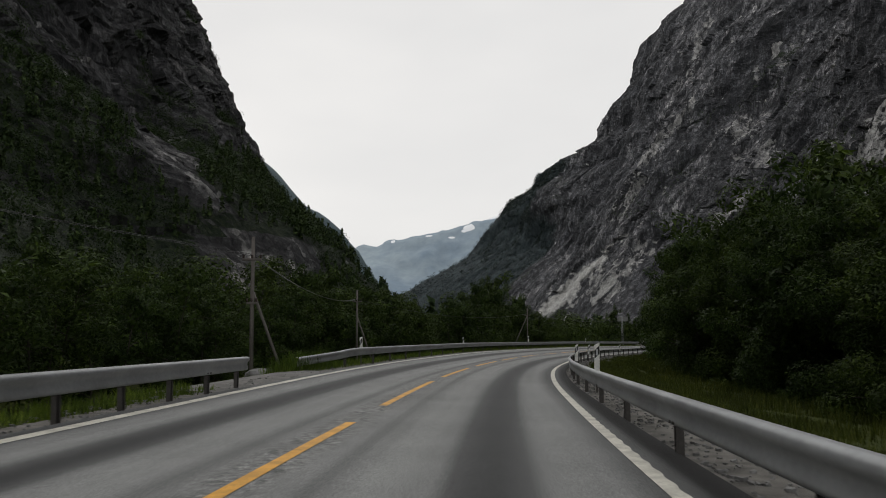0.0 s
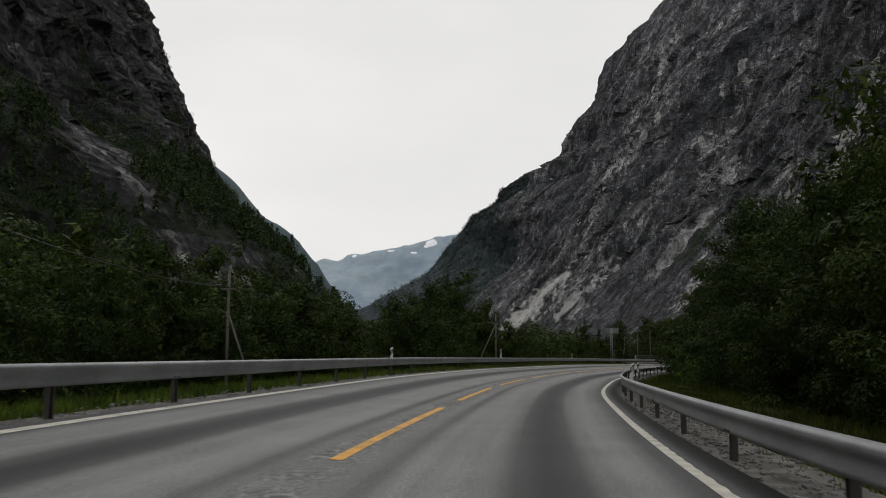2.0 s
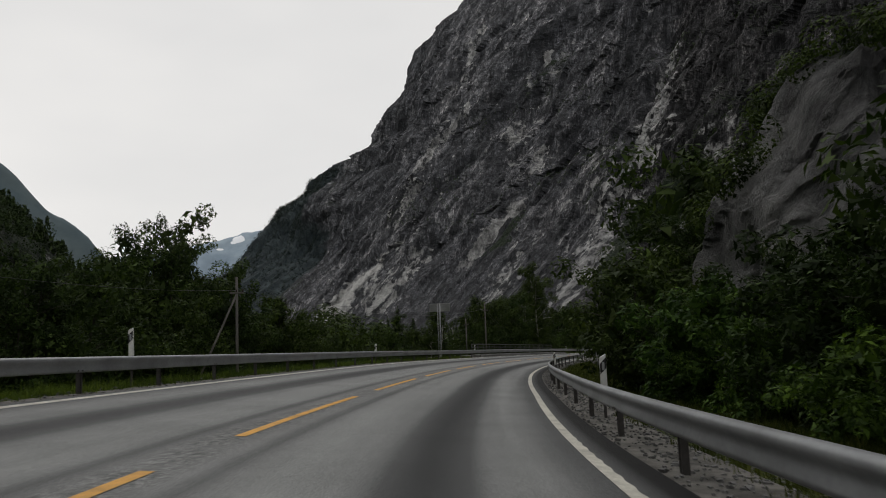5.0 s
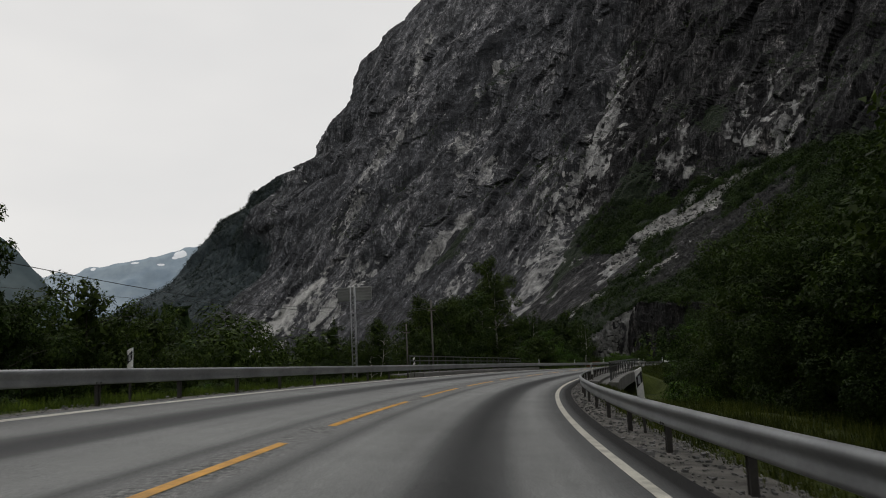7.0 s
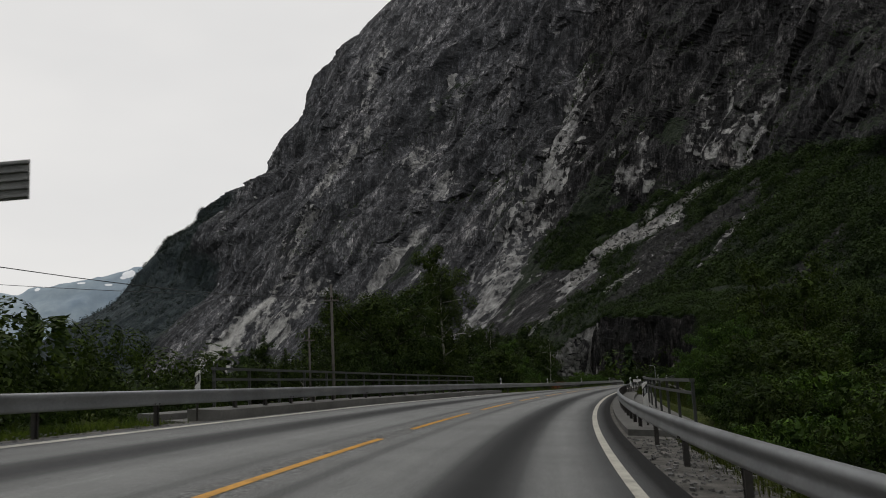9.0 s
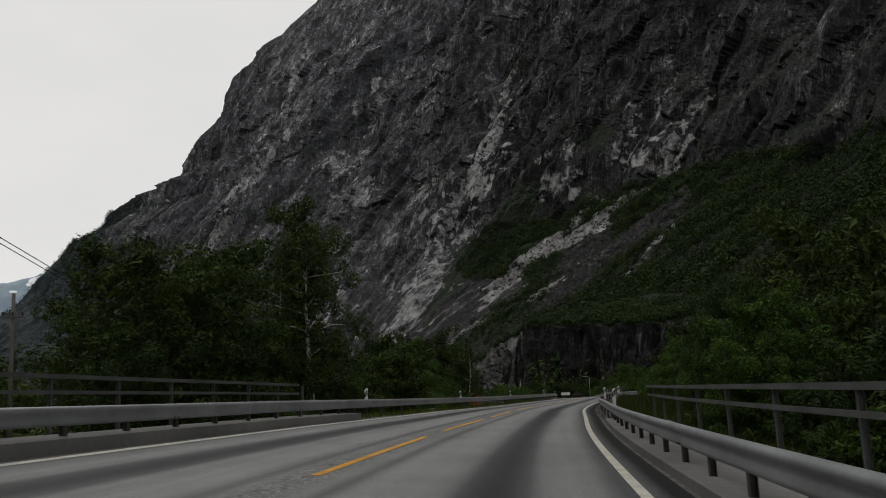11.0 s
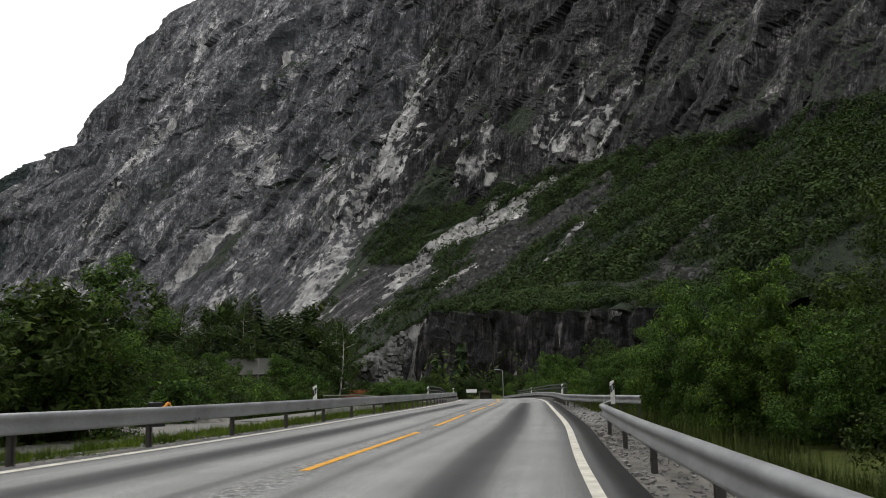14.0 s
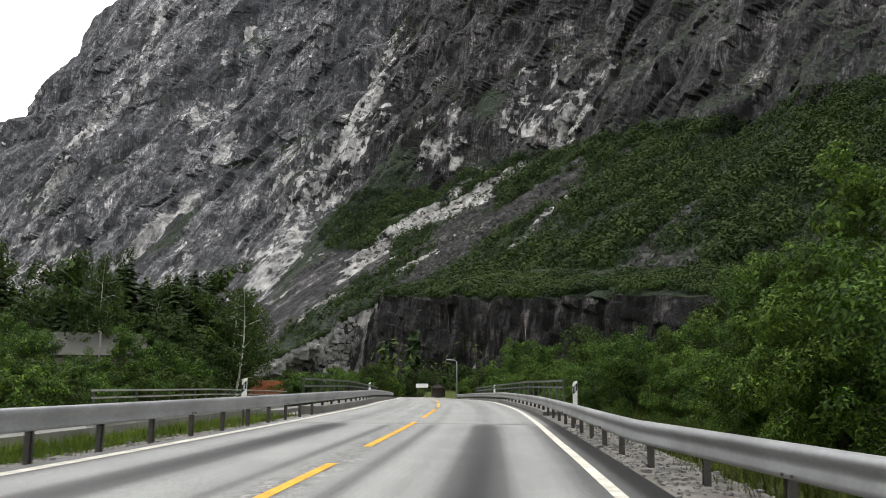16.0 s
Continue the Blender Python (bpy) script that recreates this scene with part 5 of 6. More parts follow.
ALDER_LABELS = "dense dark green alder standing on the roadside bank"
PROTOS = {
    "near": [broadleaf("alder_tree", 15, 9.0, 3.4, 0.06, 40000, 0.070, LEAF, BARK, 4, ALDER_LABELS, three=True, tuft=0.8), broadleaf("alder_tree", 16, 9.5, 3.6, 0.05, 40000, 0.070, LEAF, BARK, 5, ALDER_LABELS, three=True, tuft=0.8),
             broadleaf("alder_tree", 17, 8.5, 3.5, 0.05, 40000, 0.068, LEAF, BARK, 4, ALDER_LABELS, three=True, tuft=0.75)],
    "alder": [broadleaf("alder_tree", 11, 9.0, 3.4, 0.10, 14000, 0.112, LEAF, BARK, 3, ALDER_LABELS, three=True, tuft=0.85), broadleaf("alder_tree", 12, 10.0, 3.6, 0.08, 14000, 0.112, LEAF, BARK, 4, ALDER_LABELS, three=True, tuft=0.85),
              broadleaf("alder_tree", 13, 8.0, 3.6, 0.08, 14000, 0.108, LEAF, BARK, 4, ALDER_LABELS, three=True, tuft=0.85)],
    "back": [broadleaf("alder_tree", 21, 10.5, 4.0, 0.12, 8000, 0.15, LEAF, BARK, 2, "tall dark green alder behind the front row", three=True), broadleaf("alder_tree", 22, 9.0, 4.2, 0.12, 8000, 0.15, LEAF, BARK, 2, "tall dark green alder behind the front row", three=True)],
    "fresh": [broadleaf("alder_tree", 31, 7.5, 3.4, 0.04, 40000, 0.064, LEAF_LIGHT, BARK, 4, "bright green leafy alder close to the road", three=True, tuft=0.68), broadleaf("alder_tree", 32, 6.5, 3.3, 0.03, 40000, 0.064, LEAF_LIGHT, BARK, 5, "bright green leafy alder close to the road", three=True, tuft=0.68)],
    "bush": [broadleaf("willow_bush", 41, 3.6, 2.4, 0.03, 9000, 0.098, LEAF_LIGHT, BARK, 5, "low round green willow bush", "bush", three=True, tuft=0.75), broadleaf("willow_bush", 42, 2.8, 2.2, 0.03, 8000, 0.094, LEAF_LIGHT, BARK, 5, "low round green willow bush", "bush", three=True, tuft=0.75),
             broadleaf("willow_bush", 43, 4.4, 2.8, 0.03, 10000, 0.104, LEAF, BARK, 5, "low round green willow bush", "bush", three=True, tuft=0.75)],
    "birch": [broadleaf("birch_tree", 51, 15.0, 3.2, 0.2, 15000, 0.062, LEAF, BIRCH_BARK, 2, "tall slender birch with pale bark and hanging twigs", "tree", 0.9, 0.6, three=True, tuft=0.62, flat=1.7), broadleaf("birch_tree", 52, 12.0, 3.0, 0.2, 13000, 0.062, LEAF, BIRCH_BARK, 2, "tall slender birch with pale bark and hanging twigs", "tree", 0.9, 0.5, three=True, tuft=0.62, flat=1.7)],
    "tall": [broadleaf("birch_tree", 53, 17.0, 3.4, 0.2, 36000, 0.078, LEAF, BIRCH_BARK, 2, "tall broad birch, its dense dark crown hanging low", "tree", 1.0, 0.5, three=True, tuft=0.85, flat=1.3)],
    "spruce": [spruce("spruce_tree", 61, 15.0, 3.1, 7000, "tall dark spruce in the valley wood"), spruce("spruce_tree", 62, 12.0, 2.8, 6000, "tall dark spruce in the valley wood")],
    "bare": [bare_tree("dead_birch", 71, 12.0, "bare pale dead birch at the wood's edge"), bare_tree("dead_birch", 72, 9.0, "bare pale dead birch at the wood's edge")],
}
# stand-ins with darker leaf colour for the alders that lie in shadow
PROTOS["shade"] = PROTOS["near"][:2]
USED = set()


def plant(kind, x, y, h=1.0, rng=random, sink=0.15, slim=1.0):
    if 306 < y < 350 and abs(x - (125.5 + 0.46 * (y - 306))) < 4.0:
        x -= 16.0 if kind == "birch" else 10.0  # an open lane runs into the yard
    fresh = [q for q in PROTOS[kind] if q.name not in USED]
    p = fresh[0] if fresh else rng.choice(PROTOS[kind])
    z = float(ground_z(np.array([x]), np.array([y]))[0]) - sink
    m = Matrix.LocRotScale((x, y, z), Euler((radians(rng.uniform(-3, 3)), radians(rng.uniform(-3, 3)), rng.uniform(0, 6.28))), None)
    k = h * rng.uniform(0.88, 1.12)
    if 132.5 < x < 142 and 314 < y < 323.5:
        k *= 0.45  # young growth in the clearing before the rubble
    if p.name not in USED:
        USED.add(p.name)
        p.matrix_world = m @ Matrix.Diagonal((slim * k * rng.uniform(0.9, 1.1), slim * k * rng.uniform(0.9, 1.1), k, 1))
        return p
    c = copy_thing(p, m)
    c.scale = (slim * k * rng.uniform(0.9, 1.1), slim * k * rng.uniform(0.9, 1.1), k)
    return c


BACKWOOD = []


def plant_road(kind, s, lat, h=1.0, rng=random, slim=1.0):
    if kind == "backwood":
        x, y = (float(v) for v in road_xy(s, lat))
        BACKWOOD.append((x, y, float(ground_z(np.array([x]), np.array([y]))[0]), 10.0 * h))
        return None
    x, y = road_xy(s, lat)
    return plant(kind, float(x), float(y), h, rng, 0.15, slim)


rng = random.Random(3)
# the dense wood on the inner side of the bend
s = -14.0
while s < 138:
    if 87 < s < 98.5:
        s = 99.0
    aside = 13.5 if 74.5 < s < 98 else 0.0  # bare rock stands here
    plant_road("near", s, float(np.interp(s, [90, 118, 138], [12.5, 13.6, 13.2])) + aside + rng.uniform(-0.8, 1.6), np.interp(s, [-14, 8, 30, 60, 85, 104, 122, 138], [0.6, 0.75, 0.98, 1.02, 1.1, 1.0, 0.88, 0.92]), rng)
    s += rng.uniform(2.9, 3.9)
for row, (lat, gap) in enumerate(((16.5, 4.2), (21.5, 5.0), (28.0, 6.0))):
    s = -8.0
    while s < 140:
        if row == 0 and 87 < s < 101:
            s += gap
            continue  # bare rock stands here
        plant_road("back" if row < 2 else "backwood", s, lat + (7.5 if row == 0 and 77 < s < 87 else 0.0) + rng.uniform(-1.5, 1.5), (1.05 + 0.06 * row) * float(np.interp(s, [0, 20, 60, 80, 104, 120, 138], [0.78, 1.0, 1.05, 1.22, 1.3, 0.95, 0.9])), rng)
        s += gap * rng.uniform(0.8, 1.2)
for s, lat, h in ((86.5, 9.8, 0.9), (89, 9.3, 1.0), (91.5, 9.0, 1.0), (94, 9.0, 1.1), (96.5, 9.3, 1.1)):
    plant_road("bush", s, lat, h, rng)
# shrubs beside the first bridge and beyond it on the inner side
for k in range(18):
    plant_road("bush", 144 + 2.6 * k, 10.8 + rng.uniform(-0.3, 2.2), 0.85 if 150 < 144 + 2.6 * k < 182 else 0.5, rng)
for k in range(14):
    plant_road("bush", 143 + 3.6 * k, 15.5 + rng.uniform(-1.0, 2.5), 1.3, rng)
for k in range(12):
    plant_road("alder", 143 + 4.4 * k, 21 + rng.uniform(-2, 3), 0.85, rng)
for s, lat, h in ((198, 10.5, 0.8), (201.5, 11.5, 1.0), (206, 10.4, 0.75), (210, 12.8, 0.97), (214.5, 13.2, 1.07), (218.5, 13.0, 1.07), (222.5, 12.6, 1.03), (226.5, 13.5, 0.94), (240, 14.5, 0.8), (244, 13.2, 0.9), (248.5, 11.8, 1.1), (263, 12.2, 0.8), (266, 11.5, 0.75)):
    plant_road("shade" if 208 < s < 228 else "fresh", s, lat, h, rng)
for s, lat, h in ((206, 18, 1.3), (213, 18, 1.45), (220, 18, 1.45), (227, 18, 1.3), (235, 20, 0.95), (243, 20, 0.95), (250, 19, 1.0), (257, 18, 0.95), (264, 17, 0.85)):
    plant_road("back", s, lat, h * 0.8, rng)
for k in range(15):
    plant_road("fresh", 272 + 6.0 * k, 12.5 + rng.uniform(-1, 2.5), 0.8 + 0.016 * k, rng)
for k in range(13):
    plant_road("back", 272 + 7.0 * k, 20 + rng.uniform(-2, 4), 0.8 + 0.015 * k, rng)
# outer side: the wood below the crag
for k in range(13):
    plant_road("alder", 6 + 5.2 * k, -17.5 - rng.uniform(0, 3) - 0.15 * k, 0.78, rng)
for k in range(14):
    plant_road("back", -6 + 5.6 * k, -24 - rng.uniform(0, 5), 0.95, rng)
for k in range(12):
    plant_road("backwood", 0 + 7.5 * k, -34 - rng.uniform(0, 6), 1.1, rng)
for k in range(34):
    plant_road("alder" if k % 2 else "back", 66 + 3.4 * k, -21 - rng.uniform(0, 5), np.interp(k, [0, 12, 23, 27, 34], [1.0, 0.95, 0.9, 0.5, 0.45]), rng)
for k in range(26):
    plant_road("backwood", 64 + 4.6 * k, -31 - rng.uniform(0, 8), np.interp(k, [0, 18, 22, 26], [1.15, 1.05, 0.6, 0.55]), rng)
for k in range(26):
    plant_road("backwood", 96 + 5.5 * k, -52 - rng.uniform(0, 34), 1.1, rng)
for k in range(16):
    plant(rng.choice(("back", "alder")), rng.uniform(196, 232), rng.uniform(330, 440), 0.55, rng)
for s, lat, h in ((122, -23.5, 1.25), (125, -24.5, 1.4), (128, -23.5, 1.3), (119, -26, 1.15)):
    plant_road("alder", s, lat, h, rng, 0.85)
plant_road("birch", 123, -24, 0.84, rng)
plant_road("birch", 128.5, -25.5, 0.76, rng)
for k in range(14):
    plant_road("bush", 118 + 3.6 * k, -12.5 - rng.uniform(0, 3.5), 0.72, rng)
# round the far end of the first bridge
for s, lat, h in ((191, -15.0, 0.55), (194, -17, 0.85), (197, -16.0, 1.0), (200, -19, 1.15), (203, -17.5, 1.35), (204.5, -20.5, 1.3), (206, -19.5, 1.45), (208.5, -19.5, 1.25), (211, -21.5, 1.15), (213, -23, 0.75), (217, -17, 0.55), (220, -24, 0.6), (226, -21, 0.75), (230, -23, 0.7)):
    plant_road("alder", s, lat, h, rng)
plant_road("tall", 220.7, -18.0, 0.97, rng, 1.15)
plant_road("alder", 222.0, -20.5, 1.1, rng, 0.85)
plant_road("alder", 218.5, -19.0, 0.9, rng)
for s, lat, h in ((233, -18.5, 0.55), (231, -20.5, 0.6), (228.5, -19, 0.6)):
    plant_road("alder", s, lat, h, rng, 0.85)
for s, lat, h in ((239, -16, 0.92), (241.5, -17.5, 0.9), (236.5, -17, 0.8)):
    plant_road("fresh", s, lat, h, rng)
plant_road("birch", 219.0, -19.2, 1.0, rng, 1.1)
for s, lat, h in ((213, -17, 0.9), (225, -15.5, 0.9), (229, -17, 1.0), (237, -17, 1.15), (234, -20, 1.1), (242, -22, 0.9), (255, -17.5, 0.9), (258, -19.5, 1.05), (263, -20.5, 0.9), (270, -20.5, 0.95), (265.5, -22, 1.1), (276, -21, 0.9), (283, -21, 0.95), (290, -22, 0.9), (297, -24, 0.95)):
    plant_road("bush", s, lat, h, rng)
for k in range(22):
    plant_road("bush", 330 + 4.5 * k, -9 - rng.uniform(0, 16), rng.uniform(0.7, 1.2), rng)
for k in range(15):
    plant_road("bush", 338 + 5.0 * k, 8.5 + rng.uniform(0, 2.5), rng.uniform(0.8, 1.2), rng)
for k in range(12):
    plant_road("bush", 282 + 4.5 * k, -20 - rng.uniform(0, 8), rng.uniform(0.8, 1.1), rng)
for x, y in ((95, 290), (100, 293), (91, 284), (112, 306), (119, 311), (125, 318), (131, 326)):
    plant("bush", x, y, 1.2, rng)
# the valley wood beyond the yard
for k in range(70):
    a, d = radians(rng.uniform(-11, 20.5)), rng.uniform(98, 165)
    tall = rng.random()
    plant("spruce" if tall < 0.34 else "birch" if tall < 0.6 else "back", 94 + d * math.sin(a), 228 + d * math.cos(a), rng.uniform(0.95, 1.35) * (0.95 if tall < 0.6 else 1.3), rng)
for k in range(20):
    a, d = radians(rng.uniform(-8, 24)), rng.uniform(88, 105)
    plant("back", 94 + d * math.sin(a), 228 + d * math.cos(a), rng.uniform(0.6, 0.9), rng)
for k in range(62):
    a, d = radians(rng.uniform(6, 22)), rng.uniform(92, 128)
    plant(("spruce", "back", "birch", "back", "birch")[k % 5], 94 + d * math.sin(a), 228 + d * math.cos(a), rng.uniform(0.9, 1.2) * (0.9, 1.3, 0.9, 1.2, 1.0)[k % 5], rng)
for x, y in ((103, 308), (107.5, 309.5), (111.5, 309), (116, 308.5), (120, 310)):
    plant("fresh", x, y, 1.08, rng)
for x, y in ((106, 304), (109.0, 305.5), (113.5, 305)):
    plant("fresh", x, y, 1.15, rng)
for x, y, h in ((100.5, 287, 0.9), (104, 288.5, 0.78), (97, 286, 0.95)):
    plant("fresh", x, y, h, rng)
for k in range(12):
    a, d = radians(27.5 + 1.15 * k), rng.uniform(196, 206) if k < 5 else rng.uniform(214, 224)
    plant("bush", 94 + d * math.sin(a), 228 + d * math.cos(a), rng.uniform(1.0, 1.4), rng)
plant_road("fresh", 252.5, 12.2, 1.35, rng, 0.8)
plant_road("fresh", 256.5, 12.0, 1.2, rng, 0.85)
plant_road("fresh", 260.5, 11.6, 1.12, rng, 0.95)
plant_road("fresh", 264.5, 11.0, 0.95, rng, 1.0)
plant_road("fresh", 269.0, 12.0, 0.85, rng, 1.0)
for x, y in ((97, 318), (88, 322), (104, 330)):
    plant("bare", x, y, 1.1, rng)
# low sunlit shrubs round the foot of the bare rock
rng = random.Random(77)
for s, lat, h in ((76, 9.6, 0.7), (79, 10.2, 0.8), (82, 9.4, 0.75), (84.5, 10.6, 0.85), (87.5, 9.9, 0.75), (78.5, 12.6, 0.95), (82.5, 13.0, 1.0)):
    plant_road("bush", s, lat, h * 1.1, rng)
for s, lat, h in ((85.0, 9.2, 0.42), (89.5, 9.0, 0.45), (80.5, 11.0, 0.5), (93.5, 9.2, 0.42), (77.0, 11.2, 0.55)):
    plant_road("fresh", s, lat, h, rng)


# ---- woods on the slopes: many small clumps, joined ----
def clump_stuff(name, P, h, leaves, mat, label, seed, cone=False, blade=(0.07, 0.17)):
    """Bushes or small trees on the points P, each a handful of leaf blades."""
    rng = np.random.default_rng(seed)
    n = len(P)
    hh = h * (0.6 + 0.8 * rng.random(n))
    k = np.repeat(np.arange(n), leaves)
    d = rng.normal(size=(n * leaves, 3))
    d /= np.linalg.norm(d, axis=1)[:, None]
    f = rng.random(n * leaves)
    if cone:
        w = 0.22 * (1 - f)[:, None] * hh[k][:, None] + 0.05
        c = P[k] + d * w * np.array([1, 1, 0]) + np.stack([0 * f, 0 * f, f * hh[k]], 1)
    else:
        c = P[k] + d * (hh[k] * 0.42)[:, None] + np.stack([0 * f, 0 * f, 0.4 * hh[k]], 1)
    nrm = d * 0.9 + rng.normal(size=d.shape) * 0.18 + np.array([0, 0, 0.45])
    a = np.cross(nrm, rng.normal(size=d.shape))
    a /= np.linalg.norm(a, axis=1)[:, None]
    b = np.cross(nrm, a)
    b /= np.linalg.norm(b, axis=1)[:, None]
    if cone:
        a[:, 2] -= 0.4
    s = (hh[k] * rng.uniform(blade[0], blade[1], n * leaves))[:, None]
    v = np.stack([c - a * s, c + b * s * 0.9, c + a * s - b * s * 0.4], 1).reshape(-1, 3)
    ob = new(name, mesh_from(name, v, np.arange(len(v)).reshape(-1, 3), mat, False))
    return tagged(ob, label, "vegetation", kind="stuff")


def scatter(G, n, seed, keep, rows):
    """n points on the grid surface G in the given range of its rows, where keep() of the point and its noise allows."""
    rng = np.random.default_rng(seed)
    nu, nv = G.shape[:2]
    out = []
    while sum(map(len, out)) < n:
        u = rng.random(4000) * (nu - 2)
        v = rows[0] + rng.random(4000) * (rows[1] - rows[0])
        i, j = u.astype(int), v.astype(int)
        p = G[i, j] + (G[i + 1, j] - G[i, j]) * (u - i)[:, None] + (G[i, j + 1] - G[i, j]) * (v - j)[:, None]
        out.append(p[keep(p)])
    return np.concatenate(out)[:n]


def on_talus(p):
    bare = rubble(p) > 0.35 + 0.5 * vnoise(p[:, 1] / 5, p[:, 2] / 4, 2.0)
    for (a, b, w, k) in PALES_R:
        bare |= capsule(p, a, b) < w * (1.05 + 0.5 * vnoise(p[:, 1] / 6, p[:, 2] / 4, 8.0))
    return (p[:, 1] > 250) & (p[:, 1] < 840) & (slope_wood(p) > 0.4) & ~bare & (p[:, 2] > 6)


back = np.array(BACKWOOD)
clump_stuff("back_wood", np.repeat(back[:, :3], 4, 0) + np.random.default_rng(41).normal(size=(4 * len(back), 3)) * np.array([1.4, 1.4, 1.0]) + np.tile(np.array([[0, 0, 0.4], [0, 0, 2.6], [0, 0, 4.6], [0, 0, 6.2]]), (len(back), 1)), 4.6, 420, LEAF, "dark alder wood behind the roadside trees", 42, False, (0.025, 0.06))
clump_stuff("knoll_shrubs", KNOLL[::2], 1.4, 240, LEAF, "shrubs rooted in the cracks of the rock knoll", 45, False, (0.03, 0.07))
clump_stuff("talus_thicket", scatter(RP, 3200, 61, lambda p: on_talus(p) & (fbm(p[:, 1] / 28, p[:, 2] / 20, 7.0, 3) > -0.1), (4, 54)), 6.2, 46, SCRUB, "birch thickets on the slope under the cliff", 62, False, (0.05, 0.12))
clump_stuff("talus_bushes", scatter(RP, 9000, 1, on_talus, (4, 56)), 3.2, 34, SCRUB, "green birch scrub on the slope under the cliff", 5)
clump_stuff("bluff_scrub", scatter(bluff_top[0], 4200, 12, lambda p: (p[:, 2] > 5) & (fbm(p[:, 0] / 14, p[:, 1] / 14, 3.0, 2) > -0.45), (0, 6)), 2.4, 42, SCRUB, "scrub on top of the rock cutting", 15)
clump_stuff("ledge_bushes", scatter(RP, 900, 2, lambda p: (p[:, 1] > 500) & (p[:, 1] < 1300) & (fbm(p[:, 1] / 60, p[:, 2] / 40, 9.0, 3) > 0.35), (58, 190)), 4.0, 20, SCRUB, "scrub on the ledges of the cliff", 6)
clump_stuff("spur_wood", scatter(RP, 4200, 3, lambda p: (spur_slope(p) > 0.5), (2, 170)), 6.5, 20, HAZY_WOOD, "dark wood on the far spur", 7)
clump_stuff("crag_wood", scatter(LP, 4600, 4, lambda p: (p[:, 1] > 40) & (p[:, 1] < 720) & ((crag_bare(p) < 0.5) | (fbm(p[:, 1] / 30, p[:, 2] / 60, 4.4, 3) > 0.32)) & (fbm(p[:, 1] / 50, p[:, 2] / 40, 2.0, 3) > np.interp(p[:, 2], [40, 90, 150, 260], [-0.6, -0.2, 0.3, 0.5])), (1, 150)), 5.0, 60, SCRUB, "dark wood on the crag's ledges", 8, False, (0.035, 0.085))
clump_stuff("crag_firs", scatter(LP, 900, 5, lambda p: (p[:, 1] > 200) & (p[:, 1] < 560) & (crag_bare(p) < 0.5), (4, 70)), 6.0, 50, NEEDLES, "small dark firs on the crag", 9, True)


def floor_points(n, seed, fn):
    rng = np.random.default_rng(seed)
    pts = []
    while len(pts) < n:
        x, y = rng.uniform(-160, 330, 3000), rng.uniform(150, 1300, 3000)
        ok = fn(x, y)
        pts += list(zip(x[ok], y[ok]))
    p = np.array(pts[:n])
    return np.column_stack([p, ground_z(p[:, 0], p[:, 1])])


def far_floor(x, y):
    s, lat = road_coords(x, y)
    left = (lat < -75) & (y < 420) & (y > 270) & (x > -60 + 0 * y)
    sight = (x > 94 + 0.41 * (y - 228)) & (x < 94 + 0.565 * (y - 228)) & (y < 560)
    ahead = ~sight & (y > 420) & (x > -150 + 0.02 * y) & (x < 235 - np.clip(y - 900, 0, 400) * 0.3)
    return (left & (y > 150) & (s < 290)) | ahead


clump_stuff("valley_wood", floor_points(3200, 6, far_floor), 12.5, 110, LEAF, "dark deciduous wood across the valley floor", 10, False, (0.03, 0.075))
clump_stuff("valley_firs", floor_points(800, 7, far_floor), 12.5, 70, NEEDLES, "dark firs across the valley floor", 11, True)


# ---- grass on the verges ----
def tufts(name, n, seed, srange, lats, hgt, label, blades=9, mat=GRASS):
    rng = np.random.default_rng(seed)
    s = rng.uniform(*srange, n)
    lat = lats[0] + (lats[1] - lats[0]) * rng.random(n)
    side = np.sign(lats[0])
    lat = np.where(side > 0, width_right(s) + lat, -width_left(s) + lat)
    keep = (vnoise(s * 0.35, lat * 0.9) > -0.55) & ~((s > 144) & (s < 189)) & ~((s > 266) & (s < 337))
    if side < 0:
        keep &= ~((s > 4) & (s < 14))
    else:
        keep &= ~((s > 229) & (s < 238))
    s, lat = s[keep], lat[keep]
    x, y = road_xy(s, lat)
    z = ground_z(x, y)
    m = len(x)
    k = np.repeat(np.arange(m), blades)
    an = rng.uniform(0, 6.28, m * blades)
    L = hgt * rng.uniform(0.5, 1.25, m * blades) * np.repeat(0.6 + 0.8 * rng.random(m), blades)
    base = np.stack([x[k] + rng.normal(size=m * blades) * 0.07, y[k] + rng.normal(size=m * blades) * 0.07, z[k] - 0.02], 1)
    d = np.stack([np.cos(an), np.sin(an), 0 * an], 1)
    w = np.stack([-np.sin(an), np.cos(an), 0 * an], 1) * 0.012
    lean = rng.uniform(0.1, 0.55, m * blades)[:, None]
    tip = base + d * L[:, None] * lean + np.stack([0 * an, 0 * an, L], 1)
    v = np.stack([base - w, base + w, tip], 1).reshape(-1, 3)
    ob = new(name, mesh_from(name, v, np.arange(len(v)).reshape(-1, 3), mat, False))
    return tagged(ob, label, "grass", kind="stuff")


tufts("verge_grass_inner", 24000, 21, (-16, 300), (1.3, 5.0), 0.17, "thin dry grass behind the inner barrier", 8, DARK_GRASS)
tufts("verge_grass_outer", 26000, 22, (-16, 290), (-0.7, -4.5), 0.2, "green grass and weeds behind the outer barrier", 9)
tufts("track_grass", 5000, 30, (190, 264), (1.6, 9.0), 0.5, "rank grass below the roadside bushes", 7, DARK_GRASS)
tufts("lay_by_weeds", 700, 29, (14.2, 19.5), (-1.3, -4.2), 0.55, "tall weeds round the boulder and the barrier's start", 10)
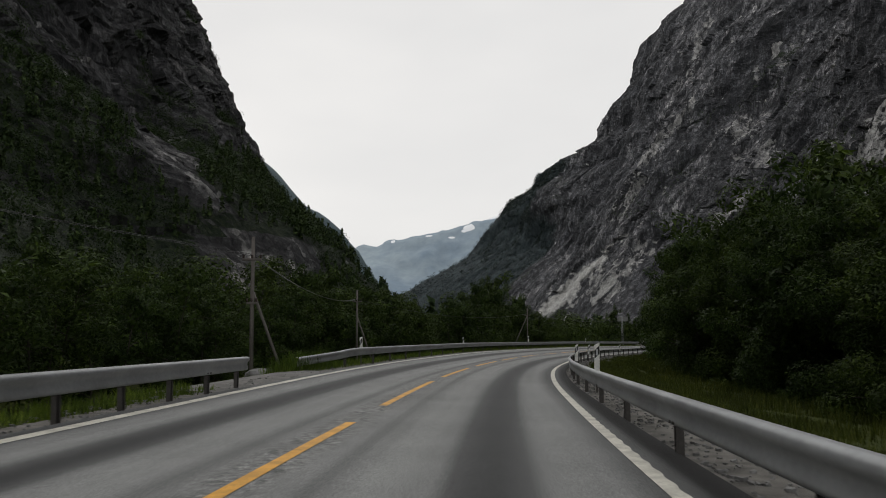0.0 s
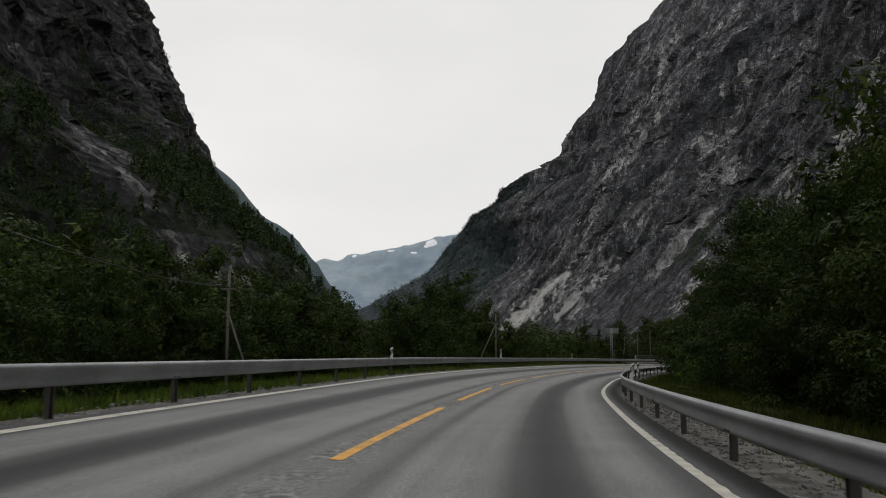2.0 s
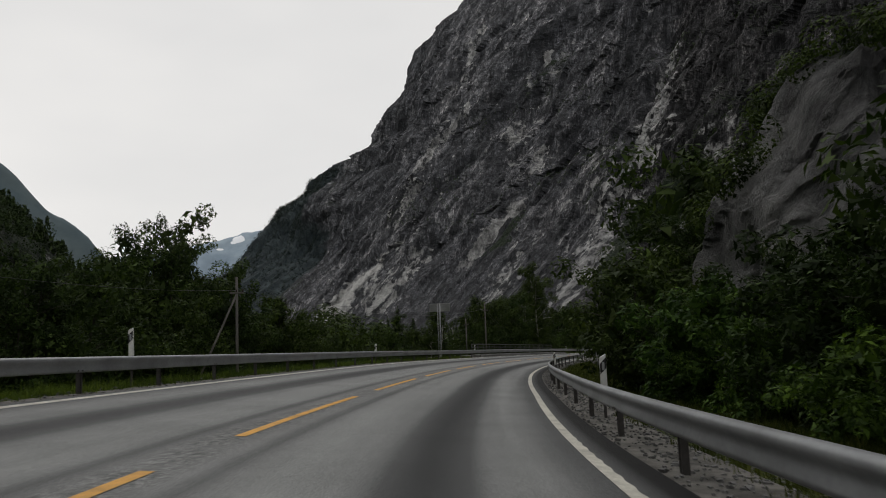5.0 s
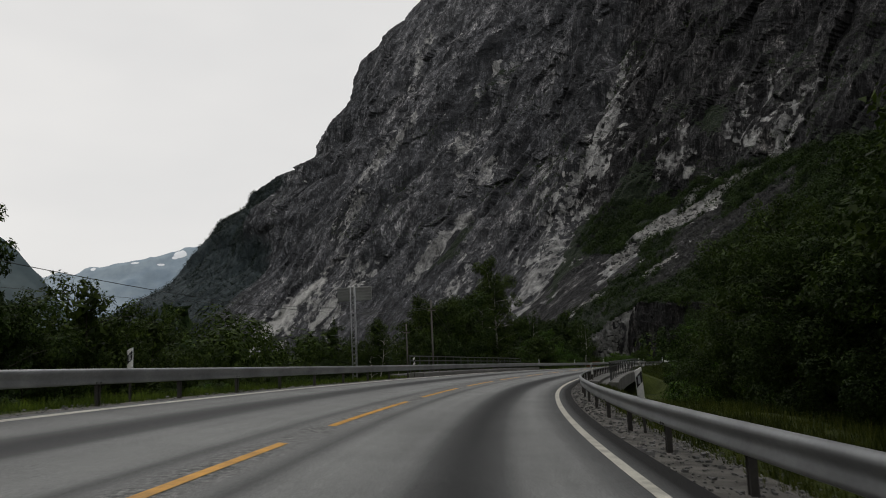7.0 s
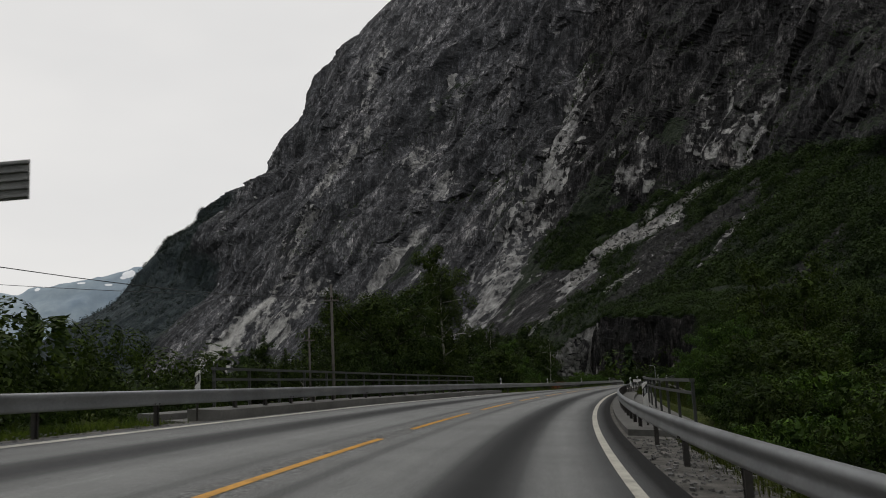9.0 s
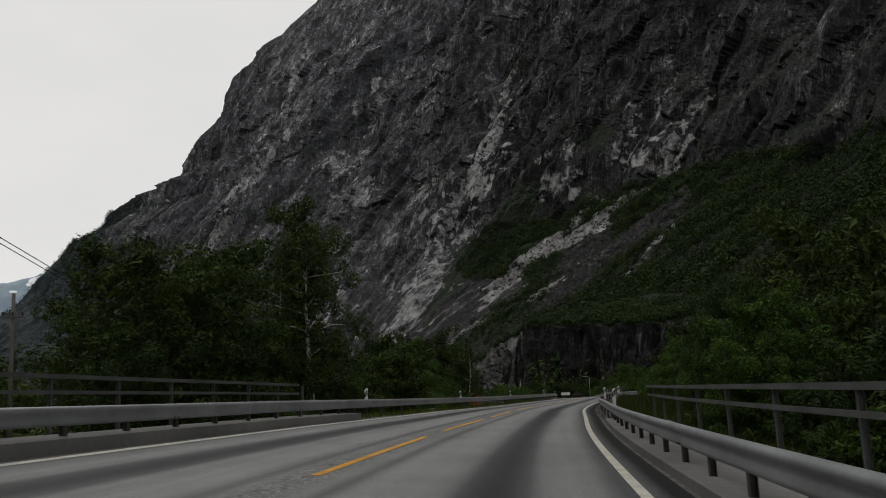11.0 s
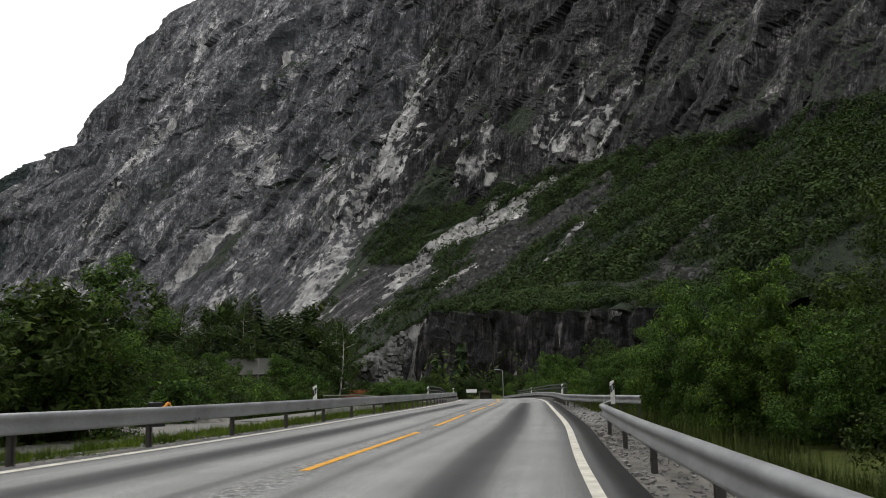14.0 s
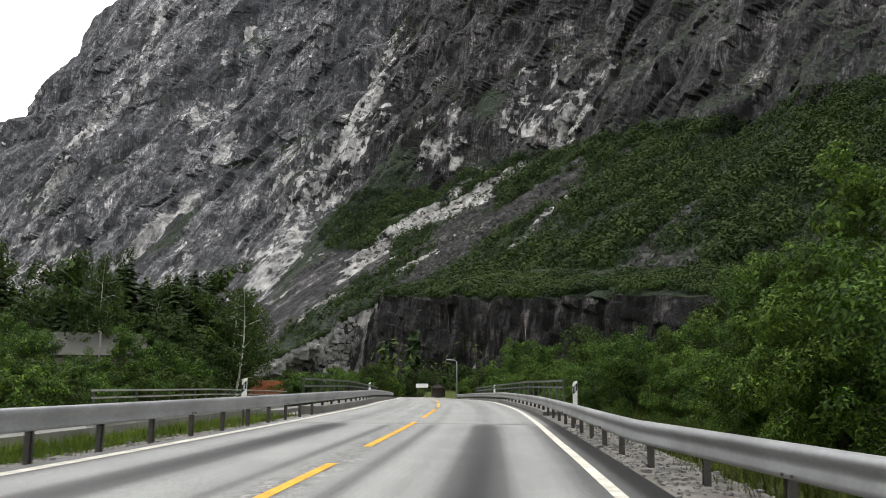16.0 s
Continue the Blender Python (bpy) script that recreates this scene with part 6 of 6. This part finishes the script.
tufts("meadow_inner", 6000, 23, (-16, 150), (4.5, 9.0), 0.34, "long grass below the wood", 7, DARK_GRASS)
tufts("meadow_outer", 6000, 24, (-16, 145), (-4.0, -12.0), 0.6, "tall weeds below the outer wood", 6)


# ---- fallen rocks ----
def boulders(name, P, size, mat, label, seed):
    """Angular blocks lying on the points P, joined."""
    rng = np.random.default_rng(seed)
    cube = np.array([(x, y, z) for x in (-1, 1) for y in (-1, 1) for z in (-1, 1)], float)
    quad = np.array([(0, 1, 3, 2), (4, 6, 7, 5), (0, 4, 5, 1), (2, 3, 7, 6), (0, 2, 6, 4), (1, 5, 7, 3)])
    n = len(P)
    v = cube[None] * rng.uniform(0.35, 1.0, (n, 8, 3))
    a = rng.uniform(0, 6.28, n)
    c, s = np.cos(a)[:, None], np.sin(a)[:, None]
    v = np.stack([v[..., 0] * c - v[..., 1] * s, v[..., 0] * s + v[..., 1] * c, v[..., 2] * 0.75], -1)
    v = v * (size * rng.lognormal(0, 0.4, n))[:, None, None] + P[:, None]
    f = (quad[None] + 8 * np.arange(n)[:, None, None]).reshape(-1, 4)
    ob = new(name, mesh_from(name, v.reshape(-1, 3), f, mat, False))
    return tagged(ob, label, "boulders", kind="stuff")


def rubble_spots(n, seed):
    rng = np.random.default_rng(seed)
    f, w = rng.random(n) ** 0.8, rng.normal(size=n)
    x, y = 224 - 20 * f + 3.0 * w, 494 + 10 * f + 4.0 * w
    return np.column_stack([x, y, ground_z(x, y) + 13.0 * (1 - f) ** 1.2 + 0.3 * rng.random(n)])


DARK_BOULDER = plain("weathered_grey_rock", (0.07, 0.07, 0.068), 0.9, 0, 0.5, 0.6, 0.05)
BOULDER = plain("broken_grey_rock", (0.17, 0.17, 0.168), 0.9, 0, 0.55, 0.6, 0.05)
boulders("rockfall_rubble", rubble_spots(900, 31), 0.85, BOULDER, "heap of pale broken blocks at the end of the cutting", 32)
boulders("rockfall_blocks", scatter(bluff_top[1], 1500, 36, lambda p: (p[:, 1] > 491) & (p[:, 2] > -2), (2, 36)), 0.75, BOULDER, "pale broken blocks piled against the end of the cutting", 37)
boulders("talus_boulders", scatter(RP, 3200, 33, lambda p: (p[:, 1] > 330) & (p[:, 1] < 780) & (rubble(p) > 0.3), (4, 50)), 0.8, DARK_BOULDER, "runs of grey boulders on the slope", 34)


# ---- loose stones on the verges ----
def verge_stones(name, n, seed, side, near, far, label):
    rng = np.random.default_rng(seed)
    s = rng.uniform(-15, 262, n)
    off = near + (far - near) * rng.random(n)
    lat = np.where(side > 0, width_right(s) + off, -width_left(s) - off)
    keep = ~((s > 144) & (s < 189))
    s, lat = s[keep], lat[keep]
    x, y = road_xy(s, lat)
    z = np.where(off[keep] < 1.5, road_z(s, lat) - 0.03, ground_z(x, y))
    return boulders(name, np.column_stack([x, y, z + 0.006]), 0.02, BOULDER, label, seed + 1)


def boulder(s, lat, size, label):
    """One rounded rock, bedded in the ground."""
    bm = bmesh.new()
    bmesh.ops.create_icosphere(bm, subdivisions=3, radius=1.0)
    for v in bm.verts:
        k = 1 + 0.22 * float(fbm(v.co.x * 1.3, v.co.y * 1.3, v.co.z * 1.3 + s, 3))
        v.co = Vector((v.co.x * 1.25 * k, v.co.y * 0.9 * k, v.co.z * 0.62 * k)) * size
    me = bpy.data.meshes.new("boulder")
    bm.to_mesh(me)
    bm.free()
    me.materials.append(BOULDER)
    x, y = (float(v) for v in road_xy(s, lat))
    ob = new("boulder", me)
    ob.matrix_world = Matrix.Translation((x, y, float(ground_z(np.array([x]), np.array([y]))[0]) + 0.25 * size))
    return tagged(ob, label, "boulder")


boulder(15.8, -6.6, 0.62, "grey boulder in the grass at the barrier's start")
SCAR_ROCK = plain("pale_fresh_rock", (0.36, 0.355, 0.345), 0.9, 0, 0.4, 0.4, 0.05)


def on_scar(p):
    hit = np.zeros(len(p), bool)
    for a, b, w, k in PALES_R:
        if k > 1.0 and a[0] < 720:
            hit |= capsule(p, a, b) < w * (1 + 0.5 * vnoise(p[:, 1] / 6, p[:, 2] / 6))
    return hit


boulders("slide_debris", scatter(RP, 2200, 71, on_scar, (4, 70)), 0.62, SCAR_ROCK, "pale blocks lying on the rockslide", 72)
boulders("slide_blocks", scatter(RP, 700, 73, on_scar, (4, 70)), 0.7, DARK_BOULDER, "dark blocks lying on the rockslide", 74)
verge_stones("verge_stones_inner", 14000, 51, 1, 0.55, 1.9, "loose grey stones on the gravel verge")
verge_stones("verge_stones_outer", 4000, 53, -1, 0.4, 1.2, "loose grey stones on the gravel verge")


# ---- poles, wires, signs and small buildings ----
def base_z(x, y):
    return float(ground_z(np.array([x]), np.array([y]))[0])


def utility_pole(x, y, h, strut=None, arms=1, meet=0.68, label="weathered grey wooden utility pole"):
    z = base_z(x, y)
    e = thing("utility_pole", Matrix.Translation((x, y, z)), label, "utility pole", "utility poles")
    bm = bmesh.new()
    tube(bm, [(0, 0, -0.6), (0, 0, h * 0.5), (0.02, 0, h)], [0.105, 0.09, 0.075], 12)
    part("pole", bm, TIMBER, e)
    if strut:
        bm = bmesh.new()
        tube(bm, [(strut[0], strut[1], -0.5), (0.05, 0, h * meet)], [0.07, 0.06], 10)
        part("strut", bm, TIMBER, e, "leaning timber prop")
    for k in range(arms):
        zz = h - 1.0 - 1.9 * k
        bm = bmesh.new()
        w = 0.42 if k == 0 else 0.22
        box(bm, -w, w, -0.13, -0.05, zz - 0.05, zz + 0.05, 0.01)
        arm = part("crossarm", bm, TIMBER, e)
        for x0 in (-w * 0.9, 0.0, w * 0.9):
            bm = bmesh.new()
            tube(bm, [(x0, -0.09, zz + 0.05), (x0, -0.09, zz + 0.10), (x0, -0.09, zz + 0.14), (x0, -0.09, zz + 0.2)], [0.02, 0.055, 0.035, 0.05], 8)
            part("insulator", bm, DARK_GLASS, arm, "dark glazed insulator")
    return Vector((x, y, z + h - 0.8))


def wire(a, b, sag, label="thin black overhead wire"):
    bm = bmesh.new()
    a, b = Vector(a), Vector(b)
    pts = [a.lerp(b, f) - Vector((0, 0, sag * 4 * f * (1 - f))) for f in np.linspace(0, 1, 18)]
    tube(bm, pts, 0.014, 5)
    me = bpy.data.meshes.new("overhead_wire")
    bm.to_mesh(me)
    bm.free()
    me.materials.append(BLACK_PLASTIC)
    return tagged(new("overhead_wire", me), label, "wire", "overhead wires")


DARK_GLASS = plain("dark_glazed_porcelain", (0.05, 0.035, 0.03), 0.2, 0, 0.2, 8.0, 0.001)
pa = utility_pole(-8.3, 38.6, 7.6, (1.9, 1.2), 2)
pb = utility_pole(-7.7, 79.7, 7.6, (1.9, 0.6), 1)
pc = utility_pole(12.5, 131.5, 8.2, (-3.4, 0.5), 1, 0.88)
pe = utility_pole(45.5, 186.0, 10.6, None, 1)
pd = utility_pole(48.0, 204.0, 7.4, None, 1)
pf = utility_pole(111.5, 304.7, 8.5, None, 0, label="bare grey timber pole without wires")
pg = utility_pole(137.9, 350.3, 11.0, None, 0, label="bare grey timber pole without wires")
for off in (-0.5, 0.5):
    o = Vector((0, off, 0))
    wire(pa + o, Vector((-58, 32, 15.5)) + o, 0.5)
    wire(pa + o, pb + o, 0.8)
    if off > 0:
        wire(pb + o, pc + o, 1.0)
        wire(pc + o, pe + o, 1.2)
    wire(pe + o, Vector((75, 255, 4.5)) + o, 1.4)
wire(pe, Vector((8, 178, 8.6)), 0.5)


def lattice_sign(s, lat, h, label):
    """A road sign on a lattice mast, seen from its ribbed back."""
    p = on_road(s, lat)
    z = base_z(p.x, p.y)
    top = p.z + h - z
    e = thing("road_sign", Matrix.Translation((p.x, p.y, z)) @ Matrix.Rotation(heading(s) - math.pi / 2, 4, "Z"), label, "road sign")
    w = 0.13
    legs = [(-w, -w), (w, -w), (0, w)]
    for x, y in legs:
        bm = bmesh.new()
        tube(bm, [(x, y, -0.4), (x, y, top)], 0.028, 8)
        part("mast_leg", bm, ZINC, e)
    for i in range(3):
        (x0, y0), (x1, y1) = legs[i], legs[(i + 1) % 3]
        bm = bmesh.new()
        k, zz = 0, 0.1
        while zz < top - 0.25:
            a, b = ((x0, y0, zz), (x1, y1, zz + 0.22)) if k % 2 == 0 else ((x1, y1, zz), (x0, y0, zz + 0.22))
            tube(bm, [a, b], 0.012, 5)
            zz += 0.22
            k += 1
        part("lattice", bm, ZINC, e)
    bm = bmesh.new()
    box(bm, -0.95, 0.95, 0.20, 0.23, top - 0.72, top + 0.02, 0.008)
    board = part("board", bm, SIGN_BACK, e, "dull grey aluminium back of the board")
    for k in range(5):
        bm = bmesh.new()
        zz = top - 0.66 + 0.155 * k
        box(bm, -0.94, 0.94, 0.15, 0.20, zz - 0.022, zz + 0.022, 0.004)
        part("rib", bm, SIGN_BACK, board)
    return e


SIGN_BACK = plain("dull_aluminium", (0.27, 0.275, 0.27), 0.55, 0.1, 0.2, 3.0, 0.002)
lattice_sign(140.0, -7.1, 4.75, "road sign on a lattice mast, grey ribbed back")


def street_lamp(x, y, h):
    z = base_z(x, y)
    e = thing("street_lamp", Matrix.Translation((x, y, z)) @ Matrix.Rotation(radians(150), 4, "Z"), "grey steel street lamp beside the road", "street lamp")
    bm = bmesh.new()
    tube(bm, [(0, 0, -0.4), (0, 0, h * 0.6), (0, 0, h - 0.2), (0.25, 0, h), (0.8, 0, h + 0.06)], [0.09, 0.075, 0.06, 0.05, 0.04], 10)
    part("pole", bm, ZINC, e)
    bm = bmesh.new()
    box(bm, 0.7, 1.3, -0.13, 0.13, h, h + 0.14, 0.03)
    part("lamp_head", bm, ZINC, e)
    return e


lz = base_z(158.0, 320.0)
street_lamp(158.0, 320.0, 3.4 - lz)


def bus_shelter(x, y):
    z = float(base_z(x, y))
    e = thing("bus_shelter", Matrix.Translation((x, y, z)) @ Matrix.Rotation(radians(-33), 4, "Z"), "small weathered wooden bus shelter with a gabled roof", "bus shelter")
    bm = bmesh.new()
    box(bm, -1.5, 1.5, 1.0, 1.12, 0, 2.1)
    box(bm, -1.5, -1.38, -1.0, 1.0, 0, 2.1)
    box(bm, 1.38, 1.5, -1.0, 1.0, 0, 2.1)
    part("wall", bm, GREY_BOARD, e)
    for sgn in (-1, 1):
        bm = bmesh.new()
        box(bm, -0.02, 2.0, -1.35, 1.35, -0.05, 0.05, 0.01)
        bm.transform(Matrix.Translation((0, 0, 3.0)) @ Matrix.Rotation(radians(28), 4, "Y"))
        if sgn < 0:
            bm.transform(Matrix.Diagonal((-1, 1, 1, 1)))
            bmesh.ops.reverse_faces(bm, faces=bm.faces)
        part("roof_slope", bm, ROOF_GREY, e, "pale grey roofing")
    for sgn in (-1, 1):
        bm = bmesh.new()
        v = [bm.verts.new(c) for c in ((-1.5, sgn * 1.05, 2.1), (1.5, sgn * 1.05, 2.1), (0, sgn * 1.05, 2.95))]
        bm.faces.new(v)
        r = bmesh.ops.extrude_face_region(bm, geom=bm.faces[:])
        bmesh.ops.translate(bm, vec=(0, 0.06, 0), verts=[q for q in r["geom"] if isinstance(q, bmesh.types.BMVert)])
        part("gable", bm, GREY_BOARD, e)
    return e


def info_board(x, y):
    z = base_z(x, y)
    e = thing("notice_board", Matrix.Translation((x, y, z)) @ Matrix.Rotation(radians(-33), 4, "Z"), "white notice board on two posts", "notice board")
    for q in (-0.9, 0.9):
        bm = bmesh.new()
        tube(bm, [(q, 0, -0.3), (q, 0, 2.9)], 0.05, 8)
        part("post", bm, POST_STEEL, e)
    bm = bmesh.new()
    box(bm, -1.25, 1.25, -0.07, -0.03, 2.1, 2.9, 0.01)
    part("board", bm, WHITE_PLASTIC, e)
    return e


RED_BOARD = plain("red_painted_boards", (0.24, 0.05, 0.035), 0.75, 0, 0.3, 2.0, 0.01)
ROOF_GREY = plain("grey_roof_sheet", (0.034, 0.035, 0.029), 0.6, 0, 0.25, 1.5, 0.01)
GREY_BOARD = plain("weathered_boards", (0.15, 0.13, 0.11), 0.8, 0, 0.4, 2.0, 0.01)
bus_shelter(197.4, 383.0)
info_board(194.0, 384.0)


def house(x, y, turn, w, d, eave, ridge):
    z = base_z(x, y)
    e = thing("house", Matrix.Translation((x, y, z)) @ Matrix.Rotation(radians(turn), 4, "Z"), "low grey house with a pitched sheet roof, half hidden by bushes", "house")
    bm = bmesh.new()
    box(bm, -w / 2, w / 2, -d / 2, d / 2, -0.3, eave)
    part("wall", bm, TIMBER, e)
    rise = math.atan2(ridge - eave, d / 2)
    L = (d / 2) / math.cos(rise) + 0.45
    for sgn in (-1, 1):
        bm = bmesh.new()
        box(bm, -w / 2 - 0.5, w / 2 + 0.5, 0.0, L, -0.08, 0.08, 0.01)
        bm.transform(Matrix.Translation((0, 0, ridge + 0.08)) @ Matrix.Rotation(-rise, 4, "X"))
        if sgn < 0:
            bm.transform(Matrix.Diagonal((1, -1, 1, 1)))
            bmesh.ops.reverse_faces(bm, faces=bm.faces)
        part("roof_slope", bm, ROOF_GREY, e, "grey sheet roofing")
    bm = bmesh.new()
    for sx in (-1, 1):
        v = [bm.verts.new(c) for c in ((sx * w / 2, -d / 2, eave), (sx * w / 2, d / 2, eave), (sx * w / 2, 0, ridge))]
        bm.faces.new(v)
        r = bmesh.ops.extrude_face_region(bm, geom=[f for f in bm.faces if f.calc_center_median().x * sx > 0][:1])
        bmesh.ops.translate(bm, vec=(-sx * 0.15, 0, 0), verts=[q for q in r["geom"] if isinstance(q, bmesh.types.BMVert)])
    part("gables", bm, TIMBER, e)
    for q in (-0.3, 0.05, 0.33):
        bm = bmesh.new()
        box(bm, q * w - 0.5, q * w + 0.5, -d / 2 - 0.03, -d / 2 + 0.02, 1.0, 2.1, 0.01)
        f = part("window", bm, WHITE_PLASTIC, e)
        bm = bmesh.new()
        box(bm, q * w - 0.42, q * w + 0.42, -d / 2 - 0.045, -d / 2 - 0.032, 1.08, 2.02)
        part("pane", bm, DARK_GLASS, f)
    return e


house(113.6, 317.5, -12, 9.0, 7.5, 6.8, 8.8)


def container(x, y, turn):
    z = base_z(x, y)
    e = thing("steel_container", Matrix.Translation((x, y, z)) @ Matrix.Rotation(radians(turn), 4, "Z"), "rust-orange ribbed steel container in the yard", "container")
    bm = bmesh.new()
    box(bm, -3.0, 3.0, -1.2, 1.2, 0.1, 2.6, 0.03)
    part("body", bm, RUST, e)
    for k in range(18):
        bm = bmesh.new()
        xx = -2.8 + 0.33 * k
        box(bm, xx - 0.08, xx + 0.08, -1.25, -1.2, 0.25, 2.45, 0.01)
        part("rib", bm, RUST, e)
    return e


RUST = plain("rust_orange_steel", (0.30, 0.10, 0.045), 0.75, 0.0, 0.35, 2.0, 0.006)
ORANGE = plain("orange_machine_paint", (0.55, 0.22, 0.03), 0.5, 0.0, 0.25, 2.0, 0.004)
container(146.6, 351.5, -20)


def excavator(x, y, turn):
    z = base_z(x, y)
    e = thing("excavator", Matrix.Translation((x, y, z)) @ Matrix.Rotation(radians(turn), 4, "Z") @ Matrix.Diagonal((0.62, 0.62, 0.62, 1)), "small orange excavator parked in the gravel yard", "excavator")
    for q in (-0.7, 0.7):
        bm = bmesh.new()
        box(bm, -1.1, 1.1, q - 0.2, q + 0.2, 0.0, 0.5, 0.14)
        part("track", bm, BLACK_PLASTIC, e, "black rubber track")
    bm = bmesh.new()
    box(bm, -1.0, 0.9, -0.75, 0.75, 0.55, 1.15, 0.1)
    part("body", bm, ORANGE, e)
    bm = bmesh.new()
    box(bm, -0.1, 0.9, -0.7, 0.1, 1.15, 2.1, 0.08)
    part("cab", bm, BLACK_PLASTIC, e, "dark glazed cab")
    for name, a, b, r in (("boom", (0.8, 0.3, 0.9), (2.1, 0.3, 2.0), 0.14), ("stick", (2.1, 0.3, 2.0), (2.9, 0.3, 0.8), 0.1)):
        bm = bmesh.new()
        tube(bm, [a, b], r, 6)
        part(name, bm, ORANGE, e)
    bm = bmesh.new()
    box(bm, 2.55, 3.05, -0.05, 0.65, 0.2, 0.75, 0.08)
    part("bucket", bm, POST_STEEL, e, "worn steel bucket")
    return e


excavator(86.0, 250.5, 20)


def gravel_heap(x, y, r, h, seed, label, mat=GRAVEL):
    n = 28
    a, q = np.meshgrid(np.linspace(0, 2 * math.pi, n), np.linspace(0, 1, 10), indexing="ij")
    rr = r * q * (1 + 0.2 * vnoise(a * 1.3, seed))
    X, Y = x + rr * np.cos(a), y + rr * np.sin(a)
    Z = base_z(x, y) - 0.2 + h * (1 - q) ** 1.2 * (1 + 0.25 * vnoise(X * 1.5, Y * 1.5, seed))
    ob = new("gravel_heap", mesh_from("gravel_heap", np.stack([X, Y, Z], -1).reshape(-1, 3), grid_faces(n, 10), mat))
    return tagged(ob, label, "gravel heap")


gravel_heap(83.0, 247.5, 2.6, 0.9, 3.0, "low heap of grey gravel in the yard")
gravel_heap(90.0, 254.0, 3.0, 0.8, 5.0, "low heap of grey gravel in the yard")

# the gravel yard and lay-by surfaces
tagged(new("gravel_yard", ribbon("gravel_yard", np.arange(220, 256, 1.0), [lambda q, f=f: -width_left(q) - 3.2 - 14 * f for f in np.linspace(0, 1, 12)], PALE_GRAVEL := plain("pale_gravel", (0.15, 0.146, 0.138), 0.9, 0, 0.3, 5.0, 0.03), 0.0)), "pale gravel yard beside the road", "yard", kind="structure")
yard = bpy.data.objects["gravel_yard"]
co = np.empty(len(yard.data.vertices) * 3, np.float32)
yard.data.vertices.foreach_get("co", co)
co = co.reshape(-1, 3)
co[:, 2] = ground_z(co[:, 0], co[:, 1]) + 0.03
yard.data.vertices.foreach_set("co", co.ravel())
for name, s0, s1, f0, f1, label in (("lay_by", 3.0, 15.0, lambda q: -width_left(q) - 5.0, lambda q: -width_left(q) - 0.3, "pale gravel entrance beside the road"), ("track_mouth", 228.5, 241.0, lambda q: width_right(q) + 0.6, lambda q: width_right(q) + 4.5, "pale gravel mouth of a side track")):
    ob = new(name, ribbon(name, np.arange(s0, s1, 1.0), [(lambda q, f=f, a=f0, b=f1: a(q) + (b(q) - a(q)) * f) for f in np.linspace(0, 1, 6)], PALE_GRAVEL, -0.02))
    tagged(ob, label, "ground", kind="structure")
    co = np.empty(len(ob.data.vertices) * 3, np.float32)
    ob.data.vertices.foreach_get("co", co)
    co = co.reshape(-1, 3)
    co[:, 2] = np.minimum(co[:, 2], ground_z(co[:, 0], co[:, 1]) + 0.07)
    ob.data.vertices.foreach_set("co", co.ravel())
